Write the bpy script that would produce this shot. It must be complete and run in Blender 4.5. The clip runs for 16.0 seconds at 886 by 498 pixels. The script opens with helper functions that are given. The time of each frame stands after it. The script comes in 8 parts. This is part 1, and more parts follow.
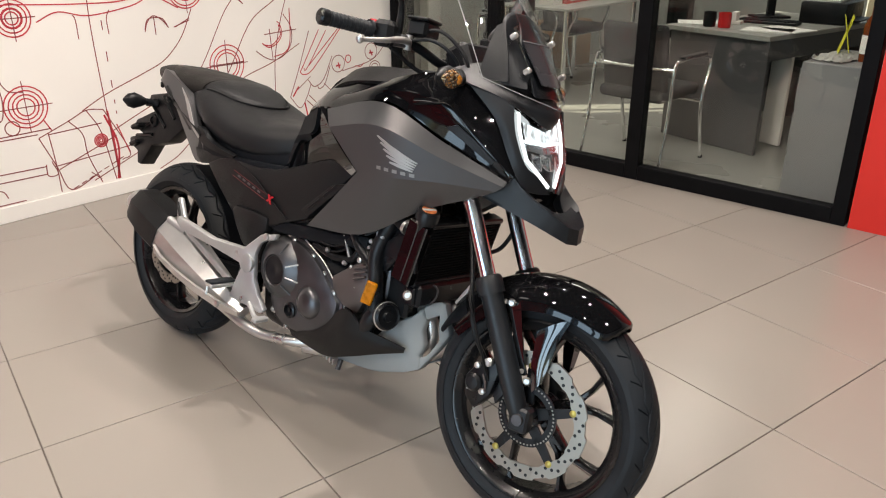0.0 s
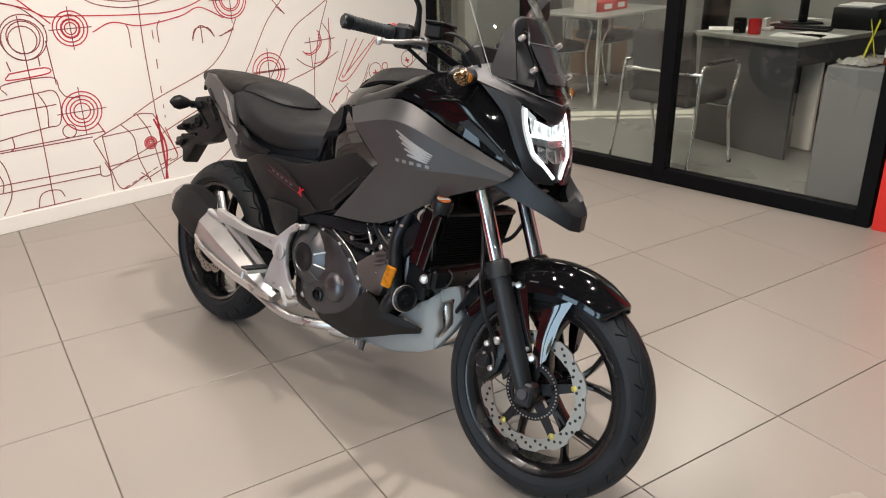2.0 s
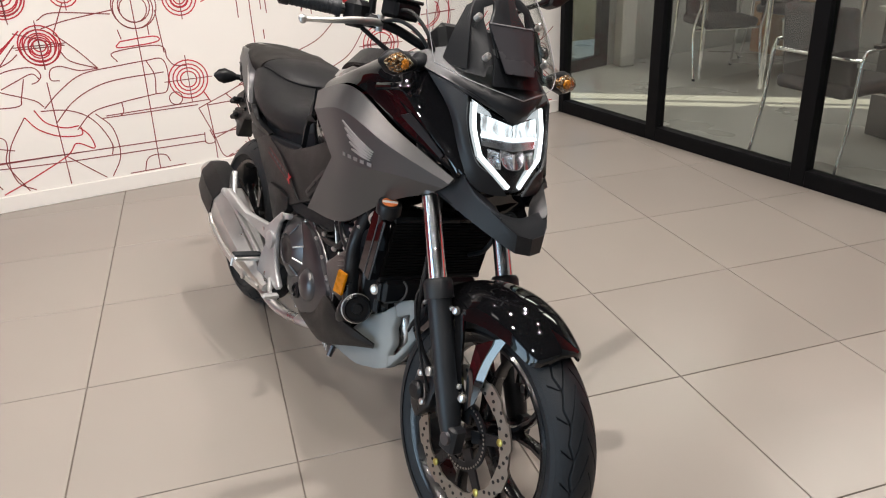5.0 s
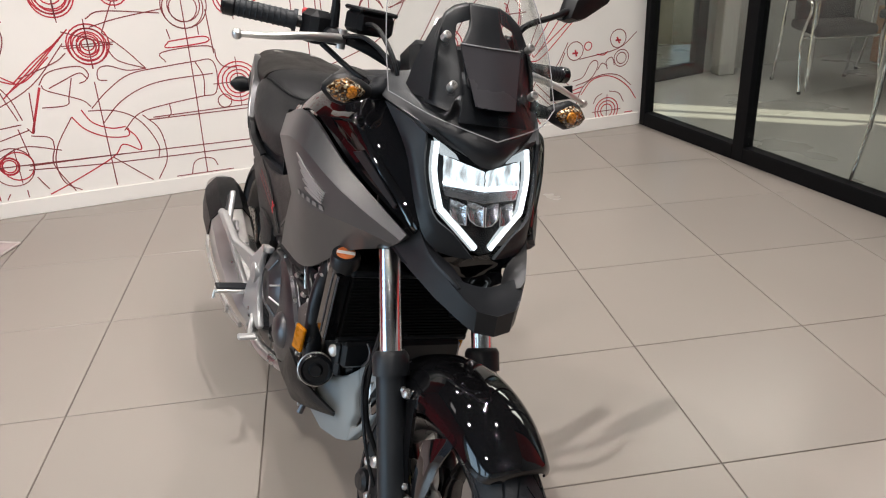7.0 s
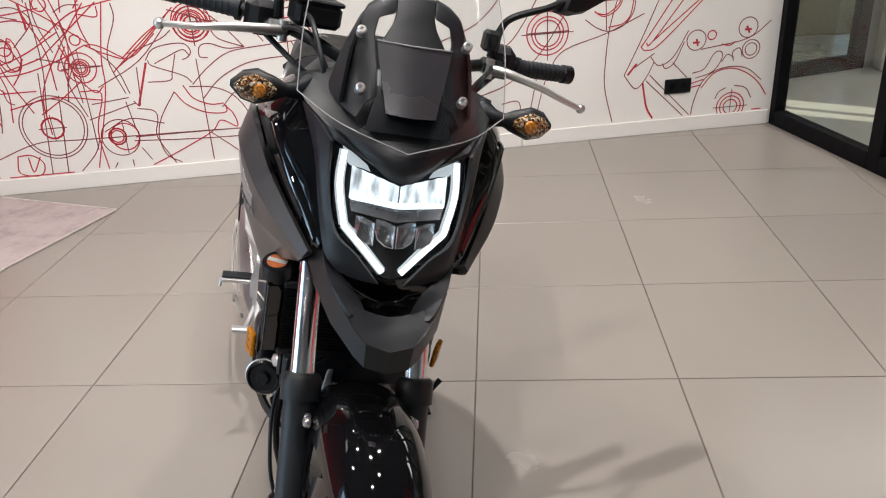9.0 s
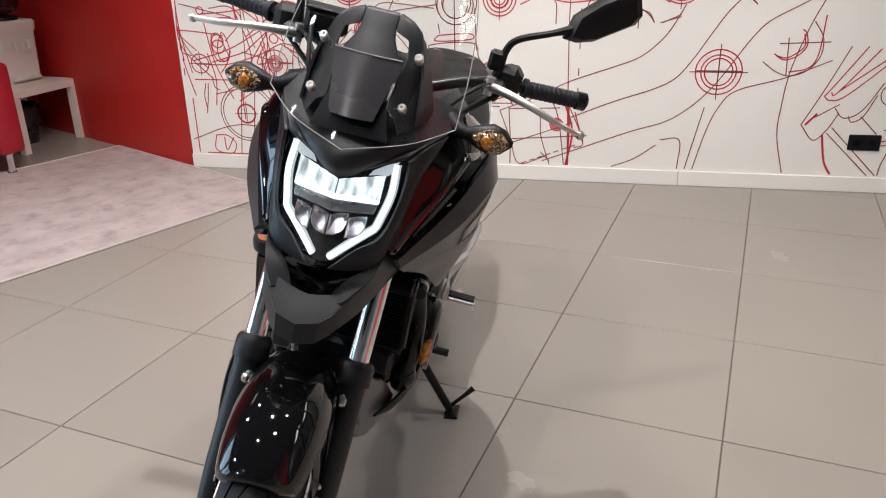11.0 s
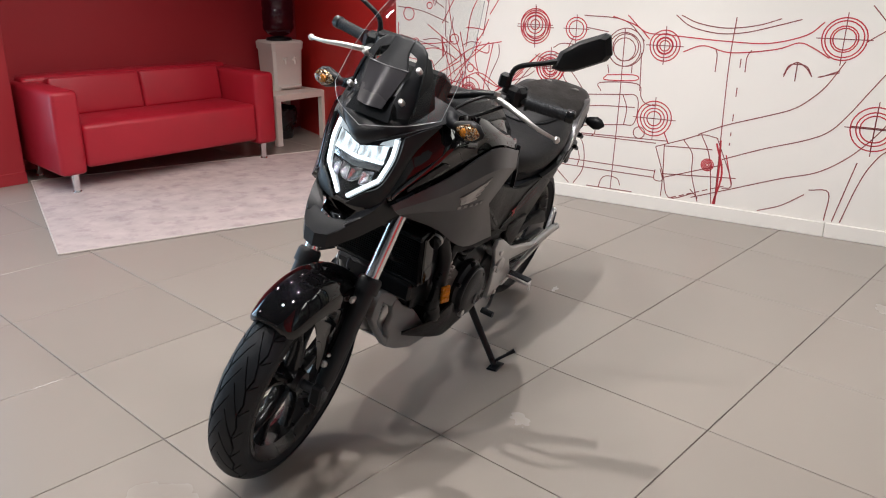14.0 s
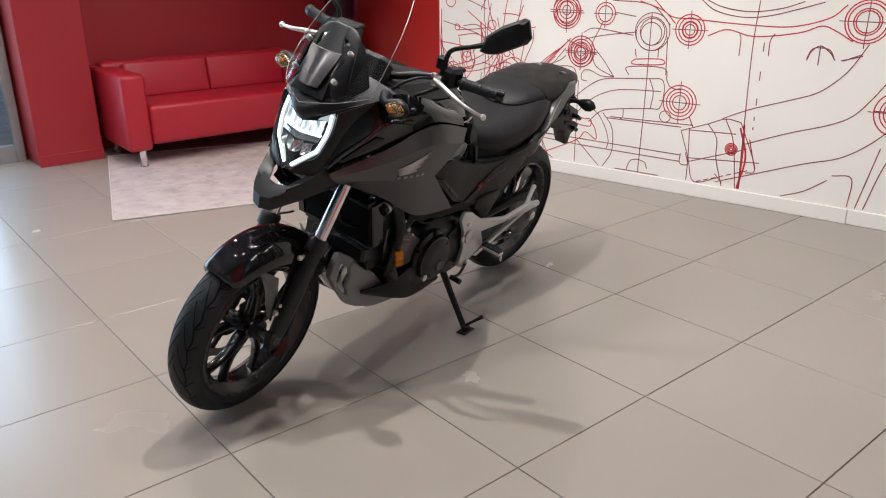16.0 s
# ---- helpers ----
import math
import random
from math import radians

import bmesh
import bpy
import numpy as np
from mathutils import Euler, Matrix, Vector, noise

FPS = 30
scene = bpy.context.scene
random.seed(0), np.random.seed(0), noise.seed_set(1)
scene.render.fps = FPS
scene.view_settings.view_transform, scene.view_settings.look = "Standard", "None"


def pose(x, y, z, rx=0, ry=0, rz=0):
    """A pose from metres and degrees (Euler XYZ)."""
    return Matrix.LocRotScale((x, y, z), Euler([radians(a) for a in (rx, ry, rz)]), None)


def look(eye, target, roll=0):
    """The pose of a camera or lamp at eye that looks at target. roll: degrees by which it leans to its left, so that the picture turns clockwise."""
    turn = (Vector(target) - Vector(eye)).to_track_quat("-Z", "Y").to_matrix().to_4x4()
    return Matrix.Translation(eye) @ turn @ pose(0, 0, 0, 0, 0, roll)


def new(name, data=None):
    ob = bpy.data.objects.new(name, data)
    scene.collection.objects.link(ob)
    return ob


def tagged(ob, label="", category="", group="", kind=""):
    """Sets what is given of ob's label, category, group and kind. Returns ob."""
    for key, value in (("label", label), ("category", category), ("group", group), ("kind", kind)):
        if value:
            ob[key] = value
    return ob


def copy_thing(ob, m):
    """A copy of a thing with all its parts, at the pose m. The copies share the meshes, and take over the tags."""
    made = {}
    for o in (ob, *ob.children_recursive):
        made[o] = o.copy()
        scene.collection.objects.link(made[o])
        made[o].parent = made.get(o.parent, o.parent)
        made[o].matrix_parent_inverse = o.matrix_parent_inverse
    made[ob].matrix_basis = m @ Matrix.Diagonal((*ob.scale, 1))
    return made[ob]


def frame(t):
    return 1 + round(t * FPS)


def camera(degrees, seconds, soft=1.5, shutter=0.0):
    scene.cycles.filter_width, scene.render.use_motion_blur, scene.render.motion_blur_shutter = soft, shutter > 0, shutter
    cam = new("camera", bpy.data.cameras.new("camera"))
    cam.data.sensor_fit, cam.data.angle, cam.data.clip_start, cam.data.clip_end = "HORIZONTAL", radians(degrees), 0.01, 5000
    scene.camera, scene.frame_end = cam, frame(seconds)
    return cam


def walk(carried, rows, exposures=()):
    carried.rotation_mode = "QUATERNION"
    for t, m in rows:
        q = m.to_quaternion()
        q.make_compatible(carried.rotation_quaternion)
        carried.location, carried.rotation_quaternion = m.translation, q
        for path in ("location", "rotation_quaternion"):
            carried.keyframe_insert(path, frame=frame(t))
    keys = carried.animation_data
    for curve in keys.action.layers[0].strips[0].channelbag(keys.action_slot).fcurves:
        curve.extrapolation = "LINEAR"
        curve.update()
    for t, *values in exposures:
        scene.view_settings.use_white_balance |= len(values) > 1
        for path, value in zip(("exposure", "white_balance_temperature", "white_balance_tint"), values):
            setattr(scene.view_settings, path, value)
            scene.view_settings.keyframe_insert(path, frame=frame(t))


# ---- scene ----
cam = camera(59.5, 16.0, 1.1)
PATH = [
    (0, (-0.138, -0.979, 1.42), (0.941, 0.509, 0.632), -0.1),
    (0.5, (-0.225, -1.031, 1.421), (0.859, 0.462, 0.648), -0.4),
    (1, (-0.287, -1.071, 1.428), (0.789, 0.431, 0.662), -0.7),
    (1.5, (-0.256, -1.105, 1.428), (0.793, 0.418, 0.665), -0.8),
    (2, (-0.168, -1.157, 1.421), (0.825, 0.402, 0.658), -0.9),
    (2.5, (-0.066, -1.215, 1.416), (0.855, 0.383, 0.643), -1.1),
    (3, (0.029, -1.236, 1.405), (0.878, 0.395, 0.616), -1.3),
    (3.2, (0.064, -1.223, 1.398), (0.885, 0.418, 0.604), -1.4),
    (5.3, (0.595, -1.148, 1.383), (1.057, 0.616, 0.563), -2.5),
    (5.5, (0.636, -1.135, 1.379), (1.067, 0.636, 0.556), -2.6),
    (6, (0.721, -1.071, 1.371), (1.089, 0.714, 0.547), -2.7),
    (6.5, (0.807, -0.968, 1.37), (1.122, 0.827, 0.548), -2.6),
    (7, (0.877, -0.897, 1.369), (1.133, 0.911, 0.554), -2.6),
    (7.5, (0.974, -0.849, 1.359), (1.152, 0.97, 0.547), -2.8),
    (8, (1.101, -0.816, 1.358), (1.184, 1.009, 0.545), -3.2),
    (8.5, (1.2, -0.793, 1.354), (1.169, 1.026, 0.521), -3.7),
    (9, (1.286, -0.752, 1.35), (1.136, 1.057, 0.508), -3.4),
    (9.2, (1.332, -0.725, 1.348), (1.126, 1.078, 0.508), -3.2),
    (11.3, (1.833, -0.737, 1.326), (1.071, 0.952, 0.574), -0.6),
    (11.5, (1.876, -0.777, 1.326), (1.08, 0.9, 0.582), -0.3),
    (12, (2.025, -0.877, 1.341), (1.129, 0.759, 0.619), -0.1),
    (12.5, (2.162, -0.939, 1.375), (1.16, 0.644, 0.674), 0.1),
    (13, (2.35, -0.929, 1.369), (1.238, 0.588, 0.687), 0.4),
    (13.5, (2.493, -0.927, 1.369), (1.292, 0.525, 0.697), 0.6),
    (14, (2.599, -0.945, 1.354), (1.335, 0.453, 0.685), 0.7),
    (14.5, (2.734, -0.946, 1.358), (1.42, 0.4, 0.679), 0.5),
    (15, (2.857, -0.911, 1.379), (1.497, 0.386, 0.693), -0.1),
    (15.5, (3.021, -0.828, 1.398), (1.616, 0.412, 0.699), -0.4),
    (16, (3.103, -0.755, 1.373), (1.662, 0.441, 0.672), -0.4),
]
walk(cam, [(t, look(eye, target, roll)) for t, eye, target, roll in PATH], [(0, 0.16, 6950, 15), (3, 0.16, 6850, 15), (6.5, 0.08, 6600, 14), (9, 0.04, 6450, 14), (16, 0.04, 6400, 14)])

# ---- world and lights ----
world = bpy.data.worlds.new("sky")
scene.world = world
world.use_nodes = True
wn = world.node_tree
sky = wn.nodes.new("ShaderNodeTexSky")
sky.sky_type, sky.sun_disc = "NISHITA", False
sky.sun_elevation, sky.sun_rotation = radians(25), radians(122)
wn.links.new(sky.outputs[0], wn.nodes["Background"].inputs[0])
wn.nodes["Background"].inputs[1].default_value = 0.14

sun = new("sun", bpy.data.lights.new("sun", "SUN"))
sun.data.energy, sun.data.angle, sun.data.color = 15.0, radians(0.5), (1.0, 0.96, 0.78)
sun.matrix_world = look((0.85 * 20, -0.53 * 20, 20 * math.tan(radians(25))), (0, 0, 0))

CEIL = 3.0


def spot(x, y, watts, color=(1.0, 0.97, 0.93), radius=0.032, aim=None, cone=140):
    """A spot at ceiling height, itself out of sight, turned towards aim where one is given."""
    lamp = new("unseen_ceiling_spot", bpy.data.lights.new("unseen_ceiling_spot", "SPOT"))
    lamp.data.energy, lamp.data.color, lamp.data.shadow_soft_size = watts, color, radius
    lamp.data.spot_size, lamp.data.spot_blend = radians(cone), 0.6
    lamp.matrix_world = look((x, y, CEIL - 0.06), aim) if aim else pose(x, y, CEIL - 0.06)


# Soft area lamp added out of sight below the ceiling as fill.
def fill_area_light(x, y, sx, sy, watts, color=(1.0, 0.98, 0.95), turn=0):
    lamp = new("unseen_area_lamp", bpy.data.lights.new("unseen_area_lamp", "AREA"))
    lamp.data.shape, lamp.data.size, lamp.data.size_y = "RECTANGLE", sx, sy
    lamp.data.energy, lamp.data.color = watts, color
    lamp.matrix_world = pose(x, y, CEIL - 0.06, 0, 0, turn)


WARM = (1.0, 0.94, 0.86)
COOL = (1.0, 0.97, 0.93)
# first three placed by cast shadows, the others added unseen to brighten the floor
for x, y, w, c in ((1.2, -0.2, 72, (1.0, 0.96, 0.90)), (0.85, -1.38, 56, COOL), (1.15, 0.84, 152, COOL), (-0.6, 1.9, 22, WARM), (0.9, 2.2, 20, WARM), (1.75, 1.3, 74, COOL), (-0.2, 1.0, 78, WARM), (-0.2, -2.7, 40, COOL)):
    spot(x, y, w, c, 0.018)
# added soft fill on both sides of the motorcycle, no such lamps seen
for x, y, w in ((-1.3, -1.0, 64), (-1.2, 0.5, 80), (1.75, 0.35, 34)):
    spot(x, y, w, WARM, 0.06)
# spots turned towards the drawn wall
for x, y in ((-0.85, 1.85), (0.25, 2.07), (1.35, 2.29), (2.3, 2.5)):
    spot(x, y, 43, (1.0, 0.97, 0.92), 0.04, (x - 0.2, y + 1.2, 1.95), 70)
# weak unseen fill over the sofa corner
fill_area_light(-2.1, 1.7, 0.5, 0.5, 2)
# the sky's light in the entrance
for y in (-0.22, -1.4, -2.5):
    day = new("entrance_daylight", bpy.data.lights.new("entrance_daylight", "AREA"))
    day.data.shape, day.data.size, day.data.size_y, day.data.energy, day.data.color = "RECTANGLE", 0.8, 2.1, 25, (0.54, 0.79, 1.0)
    day.matrix_world = look((-3.13, y, 1.25), (0, y, 1.25))
# added lamps stand in for the office's unseen light sources
fill_area_light(4.9, 2.6, 1.6, 0.6, 32, (1.0, 0.97, 0.92))
fill_area_light(4.0, 4.2, 1.6, 0.6, 28, (1.0, 0.97, 0.92))
fill_area_light(3.3, 5.75, 0.9, 0.4, 22, (1.0, 0.97, 0.88))


# ---- materials ----
def material(name, color, rough=0.5, metal=0.0, vary=0.12, scale=12.0, bump=0.0, bump_scale=180.0, coat=0.0, spec=0.5, rvary=0.08, stain=0.0, stain_color=(0.3, 0.28, 0.26), stain_scale=1.5, per_piece=0.0, coords="Object"):
    m = bpy.data.materials.new(name)
    m.use_nodes = True
    nt = m.node_tree
    n, l = nt.nodes, nt.links
    p = n["Principled BSDF"]
    co = n.new("ShaderNodeTexCoord")
    where = n.new("ShaderNodeNewGeometry").outputs["Position"] if coords == "Position" else co.outputs[coords]
    big = n.new("ShaderNodeTexNoise")
    big.inputs["Scale"].default_value, big.inputs["Detail"].default_value = scale, 5
    l.new(where, big.inputs["Vector"])
    ramp = n.new("ShaderNodeMapRange")
    ramp.inputs["From Min"].default_value, ramp.inputs["From Max"].default_value = 0.3, 0.7
    ramp.inputs["To Min"].default_value, ramp.inputs["To Max"].default_value = 1 - vary, 1 + vary
    l.new(big.outputs["Fac"], ramp.inputs["Value"])
    mul = n.new("ShaderNodeVectorMath")
    mul.operation = "SCALE"
    mul.inputs[0].default_value = color
    l.new(ramp.outputs[0], mul.inputs["Scale"])
    out = mul.outputs[0]
    if per_piece:
        info = n.new("ShaderNodeObjectInfo")
        pr = n.new("ShaderNodeMapRange")
        pr.inputs["To Min"].default_value, pr.inputs["To Max"].default_value = 1 - per_piece, 1 + per_piece
        l.new(info.outputs["Random"], pr.inputs["Value"])
        mul2 = n.new("ShaderNodeVectorMath")
        mul2.operation = "SCALE"
        l.new(out, mul2.inputs[0])
        l.new(pr.outputs[0], mul2.inputs["Scale"])
        out = mul2.outputs[0]
    if stain:
        sn = n.new("ShaderNodeTexNoise")
        sn.inputs["Scale"].default_value, sn.inputs["Detail"].default_value, sn.inputs["Roughness"].default_value = stain_scale, 7, 0.62
        l.new(where, sn.inputs["Vector"])
        sr = n.new("ShaderNodeMapRange")
        sr.inputs["From Min"].default_value, sr.inputs["From Max"].default_value = 0.5, 0.75
        sr.inputs["To Min"].default_value, sr.inputs["To Max"].default_value = 0, stain
        l.new(sn.outputs["Fac"], sr.inputs["Value"])
        mix = n.new("ShaderNodeMix")
        mix.data_type = "RGBA"
        mix.inputs["B"].default_value = (*stain_color, 1)
        l.new(sr.outputs[0], mix.inputs["Factor"])
        l.new(out, mix.inputs["A"])
        out = mix.outputs["Result"]
    l.new(out, p.inputs["Base Color"])
    rr = n.new("ShaderNodeMapRange")
    rr.inputs["From Min"].default_value, rr.inputs["From Max"].default_value = 0.3, 0.7
    rr.inputs["To Min"].default_value, rr.inputs["To Max"].default_value = max(rough - rvary, 0.02), min(rough + rvary, 1)
    l.new(big.outputs["Fac"], rr.inputs["Value"])
    l.new(rr.outputs[0], p.inputs["Roughness"])
    p.inputs["Metallic"].default_value = metal
    p.inputs["Specular IOR Level"].default_value = spec
    p.inputs["Coat Weight"].default_value = coat
    p.inputs["Coat Roughness"].default_value = 0.03
    if bump:
        fine = n.new("ShaderNodeTexNoise")
        fine.inputs["Scale"].default_value, fine.inputs["Detail"].default_value = bump_scale, 3
        l.new(where, fine.inputs["Vector"])
        b = n.new("ShaderNodeBump")
        b.inputs["Strength"].default_value, b.inputs["Distance"].default_value = bump, 0.002
        l.new(fine.outputs["Fac"], b.inputs["Height"])
        l.new(b.outputs[0], p.inputs["Normal"])
    return m


def glass(name, color=(1, 1, 1), rough=0.0, base=0.04):
    """Clear pane: light goes straight through, and a mirror sheen grows towards grazing angles."""
    m = bpy.data.materials.new(name)
    m.use_nodes = True
    n, l = m.node_tree.nodes, m.node_tree.links
    n.remove(n["Principled BSDF"])
    t, g, mix = n.new("ShaderNodeBsdfTransparent"), n.new("ShaderNodeBsdfGlossy"), n.new("ShaderNodeMixShader")
    lw, pw, rg = n.new("ShaderNodeLayerWeight"), n.new("ShaderNodeMath"), n.new("ShaderNodeMapRange")
    t.inputs[0].default_value = (*color, 1)
    g.inputs["Roughness"].default_value = rough
    lw.inputs["Blend"].default_value = 0.5
    pw.operation = "POWER"
    pw.inputs[1].default_value = 5.0
    l.new(lw.outputs["Facing"], pw.inputs[0])
    rg.inputs["To Min"].default_value, rg.inputs["To Max"].default_value = base, 0.75
    l.new(pw.outputs[0], rg.inputs["Value"])
    l.new(rg.outputs[0], mix.inputs[0])
    l.new(t.outputs[0], mix.inputs[1])
    l.new(g.outputs[0], mix.inputs[2])
    l.new(mix.outputs[0], n["Material Output"].inputs[0])
    return m


def glow(name, color, strength):
    m = bpy.data.materials.new(name)
    m.use_nodes = True
    p = m.node_tree.nodes["Principled BSDF"]
    p.inputs["Base Color"].default_value = (0.12, 0.12, 0.12, 1)
    p.inputs["Emission Color"].default_value = (*color, 1)
    p.inputs["Emission Strength"].default_value = strength
    return m


tile_mat = material("beige_porcelain", (0.318, 0.283, 0.251), 0.26, vary=0.012, scale=1.7, bump=0.04, bump_scale=260, per_piece=0.03, rvary=0.015, coords="Position")
grout_mat = material("dark_grout", (0.135, 0.113, 0.096), 0.9, vary=0.3, scale=9)
office_floor_mat = material("grey_office_floor", (0.24, 0.235, 0.22), 0.3, vary=0.06, scale=1.2, bump=0.03)
wall_mat = material("offwhite_paint", (0.80, 0.77, 0.72), 0.6, vary=0.025, scale=1.3, bump=0.12, bump_scale=240)
white_wall_mat = material("pale_grey_paint", (0.42, 0.41, 0.39), 0.65, vary=0.04, scale=1.5, bump=0.1)
ceiling_mat = material("dark_ceiling_paint", (0.03, 0.03, 0.032), 0.8, vary=0.03)
red_wall_mat = material("satin_red_paint", (0.48, 0.02, 0.016), 0.5, vary=0.05, scale=1.6, bump=0.08, bump_scale=220)
orange_wall_mat = material("bright_red_paint", (0.62, 0.022, 0.014), 0.5, vary=0.04, scale=1.6, bump=0.06)
burgundy_mat = material("dark_red_paint", (0.34, 0.016, 0.024), 0.55, vary=0.05, scale=1.6, bump=0.08)
line_red = material("red_print", (0.50, 0.03, 0.045), 0.6, vary=0.12, scale=25)
line_maroon = material("faded_red_print", (0.24, 0.05, 0.05), 0.6, vary=0.15, scale=25)
sofa_mat = material("red_leatherette", (0.38, 0.012, 0.026), 0.42, vary=0.06, scale=5, bump=0.25, bump_scale=320, rvary=0.06)
rug_mat = material("worn_pink_grey_rug", (0.50, 0.42, 0.405), 0.95, vary=0.12, scale=7, bump=0.6, bump_scale=420, stain=0.75, stain_color=(0.30, 0.22, 0.235), stain_scale=9, spec=0.1)
rug_edge_mat = material("rug_binding", (0.56, 0.50, 0.47), 0.95, vary=0.08, scale=20, bump=0.4)
chrome_mat = material("chrome", (0.80, 0.80, 0.81), 0.17, 1.0, vary=0.02, rvary=0.03)
black_frame_mat = material("black_aluminium", (0.0035, 0.0037, 0.0046), 0.5, vary=0.1, bump=0.05, spec=0.1)
alu_frame_mat = material("grey_aluminium", (0.42, 0.43, 0.45), 0.4, 0.7, vary=0.04)
pane_mat = glass("window_glass", (0.92, 0.95, 0.92), 0.0, 0.045)
white_plastic_mat = material("white_plastic", (0.72, 0.68, 0.64), 0.4, vary=0.04, scale=4)
white_wood_mat = material("white_laminate", (0.72, 0.66, 0.60), 0.45, vary=0.03, scale=4)
water_mat = glass("blue_bottle", (0.45, 0.50, 0.62), 0.02, 0.05)
bag_mat = material("black_bin_liner", (0.012, 0.012, 0.014), 0.3, vary=0.2, bump=0.6, bump_scale=60)
desk_mat = material("graphite_laminate", (0.062, 0.062, 0.066), 0.42, vary=0.08, scale=3, bump=0.05)
desktop_mat = material("grey_desktop", (0.30, 0.30, 0.28), 0.35, vary=0.05, scale=3)
cabinet_mat = material("grey_cabinet", (0.17, 0.17, 0.175), 0.45, vary=0.05, scale=3)
fabric_mat = material("grey_fabric", (0.050, 0.048, 0.050), 0.95, vary=0.15, scale=60, bump=0.6, bump_scale=700, spec=0.15)
black_plastic_mat = material("black_plastic", (0.0045, 0.005, 0.006), 0.42, spec=0.25, vary=0.15, scale=30, bump=0.12, bump_scale=600)
paper_mat = material("paper", (0.75, 0.74, 0.71), 0.8, vary=0.03)
red_mug_mat = material("red_ceramic", (0.55, 0.02, 0.02), 0.2, vary=0.03)
yellow_mat = material("yellow_card", (0.62, 0.60, 0.03), 0.5, vary=0.04)
amber_glass_mat = material("amber_bottle_glass", (0.16, 0.035, 0.008), 0.08, vary=0.1)
carton_mat = material("brown_cardboard", (0.30, 0.19, 0.12), 0.85, vary=0.08, scale=8)
red_box_mat = material("red_carton", (0.55, 0.05, 0.04), 0.5, vary=0.08, scale=8)
grey_panel_mat = material("grey_panel", (0.33, 0.33, 0.31), 0.6, vary=0.05, scale=2, bump=0.08)
olive_mat = material("olive_beige_paint", (0.36, 0.32, 0.22), 0.6, vary=0.06, scale=1.5, bump=0.08)
asphalt_mat = material("concrete_paving", (0.34, 0.34, 0.345), 0.9, vary=0.2, scale=6, bump=0.5, bump_scale=90)

# motorcycle
gun_mat = material("matte_gunmetal_paint", (0.088, 0.088, 0.091), 0.36, 0.62, vary=0.03, scale=6, bump=0.03, bump_scale=900, rvary=0.03)
gloss_mat = material("gloss_black_paint", (0.0035, 0.0035, 0.004), 0.3, 0.0, vary=0.05, coat=1.0, rvary=0.02, spec=0.0)
mirror_gloss_mat = material("deep_gloss_black_paint", (0.0035, 0.0035, 0.004), 0.3, 0.0, vary=0.05, coat=1.0, rvary=0.02, spec=0.0)
mirror_gloss_mat.node_tree.nodes["Principled BSDF"].inputs["Coat IOR"].default_value = 1.9
matte_mat = material("matte_black_plastic", (0.0050, 0.0062, 0.0082), 0.5, spec=0.15, vary=0.1, scale=20, bump=0.15, bump_scale=900, rvary=0.05)
cowl_mat = material("satin_black_moulding", (0.0085, 0.0096, 0.0118), 0.40, spec=0.36, vary=0.08, scale=20, bump=0.15, bump_scale=900, rvary=0.05)
cover_mat = material("textured_black_plastic", (0.0062, 0.0064, 0.0070), 0.44, spec=0.27, vary=0.1, scale=18, bump=0.25, bump_scale=900, rvary=0.05)
seat_mat = material("black_seat_vinyl", (0.0085, 0.0088, 0.0098), 0.46, spec=0.28, vary=0.08, scale=15, bump=0.3, bump_scale=700, rvary=0.05)
seat_top_mat = material("brown_black_seat_vinyl", (0.0092, 0.0078, 0.0072), 0.52, spec=0.2, vary=0.1, scale=15, bump=0.45, bump_scale=500)
rubber_mat = material("tyre_rubber", (0.0118, 0.0145, 0.0178), 0.55, vary=0.2, scale=14, bump=0.25, bump_scale=300, spec=0.28)
engine_mat = material("dark_engine_metal", (0.105, 0.105, 0.112), 0.36, 0.85, vary=0.12, scale=14, bump=0.12, bump_scale=500)
cylinder_mat = material("brownish_cast_metal", (0.125, 0.108, 0.104), 0.42, 0.55, vary=0.1, scale=14, bump=0.2, bump_scale=500)
# darker engine metal, the left side's shade put into its colour
left_engine_mat = material("shaded_engine_metal", (0.021, 0.022, 0.025), 0.34, 0.7, vary=0.12, scale=14, bump=0.12, bump_scale=500)
engine_dark_mat = material("black_engine_paint", (0.0060, 0.0070, 0.0086), 0.32, 0.05, vary=0.15, scale=16, bump=0.1, spec=0.35)
rim_mat = material("black_wheel_paint", (0.008, 0.008, 0.009), 0.25, 0.1, vary=0.1, coat=0.3)
silver_mat = material("cast_aluminium", (0.55, 0.55, 0.545), 0.38, 0.7, vary=0.06, scale=14, bump=0.08, bump_scale=700)
steel_mat = material("brushed_stainless", (0.62, 0.61, 0.595), 0.33, 0.88, vary=0.14, scale=9, bump=0.08, bump_scale=250)
disc_mat = material("machined_steel", (0.33, 0.31, 0.275), 0.34, 0.9, vary=0.06, scale=22, bump=0.1, bump_scale=800)
gold_mat = material("yellow_plated_steel", (0.50, 0.42, 0.12), 0.35, 0.9)
pan_mat = material("light_grey_plastic", (0.225, 0.246, 0.250), 0.5, vary=0.04, scale=8, bump=0.1, bump_scale=700)
fork_mat = material("black_fork_paint", (0.0095, 0.0115, 0.0142), 0.42, 0.2, vary=0.1, bump=0.05, bump_scale=600)
radiator_mat = material("radiator_fins", (0.0035, 0.0037, 0.0042), 0.75, 0.0, vary=0.2, spec=0.12)
amber_mat = material("amber_reflector", (0.50, 0.17, 0.0), 0.3, vary=0.3, scale=60, bump=0.5, bump_scale=700, spec=0.2)
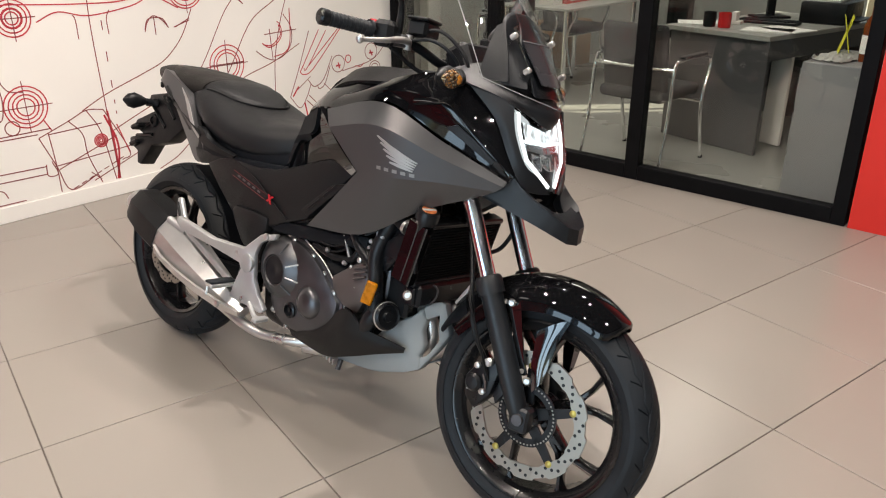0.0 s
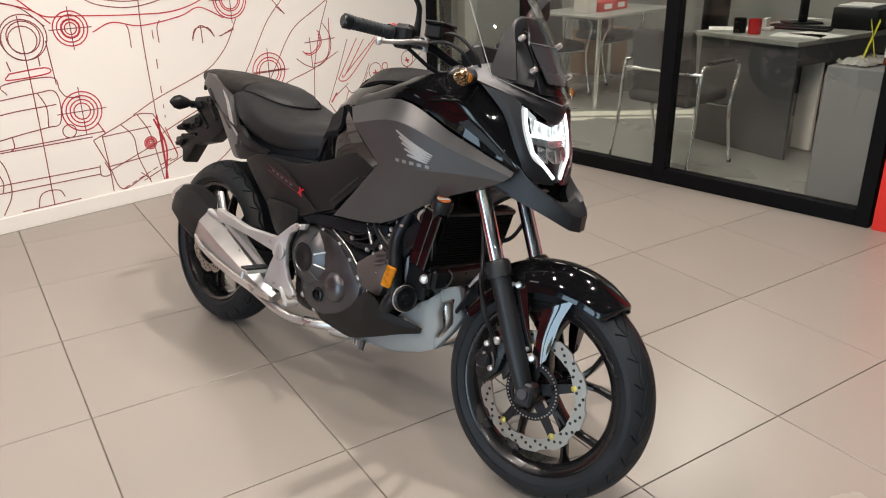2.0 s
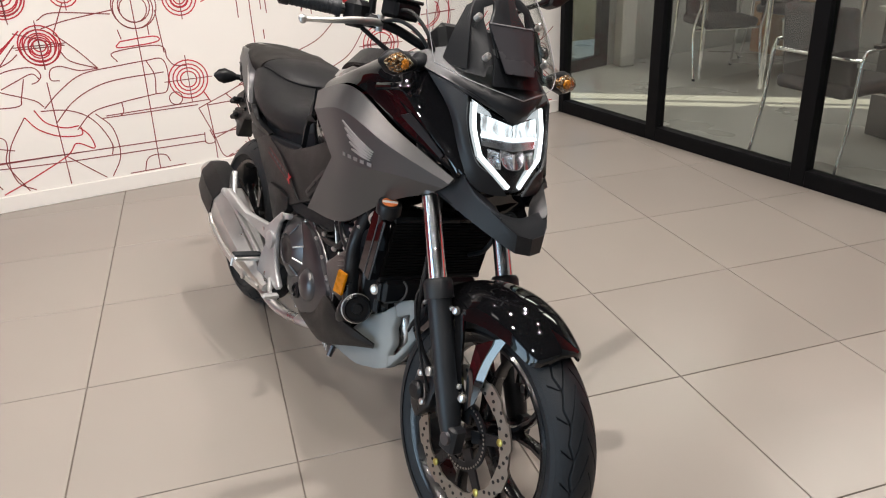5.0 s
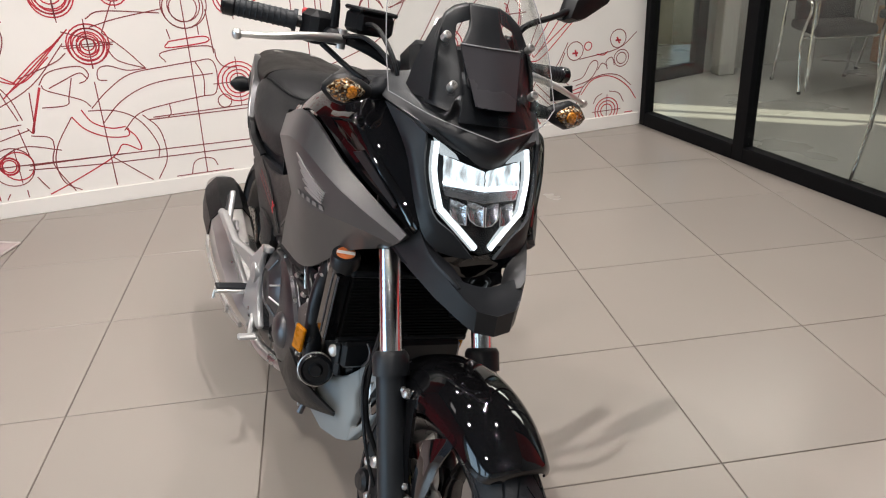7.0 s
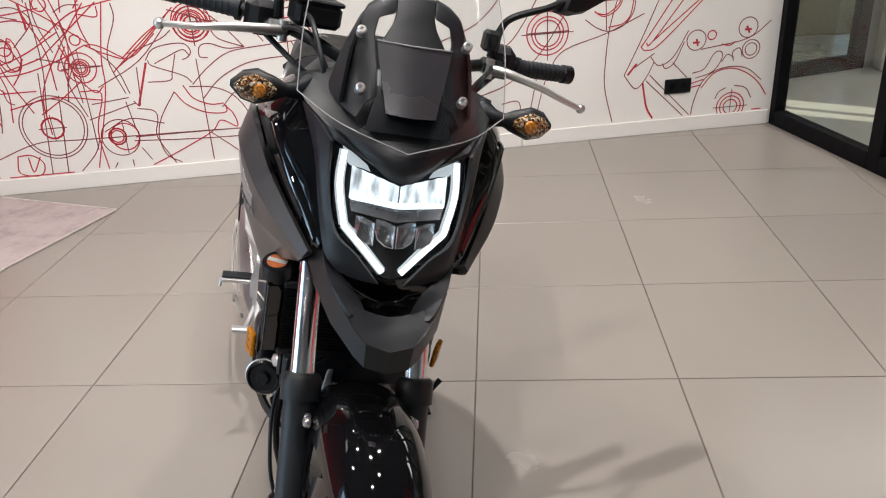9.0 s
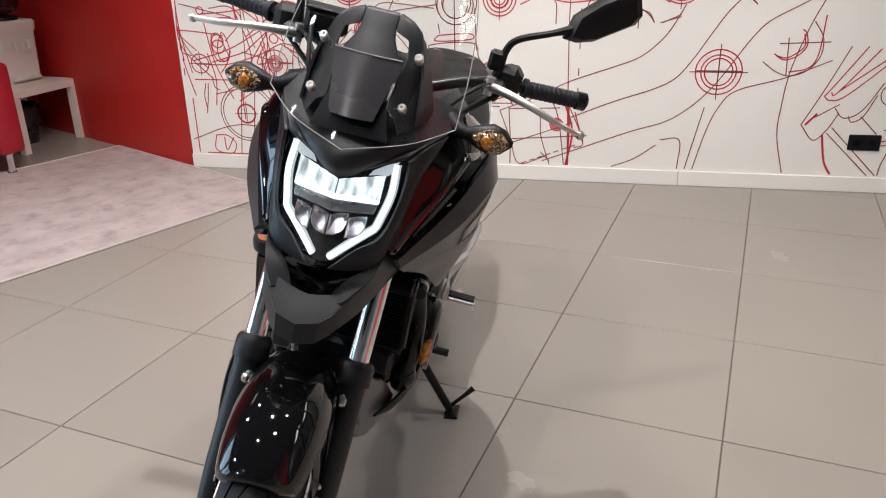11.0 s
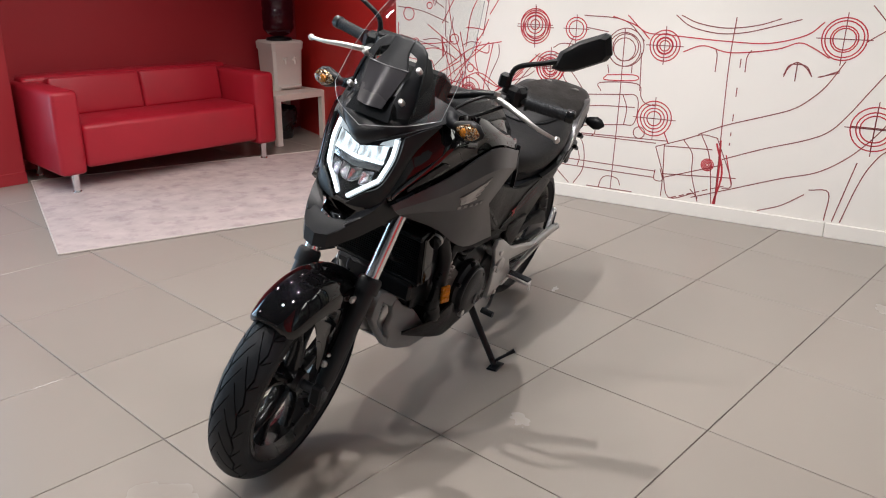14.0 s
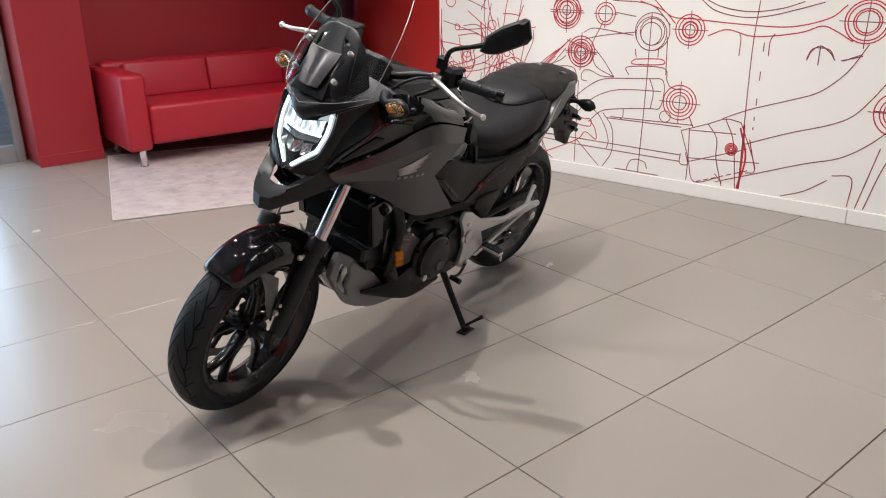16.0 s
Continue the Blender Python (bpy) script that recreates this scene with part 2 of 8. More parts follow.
amber_core_mat = material("amber_bulb", (0.40, 0.145, 0.012), 0.22, vary=0.7, scale=260, bump=0.8, bump_scale=180, coat=0.5)
sparkle_lens_mat = material("amber_lens_painted_sparkle", (0.5, 0.3, 0.1), 0.12, 0.45, vary=0.15, scale=120, bump=1.0, bump_scale=130, coat=0.6)
# dark, amber and pale cells paint the facets' sparkle into the colour
fnodes, flinks = sparkle_lens_mat.node_tree.nodes, sparkle_lens_mat.node_tree.links
cell, pick, where = fnodes.new("ShaderNodeTexVoronoi"), fnodes.new("ShaderNodeValToRGB"), fnodes.new("ShaderNodeTexCoord")
cell.inputs["Scale"].default_value = 300.0
pick.color_ramp.interpolation = "CONSTANT"
pick.color_ramp.elements[0].color = (0.03, 0.013, 0.003, 1)
pick.color_ramp.elements[1].position, pick.color_ramp.elements[1].color = 0.34, (0.30, 0.13, 0.03, 1)
for stop, tone in ((0.50, (0.40, 0.34, 0.24, 1)), (0.64, (0.10, 0.06, 0.03, 1)), (0.86, (0.55, 0.48, 0.34, 1))):
    pick.color_ramp.elements.new(stop).color = tone
flinks.new(where.outputs["Object"], cell.inputs["Vector"])
flinks.new(cell.outputs["Color"], pick.inputs["Fac"])
flinks.new(pick.outputs["Color"], fnodes["Principled BSDF"].inputs["Base Color"])
chrome_facet_mat = material("bright_lamp_reflector", (0.62, 0.66, 0.70), 0.16, 0.95, vary=0.1, scale=90, bump=0.8, bump_scale=90)
# pale grey that stands for light caught on acrylic edges
edge_highlight_mat = material("pale_edge_highlight", (0.26, 0.26, 0.27), 0.15, vary=0.05)
lens_mat = glass("clear_lens", (0.98, 0.98, 0.98), 0.0, 0.03)
screen_mat = glass("clear_screen", (0.955, 0.965, 0.965), 0.0, 0.035)
smoke_mat = material("smoked_frosted_acrylic", (0.034, 0.033, 0.037), 0.28, vary=0.06, scale=8, spec=0.4)
led_mat = glow("led_strip", (0.86, 0.97, 1.0), 3.2)
led_guide_mat = glow("led_light_guide", (0.80, 0.95, 1.0), 0.55)
led_soft_mat = glow("led_module", (0.80, 0.95, 1.0), 1.5)
lit = led_soft_mat.node_tree
cells, amount = lit.nodes.new("ShaderNodeTexNoise"), lit.nodes.new("ShaderNodeMapRange")
cells.inputs["Scale"].default_value, cells.inputs["Detail"].default_value = 1.0, 2.0
amount.inputs["From Min"].default_value, amount.inputs["From Max"].default_value = 0.35, 0.6
amount.inputs["To Min"].default_value, amount.inputs["To Max"].default_value = 0.32, 1.5
place = lit.nodes.new("ShaderNodeTexCoord")
flutes = lit.nodes.new("ShaderNodeMapping")
flutes.inputs["Scale"].default_value = (20, 60, 18)
lit.links.new(place.outputs["Object"], flutes.inputs["Vector"])
lit.links.new(flutes.outputs["Vector"], cells.inputs["Vector"])
lit.links.new(cells.outputs["Fac"], amount.inputs["Value"])
lit.links.new(amount.outputs[0], lit.nodes["Principled BSDF"].inputs["Emission Strength"])
emblem_mat = material("silver_emblem", (0.42, 0.415, 0.41), 0.4, 0.6, vary=0.04)
wordmark_mat = material("dull_silver_print", (0.26, 0.258, 0.255), 0.45, 0.5, vary=0.05)
badge_mat = material("dim_grey_print", (0.085, 0.087, 0.092), 0.6, vary=0.05)
faded_decal_mat = material("dull_red_decal", (0.11, 0.010, 0.012), 0.5)
red_decal_mat = material("red_decal", (0.38, 0.008, 0.014), 0.4)
white_decal_mat = material("white_decal", (0.7, 0.7, 0.7), 0.4)
cap_mat = material("orange_warning_label", (0.65, 0.18, 0.05), 0.5, vary=0.25, scale=60)


# ---- mesh tools ----
def finish(name, bm, mat, smooth=True, angle=32):
    bmesh.ops.recalc_face_normals(bm, faces=bm.faces[:])
    me = bpy.data.meshes.new(name)
    bm.to_mesh(me)
    bm.free()
    me.materials.append(mat)
    if smooth:
        me.shade_smooth()
        me.set_sharp_from_angle(angle=radians(angle))
    return me


def part(name, bm, mat, parent=None, label="", angle=32):
    ob = new(name, finish(name, bm, mat, True, angle))
    if parent is not None:
        ob.parent = parent
    return tagged(ob, label) if label else ob


def root(name, m, label, category, group="", kind=""):
    ob = new(name)
    ob.empty_display_size = 0.1
    ob.matrix_world = m
    return tagged(ob, label, category, group, kind)


def box(bm, c, s, bevel=0.0, m=None, seg=1):
    mat = Matrix.Translation(c) @ Matrix.Diagonal((*s, 1))
    made = bmesh.ops.create_cube(bm, size=1, matrix=mat)["verts"]
    if bevel:
        edges = list({e for v in made for e in v.link_edges})
        made = bmesh.ops.bevel(bm, geom=edges, offset=bevel, segments=seg, affect="EDGES", profile=0.5)["verts"]
    if m is not None:
        bmesh.ops.transform(bm, matrix=m, verts=list(made))
    return bm


def boxbm(c, s, bevel=0.0, m=None, seg=1):
    return box(bmesh.new(), c, s, bevel, m, seg)


def spline(pts, n=4, closed=False):
    """Points along a smooth line through pts."""
    P = [Vector(p) for p in pts]
    if len(P) < 3 or n < 2:
        return P
    out, k = [], len(P)
    for i in range(k if closed else k - 1):
        a = P[(i - 1) % k] if closed or i > 0 else P[0] * 2 - P[1]
        b, c = P[i], P[(i + 1) % k]
        d = P[(i + 2) % k] if closed or i + 2 < k else P[-1] * 2 - P[-2]
        for j in range(n):
            t = j / n
            out.append(0.5 * (2 * b + (c - a) * t + (2 * a - 5 * b + 4 * c - d) * t * t + (3 * b - a - 3 * c + d) * t ** 3))
    if not closed:
        out.append(P[-1])
    return out


def skin(bm, rings, caps=True, wrap=True):
    """Join equal rings of points into a skin."""
    V = [[bm.verts.new(p) for p in r] for r in rings]
    n = len(V[0])
    for a, b in zip(V, V[1:]):
        for i in range(n if wrap else n - 1):
            j = (i + 1) % n
            bm.faces.new((a[i], a[j], b[j], b[i]))
    if caps and wrap:
        bm.faces.new(V[0])
        bm.faces.new(V[-1][::-1])
    return bm


def tube(bm, pts, r, seg=10, n=4, caps=True):
    """A round tube along a smooth line; r is one radius or one for each given point."""
    line = spline(pts, n)
    k = len(pts) - 1
    rings, side = [], None
    for i, p in enumerate(line):
        t = (line[min(i + 1, len(line) - 1)] - line[max(i - 1, 0)]).normalized()
        if side is None:
            side = t.orthogonal().normalized()
        side = (side - t * side.dot(t)).normalized()
        up = t.cross(side)
        if isinstance(r, (int, float)):
            rad = r
        else:
            u = i / (len(line) - 1) * k
            j = min(int(u), k - 1)
            rad = r[j] + (r[j + 1] - r[j]) * (u - j)
        rings.append([p + rad * (math.cos(a) * side + math.sin(a) * up) for a in (2 * math.pi * q / seg for q in range(seg))])
    return skin(bm, rings, caps)


def tubebm(pts, r, seg=10, n=4):
    return tube(bmesh.new(), pts, r, seg, n)


def lathe(bm, profile, m=None, seg=24, closed=False):
    """Turn a profile of (radius, height) about z; m places it."""
    m = m or Matrix()
    rings = []
    for rad, h in profile:
        rings.append([m @ Vector((rad * math.cos(2 * math.pi * q / seg), rad * math.sin(2 * math.pi * q / seg), h)) for q in range(seg)])
    if closed:
        rings.append(rings[0])
        V = [[bm.verts.new(p) for p in r] for r in rings[:-1]]
        V.append(V[0])
        for a, b in zip(V, V[1:]):
            for i in range(seg):
                j = (i + 1) % seg
                bm.faces.new((a[i], a[j], b[j], b[i]))
        return bm
    return skin(bm, rings)


def lathebm(profile, m=None, seg=24, closed=False):
    return lathe(bmesh.new(), profile, m, seg, closed)


def along(p, d):
    """A pose at p whose z runs along d."""
    return Matrix.Translation(p) @ Vector(d).to_track_quat("Z", "Y").to_matrix().to_4x4()


def sheet(rows, thick=0.004, nu=4, nv=4, side=1):
    """A shell of even thickness over a smooth grid of rows; side -1 mirrors it in y."""
    rows = [spline([(x, y * side, z) for x, y, z in r], nv) for r in rows]
    cols = [spline([r[j] for r in rows], nu) for j in range(len(rows[0]))]
    g = [[cols[j][i] for j in range(len(cols))] for i in range(len(cols[0]))]
    A, B = len(g), len(g[0])
    nor = [[None] * B for _ in range(A)]
    for i in range(A):
        for j in range(B):
            du = g[min(i + 1, A - 1)][j] - g[max(i - 1, 0)][j]
            dv = g[i][min(j + 1, B - 1)] - g[i][max(j - 1, 0)]
            nor[i][j] = du.cross(dv).normalized()
    bm = bmesh.new()
    F = [[bm.verts.new(g[i][j]) for j in range(B)] for i in range(A)]
    K = [[bm.verts.new(g[i][j] - nor[i][j] * thick * side) for j in range(B)] for i in range(A)]
    for i in range(A - 1):
        for j in range(B - 1):
            bm.faces.new((F[i][j], F[i + 1][j], F[i + 1][j + 1], F[i][j + 1]))
            bm.faces.new((K[i][j], K[i][j + 1], K[i + 1][j + 1], K[i + 1][j]))
    for i in range(A - 1):
        bm.faces.new((F[i][0], K[i][0], K[i + 1][0], F[i + 1][0]))
        bm.faces.new((F[i][-1], F[i + 1][-1], K[i + 1][-1], K[i][-1]))
    for j in range(B - 1):
        bm.faces.new((F[0][j], F[0][j + 1], K[0][j + 1], K[0][j]))
        bm.faces.new((F[-1][j], K[-1][j], K[-1][j + 1], F[-1][j + 1]))
    return bm


def slab(outline, depth, bevel=0.0, side=1):
    """A plate: a 3D outline, thickened along depth, with bevelled edges."""
    bm = bmesh.new()
    d = Vector((depth[0], depth[1] * side, depth[2]))
    a = [bm.verts.new((x, y * side, z)) for x, y, z in outline]
    b = [bm.verts.new(v.co + d) for v in a]
    n = len(a)
    top = bm.faces.new(a)
    bm.faces.new(b[::-1])
    for i in range(n):
        bm.faces.new((a[i], a[(i + 1) % n], b[(i + 1) % n], b[i]))
    if bevel:
        bmesh.ops.recalc_face_normals(bm, faces=bm.faces[:])
        bmesh.ops.bevel(bm, geom=bm.edges[:], offset=bevel, segments=2, affect="EDGES", profile=0.5)
    bmesh.ops.triangulate(bm, faces=[f for f in bm.faces if len(f.verts) > 4])
    return bm


def super_ring(x, zc, hw, hh, p=2.6, n=24, flat=1.0):
    """A rounded cross-section in the y-z plane; flat squashes its lower half."""
    out = []
    for i in range(n):
        a = 2 * math.pi * i / n
        c, s = math.cos(a), math.sin(a)
        y = hw * math.copysign(abs(c) ** (2 / p), c)
        z = hh * math.copysign(abs(s) ** (2 / p), s)
        out.append(Vector((x, y, zc + (z if z > 0 else z * flat))))
    return out


# ---- the showroom ----
def wall(name, a, b, mat, thick=0.15, z0=0.0, z1=CEIL, out=1):
    """An upright wall from a to b; its thickness lies to the left of a-b for out = 1."""
    a, b = Vector((*a, 0)), Vector((*b, 0))
    d = (b - a).normalized()
    n = Vector((-d.y, d.x, 0)) * thick * out
    bm = bmesh.new()
    lo = [bm.verts.new((p.x, p.y, z0)) for p in (a, b, b + n, a + n)]
    hi = [bm.verts.new((p.x, p.y, z1)) for p in (a, b, b + n, a + n)]
    bm.faces.new(lo[::-1])
    bm.faces.new(hi)
    for i in range(4):
        bm.faces.new((lo[i], lo[(i + 1) % 4], hi[(i + 1) % 4], hi[i]))
    ob = new(name, finish(name, bm, mat, False))
    return tagged(ob, kind="structure")


MW = radians(11.3)
MA = Vector((-1.39, 2.957, 0))
MD = Vector((math.cos(MW), math.sin(MW), 0))
MN = Vector((-math.sin(MW), math.cos(MW), 0))
MB = MA + MD * 4.36
GD = Vector((0.227, -0.974, 0)).normalized()
GN = Vector((GD.y, -GD.x, 0))  # away from the office
GA = Vector((2.868, 3.795, 0))
GB = GA + GD * 3.14
RD = Vector((-0.963, 0.27, 0))
RC = MA + RD * 1.86

wall_mural = wall("wall_north", MA.xy, MB.xy, wall_mat, 0.2)
tagged(wall_mural, "off-white painted wall with red line drawings of engine parts", "wall")
wall_red = wall("wall_north_west", RC.xy, (MA + RD * 0.004).xy, red_wall_mat, 0.2)
tagged(wall_red, "bright red painted wall beside the drawings", "wall")
wall_back = wall("wall_west", (-3.22, 0.465), (-3.22, 3.7), burgundy_mat, 0.15)
tagged(wall_back, "dark red painted wall behind the sofa", "wall")
pillar = new("pillar", finish("pillar", boxbm((-3.03, 0.70, CEIL / 2), (0.36, 0.44, CEIL), 0.006), burgundy_mat))
tagged(pillar, "square dark red painted pillar beside the entrance", "pillar", kind="structure")
plinth = part("plinth", boxbm((-2.848, 0.70, 0.04), (0.012, 0.442, 0.08), 0.003), burgundy_mat, pillar)

wall_orange = wall("wall_east", GB.xy, (GB + GD * 0.95).xy, orange_wall_mat, 0.3, out=1)
wall("wall_east_end", (GB + GD * 0.95).xy, (GB + GD * 5.2).xy, white_wall_mat, 0.3, out=1)
tagged(wall_orange, "bright red painted wall next to the glass partition", "wall")
wall_south = wall("wall_south", (-3.4, -4.2), (5.4, -4.2), white_wall_mat, 0.2, out=-1)

ceiling = new("ceiling", finish("ceiling", boxbm((1.9, 1.2, CEIL + 0.05), (11.6, 11.2, 0.1)), ceiling_mat, False))
tagged(ceiling, "plain dark painted ceiling", "ceiling", kind="structure")

# skirting: low painted upstand along the drawn wall, in two lengths with a joint
skirting = new("baseboard")
tagged(skirting, "low off-white skirting along the drawn wall", "skirting", kind="structure")
for s0, s1 in ((0.0, 2.86), (2.863, 4.33)):
    m = Matrix.Translation(MA + MD * ((s0 + s1) / 2) - MN * 0.008 + Vector((0, 0, 0.041))) @ Matrix.Rotation(MW, 4, "Z")
    part("board", boxbm((0, 0, 0), (s1 - s0, 0.016, 0.082), 0.003, m), wall_mat, skirting)

# glass partition to the office
partition = new("glass_partition")
tagged(partition, "black-framed glass partition in front of an office", "partition", kind="structure")


def gp(s, d, z):
    return GA + GD * s - GN * d + Vector((0, 0, z))


GR = Matrix.Rotation(math.atan2(GD.y, GD.x), 4, "Z")


def frame_bar(s0, s1, z0, z1, depth=0.07):
    m = Matrix.Translation(gp((s0 + s1) / 2, depth / 2, (z0 + z1) / 2)) @ GR
    part("frame_bar", boxbm((0, 0, 0), (s1 - s0, depth, z1 - z0), 0.003, m), black_frame_mat, partition)


POSTS = (0.0, 0.86, 1.90, 3.055)
for i, s in enumerate(POSTS):
    frame_bar(s, s + (0.085 if i in (1, 2) else 0.07 if i else 0.05), 0.0, CEIL)
for a, b in zip(POSTS, POSTS[1:]):
    a += 0.085 if a else 0.05
    frame_bar(a, b, 0.0, 0.085)
    frame_bar(a, b, 2.4, 2.47)
    m = Matrix.Translation(gp((a + b) / 2, 0.035, (0.085 + 2.4) / 2)) @ GR
    pane = part("pane", boxbm((0, 0, 0), (b - a, 0.006, 2.315), 0, m), pane_mat, partition, "clear glass pane")
    pane.visible_shadow = False

# entrance glazing with daylight behind it
entrance = new("window_1")
tagged(entrance, "glazed shop entrance in grey aluminium frames", "window", kind="structure")
for y in (-4.2, -3.1, -2.0, -0.8, 0.40):
    part("mullion", boxbm((-3.2, y + 0.03, CEIL / 2), (0.08, 0.06, CEIL), 0.004), alu_frame_mat, entrance)
for y, w in ((-4.2, 1.04), (-3.1, 1.04), (-2.0, 1.14), (-0.8, 1.14)):
    part("rail", boxbm((-3.2, y + 0.06 + w / 2, 0.06), (0.07, w, 0.12), 0.004), alu_frame_mat, entrance)
    part("rail", boxbm((-3.2, y + 0.06 + w / 2, 2.5), (0.07, w, 0.08), 0.004), alu_frame_mat, entrance)
    pane = part("pane", boxbm((-3.2, y + 0.06 + w / 2, CEIL / 2), (0.006, w, CEIL)), pane_mat, entrance)
    pane.visible_shadow = False
ground = new("ground", finish("ground", boxbm((-43.4, 0, -0.09), (80, 120, 0.1)), asphalt_mat, False))
tagged(ground, "pale concrete paving outside the entrance", "ground", kind="structure")

# ---- the office behind the glass ----
of = new("floor_office", finish("floor_office", slab([(GA.x + 0.03, GA.y - 0.02, 0.003), (GB.x + 0.03, GB.y, 0.003), (7.2, 0.0, 0.003), (7.2, 6.4, 0.003), (2.4, 6.4, 0.003)], (0, 0, -0.05)), office_floor_mat, False))
tagged(of, "smooth grey office floor", "floor", kind="structure")
tagged(wall("wall_office_north", (3.95, 5.12), (7.0, 5.75), grey_panel_mat, 0.15), "plain grey office wall", "wall")
tagged(wall("wall_office_west", (2.72, 3.95), (2.60, 6.6), olive_mat, 0.1), "olive beige office wall", "wall")
tagged(wall("wall_office_rear", (2.4, 6.5), (4.3, 6.5), olive_mat, 0.1), "olive beige office wall", "wall")
inner = new("inner_glazing")
tagged(inner, "dark-framed glazed screen at the back of the office", "partition", kind="structure")
for a, b, z0, z1 in (((2.75, 4.62), (3.95, 5.10), 0.0, 0.10), ((2.75, 4.62), (3.95, 5.10), 2.3, 2.4), ((3.85, 5.06), (3.95, 5.10), 0.10, 2.3)):
    w = wall("rail", a, b, black_frame_mat, 0.06, z0, z1)
    del w["kind"]
    w.parent = inner
w = wall("pane", (2.75, 4.64), (3.85, 5.08), pane_mat, 0.006, 0.1, 2.3)
del w["kind"]
w.parent, w.visible_shadow = inner, False
# unseen wall with a slit, added so the sun lays a stripe indoors
SLIT = 2.06
tagged(wall("wall_slit_north", (6.4, 6.4), (6.4, SLIT + 0.20), grey_panel_mat, 0.02), "plain grey office wall", "wall")
tagged(wall("wall_slit_south", (6.4, SLIT - 0.20), (6.4, -0.6), grey_panel_mat, 0.02), "plain grey office wall", "wall")
# added bar that splits the stripe in two
tagged(wall("slit_bar", (6.4, SLIT - 0.005), (6.4, SLIT - 0.06), alu_frame_mat, 0.015), "narrow grey bar added inside the sun slit", "door")
tagged(wall("wall_slit_top", (6.4, SLIT + 0.20), (6.4, SLIT - 0.20), grey_panel_mat, 0.02, 2.3), "plain grey office wall", "wall")
tagged(wall("wall_office_south", (3.9, 0.3), (6.5, 0.3), grey_panel_mat, 0.15, out=-1), "plain grey office wall", "wall")
col = new("column", finish("column", boxbm((4.08, 5.03, CEIL / 2), (0.14, 0.14, CEIL), 0.01), white_wall_mat))
tagged(col, "slim white painted column in the office", "column", kind="structure")


# ---- the motorcycle ----
# its own frame: x ahead, y to its left, z up, leaning on the side stand
HEAD, LEANS = radians(-76.5), radians(13.5)
bf = Vector((math.cos(HEAD), math.sin(HEAD), 0))
bl0 = Vector((-bf.y, bf.x, 0))
bu = Vector((0, 0, 1)) * math.cos(LEANS) + bl0 * math.sin(LEANS)
bl = bu.cross(bf)
BM = Matrix((bf, bl, bu)).transposed().to_4x4()
BM.translation = (0.6084, 1.5796, 0.002)
bike = root("motorcycle", BM, "black and gunmetal grey adventure motorcycle leaning on its side stand", "motorcycle")

AX, AZ, RX, RZ = 1.455, 0.30, -0.075, 0.312  # axles
STEM = Vector((1.262, 0, 0.6))
SAX = Vector((-0.454, 0, 0.891)).normalized()
BAR_STEER = Matrix.Translation(STEM) @ Matrix.Rotation(radians(5.5), 4, SAX) @ Matrix.Translation(-STEM)
SIDES = (-1, 1)
STEER = Matrix.Translation((-0.008, -0.013, 0)) @ BAR_STEER
REAR_Y = -0.018  # the rear wheel sits a little off the middle


def bp(name, bm, mat, parent=None, label="", steer=False, angle=32):
    if steer:
        bmesh.ops.transform(bm, matrix=STEER, verts=bm.verts[:])
    return part(name, bm, mat, parent or bike, label, angle)


YAX = Matrix.Rotation(radians(-90), 4, "X")  # z to y


def wheel_m(x, z, y=0.0):
    return Matrix.Translation((x, y, z)) @ YAX


def tyre(R, w, rim, pitch, x, z, y0=0.0):
    """Road tyre turned about y: slanted grooves that end in a zigzag groove on each shoulder."""
    bm = bmesh.new()
    half = (0, 2, 7, 12, 17, 22, 27, 32, 35, 36, 39, 40, 44, 49, 54, 60, 66, 70, 71, 73, 74, 78, 82)
    degs = [-d for d in reversed(half[1:])] + list(half)
    bead = ((w * 0.47, rim + 0.028), (w * 0.42, rim + 0.008), (w * 0.36, rim))
    columns = (0.0, 0.012, 0.078, 0.09, 0.18, 0.30, 0.42, 0.5, 0.512, 0.578, 0.59, 0.68, 0.80, 0.92)
    V = []
    for k in range(pitch):
        for c in columns:
            ring = [(-y, r, 0.62) for y, r in reversed(bead)]
            for d in degs:
                m, s_ = abs(d), 1 if d >= 0 else -1
                run = 1.15 * min(m, 37) / 37 - 0.33 * min(1.0, max(0, m - 37) / 22)
                local = (c if s_ > 0 else c + 0.5) % 1.0
                sway = 4.5 * (1 - 4 * abs(local - 0.5)) * max(0.0, 1 - abs(m - 37.5) / 30)
                a = radians(m + sway)
                r = R - w * 0.47 * (1 - math.cos(a))
                cut = c in ((0.012, 0.078) if s_ > 0 else (0.512, 0.578))
                if m in (36, 39) or (cut and 1 < m < 58):
                    r -= 0.008
                elif m in (71, 73):
                    r += 0.0014
                ring.append((s_ * w / 2 * math.sin(a) * 1.01, r, run))
            ring += [(y, r, 0.62) for y, r in bead]
            V.append([bm.verts.new((x + r * math.cos(2 * math.pi * (k + c - run) / pitch), y + y0, z + r * math.sin(2 * math.pi * (k + c - run) / pitch))) for y, r, run in ring])
    V.append(V[0])
    for a, b in zip(V, V[1:]):
        for i in range(len(a) - 1):
            bm.faces.new((a[i], a[i + 1], b[i + 1], b[i]))
    return bm


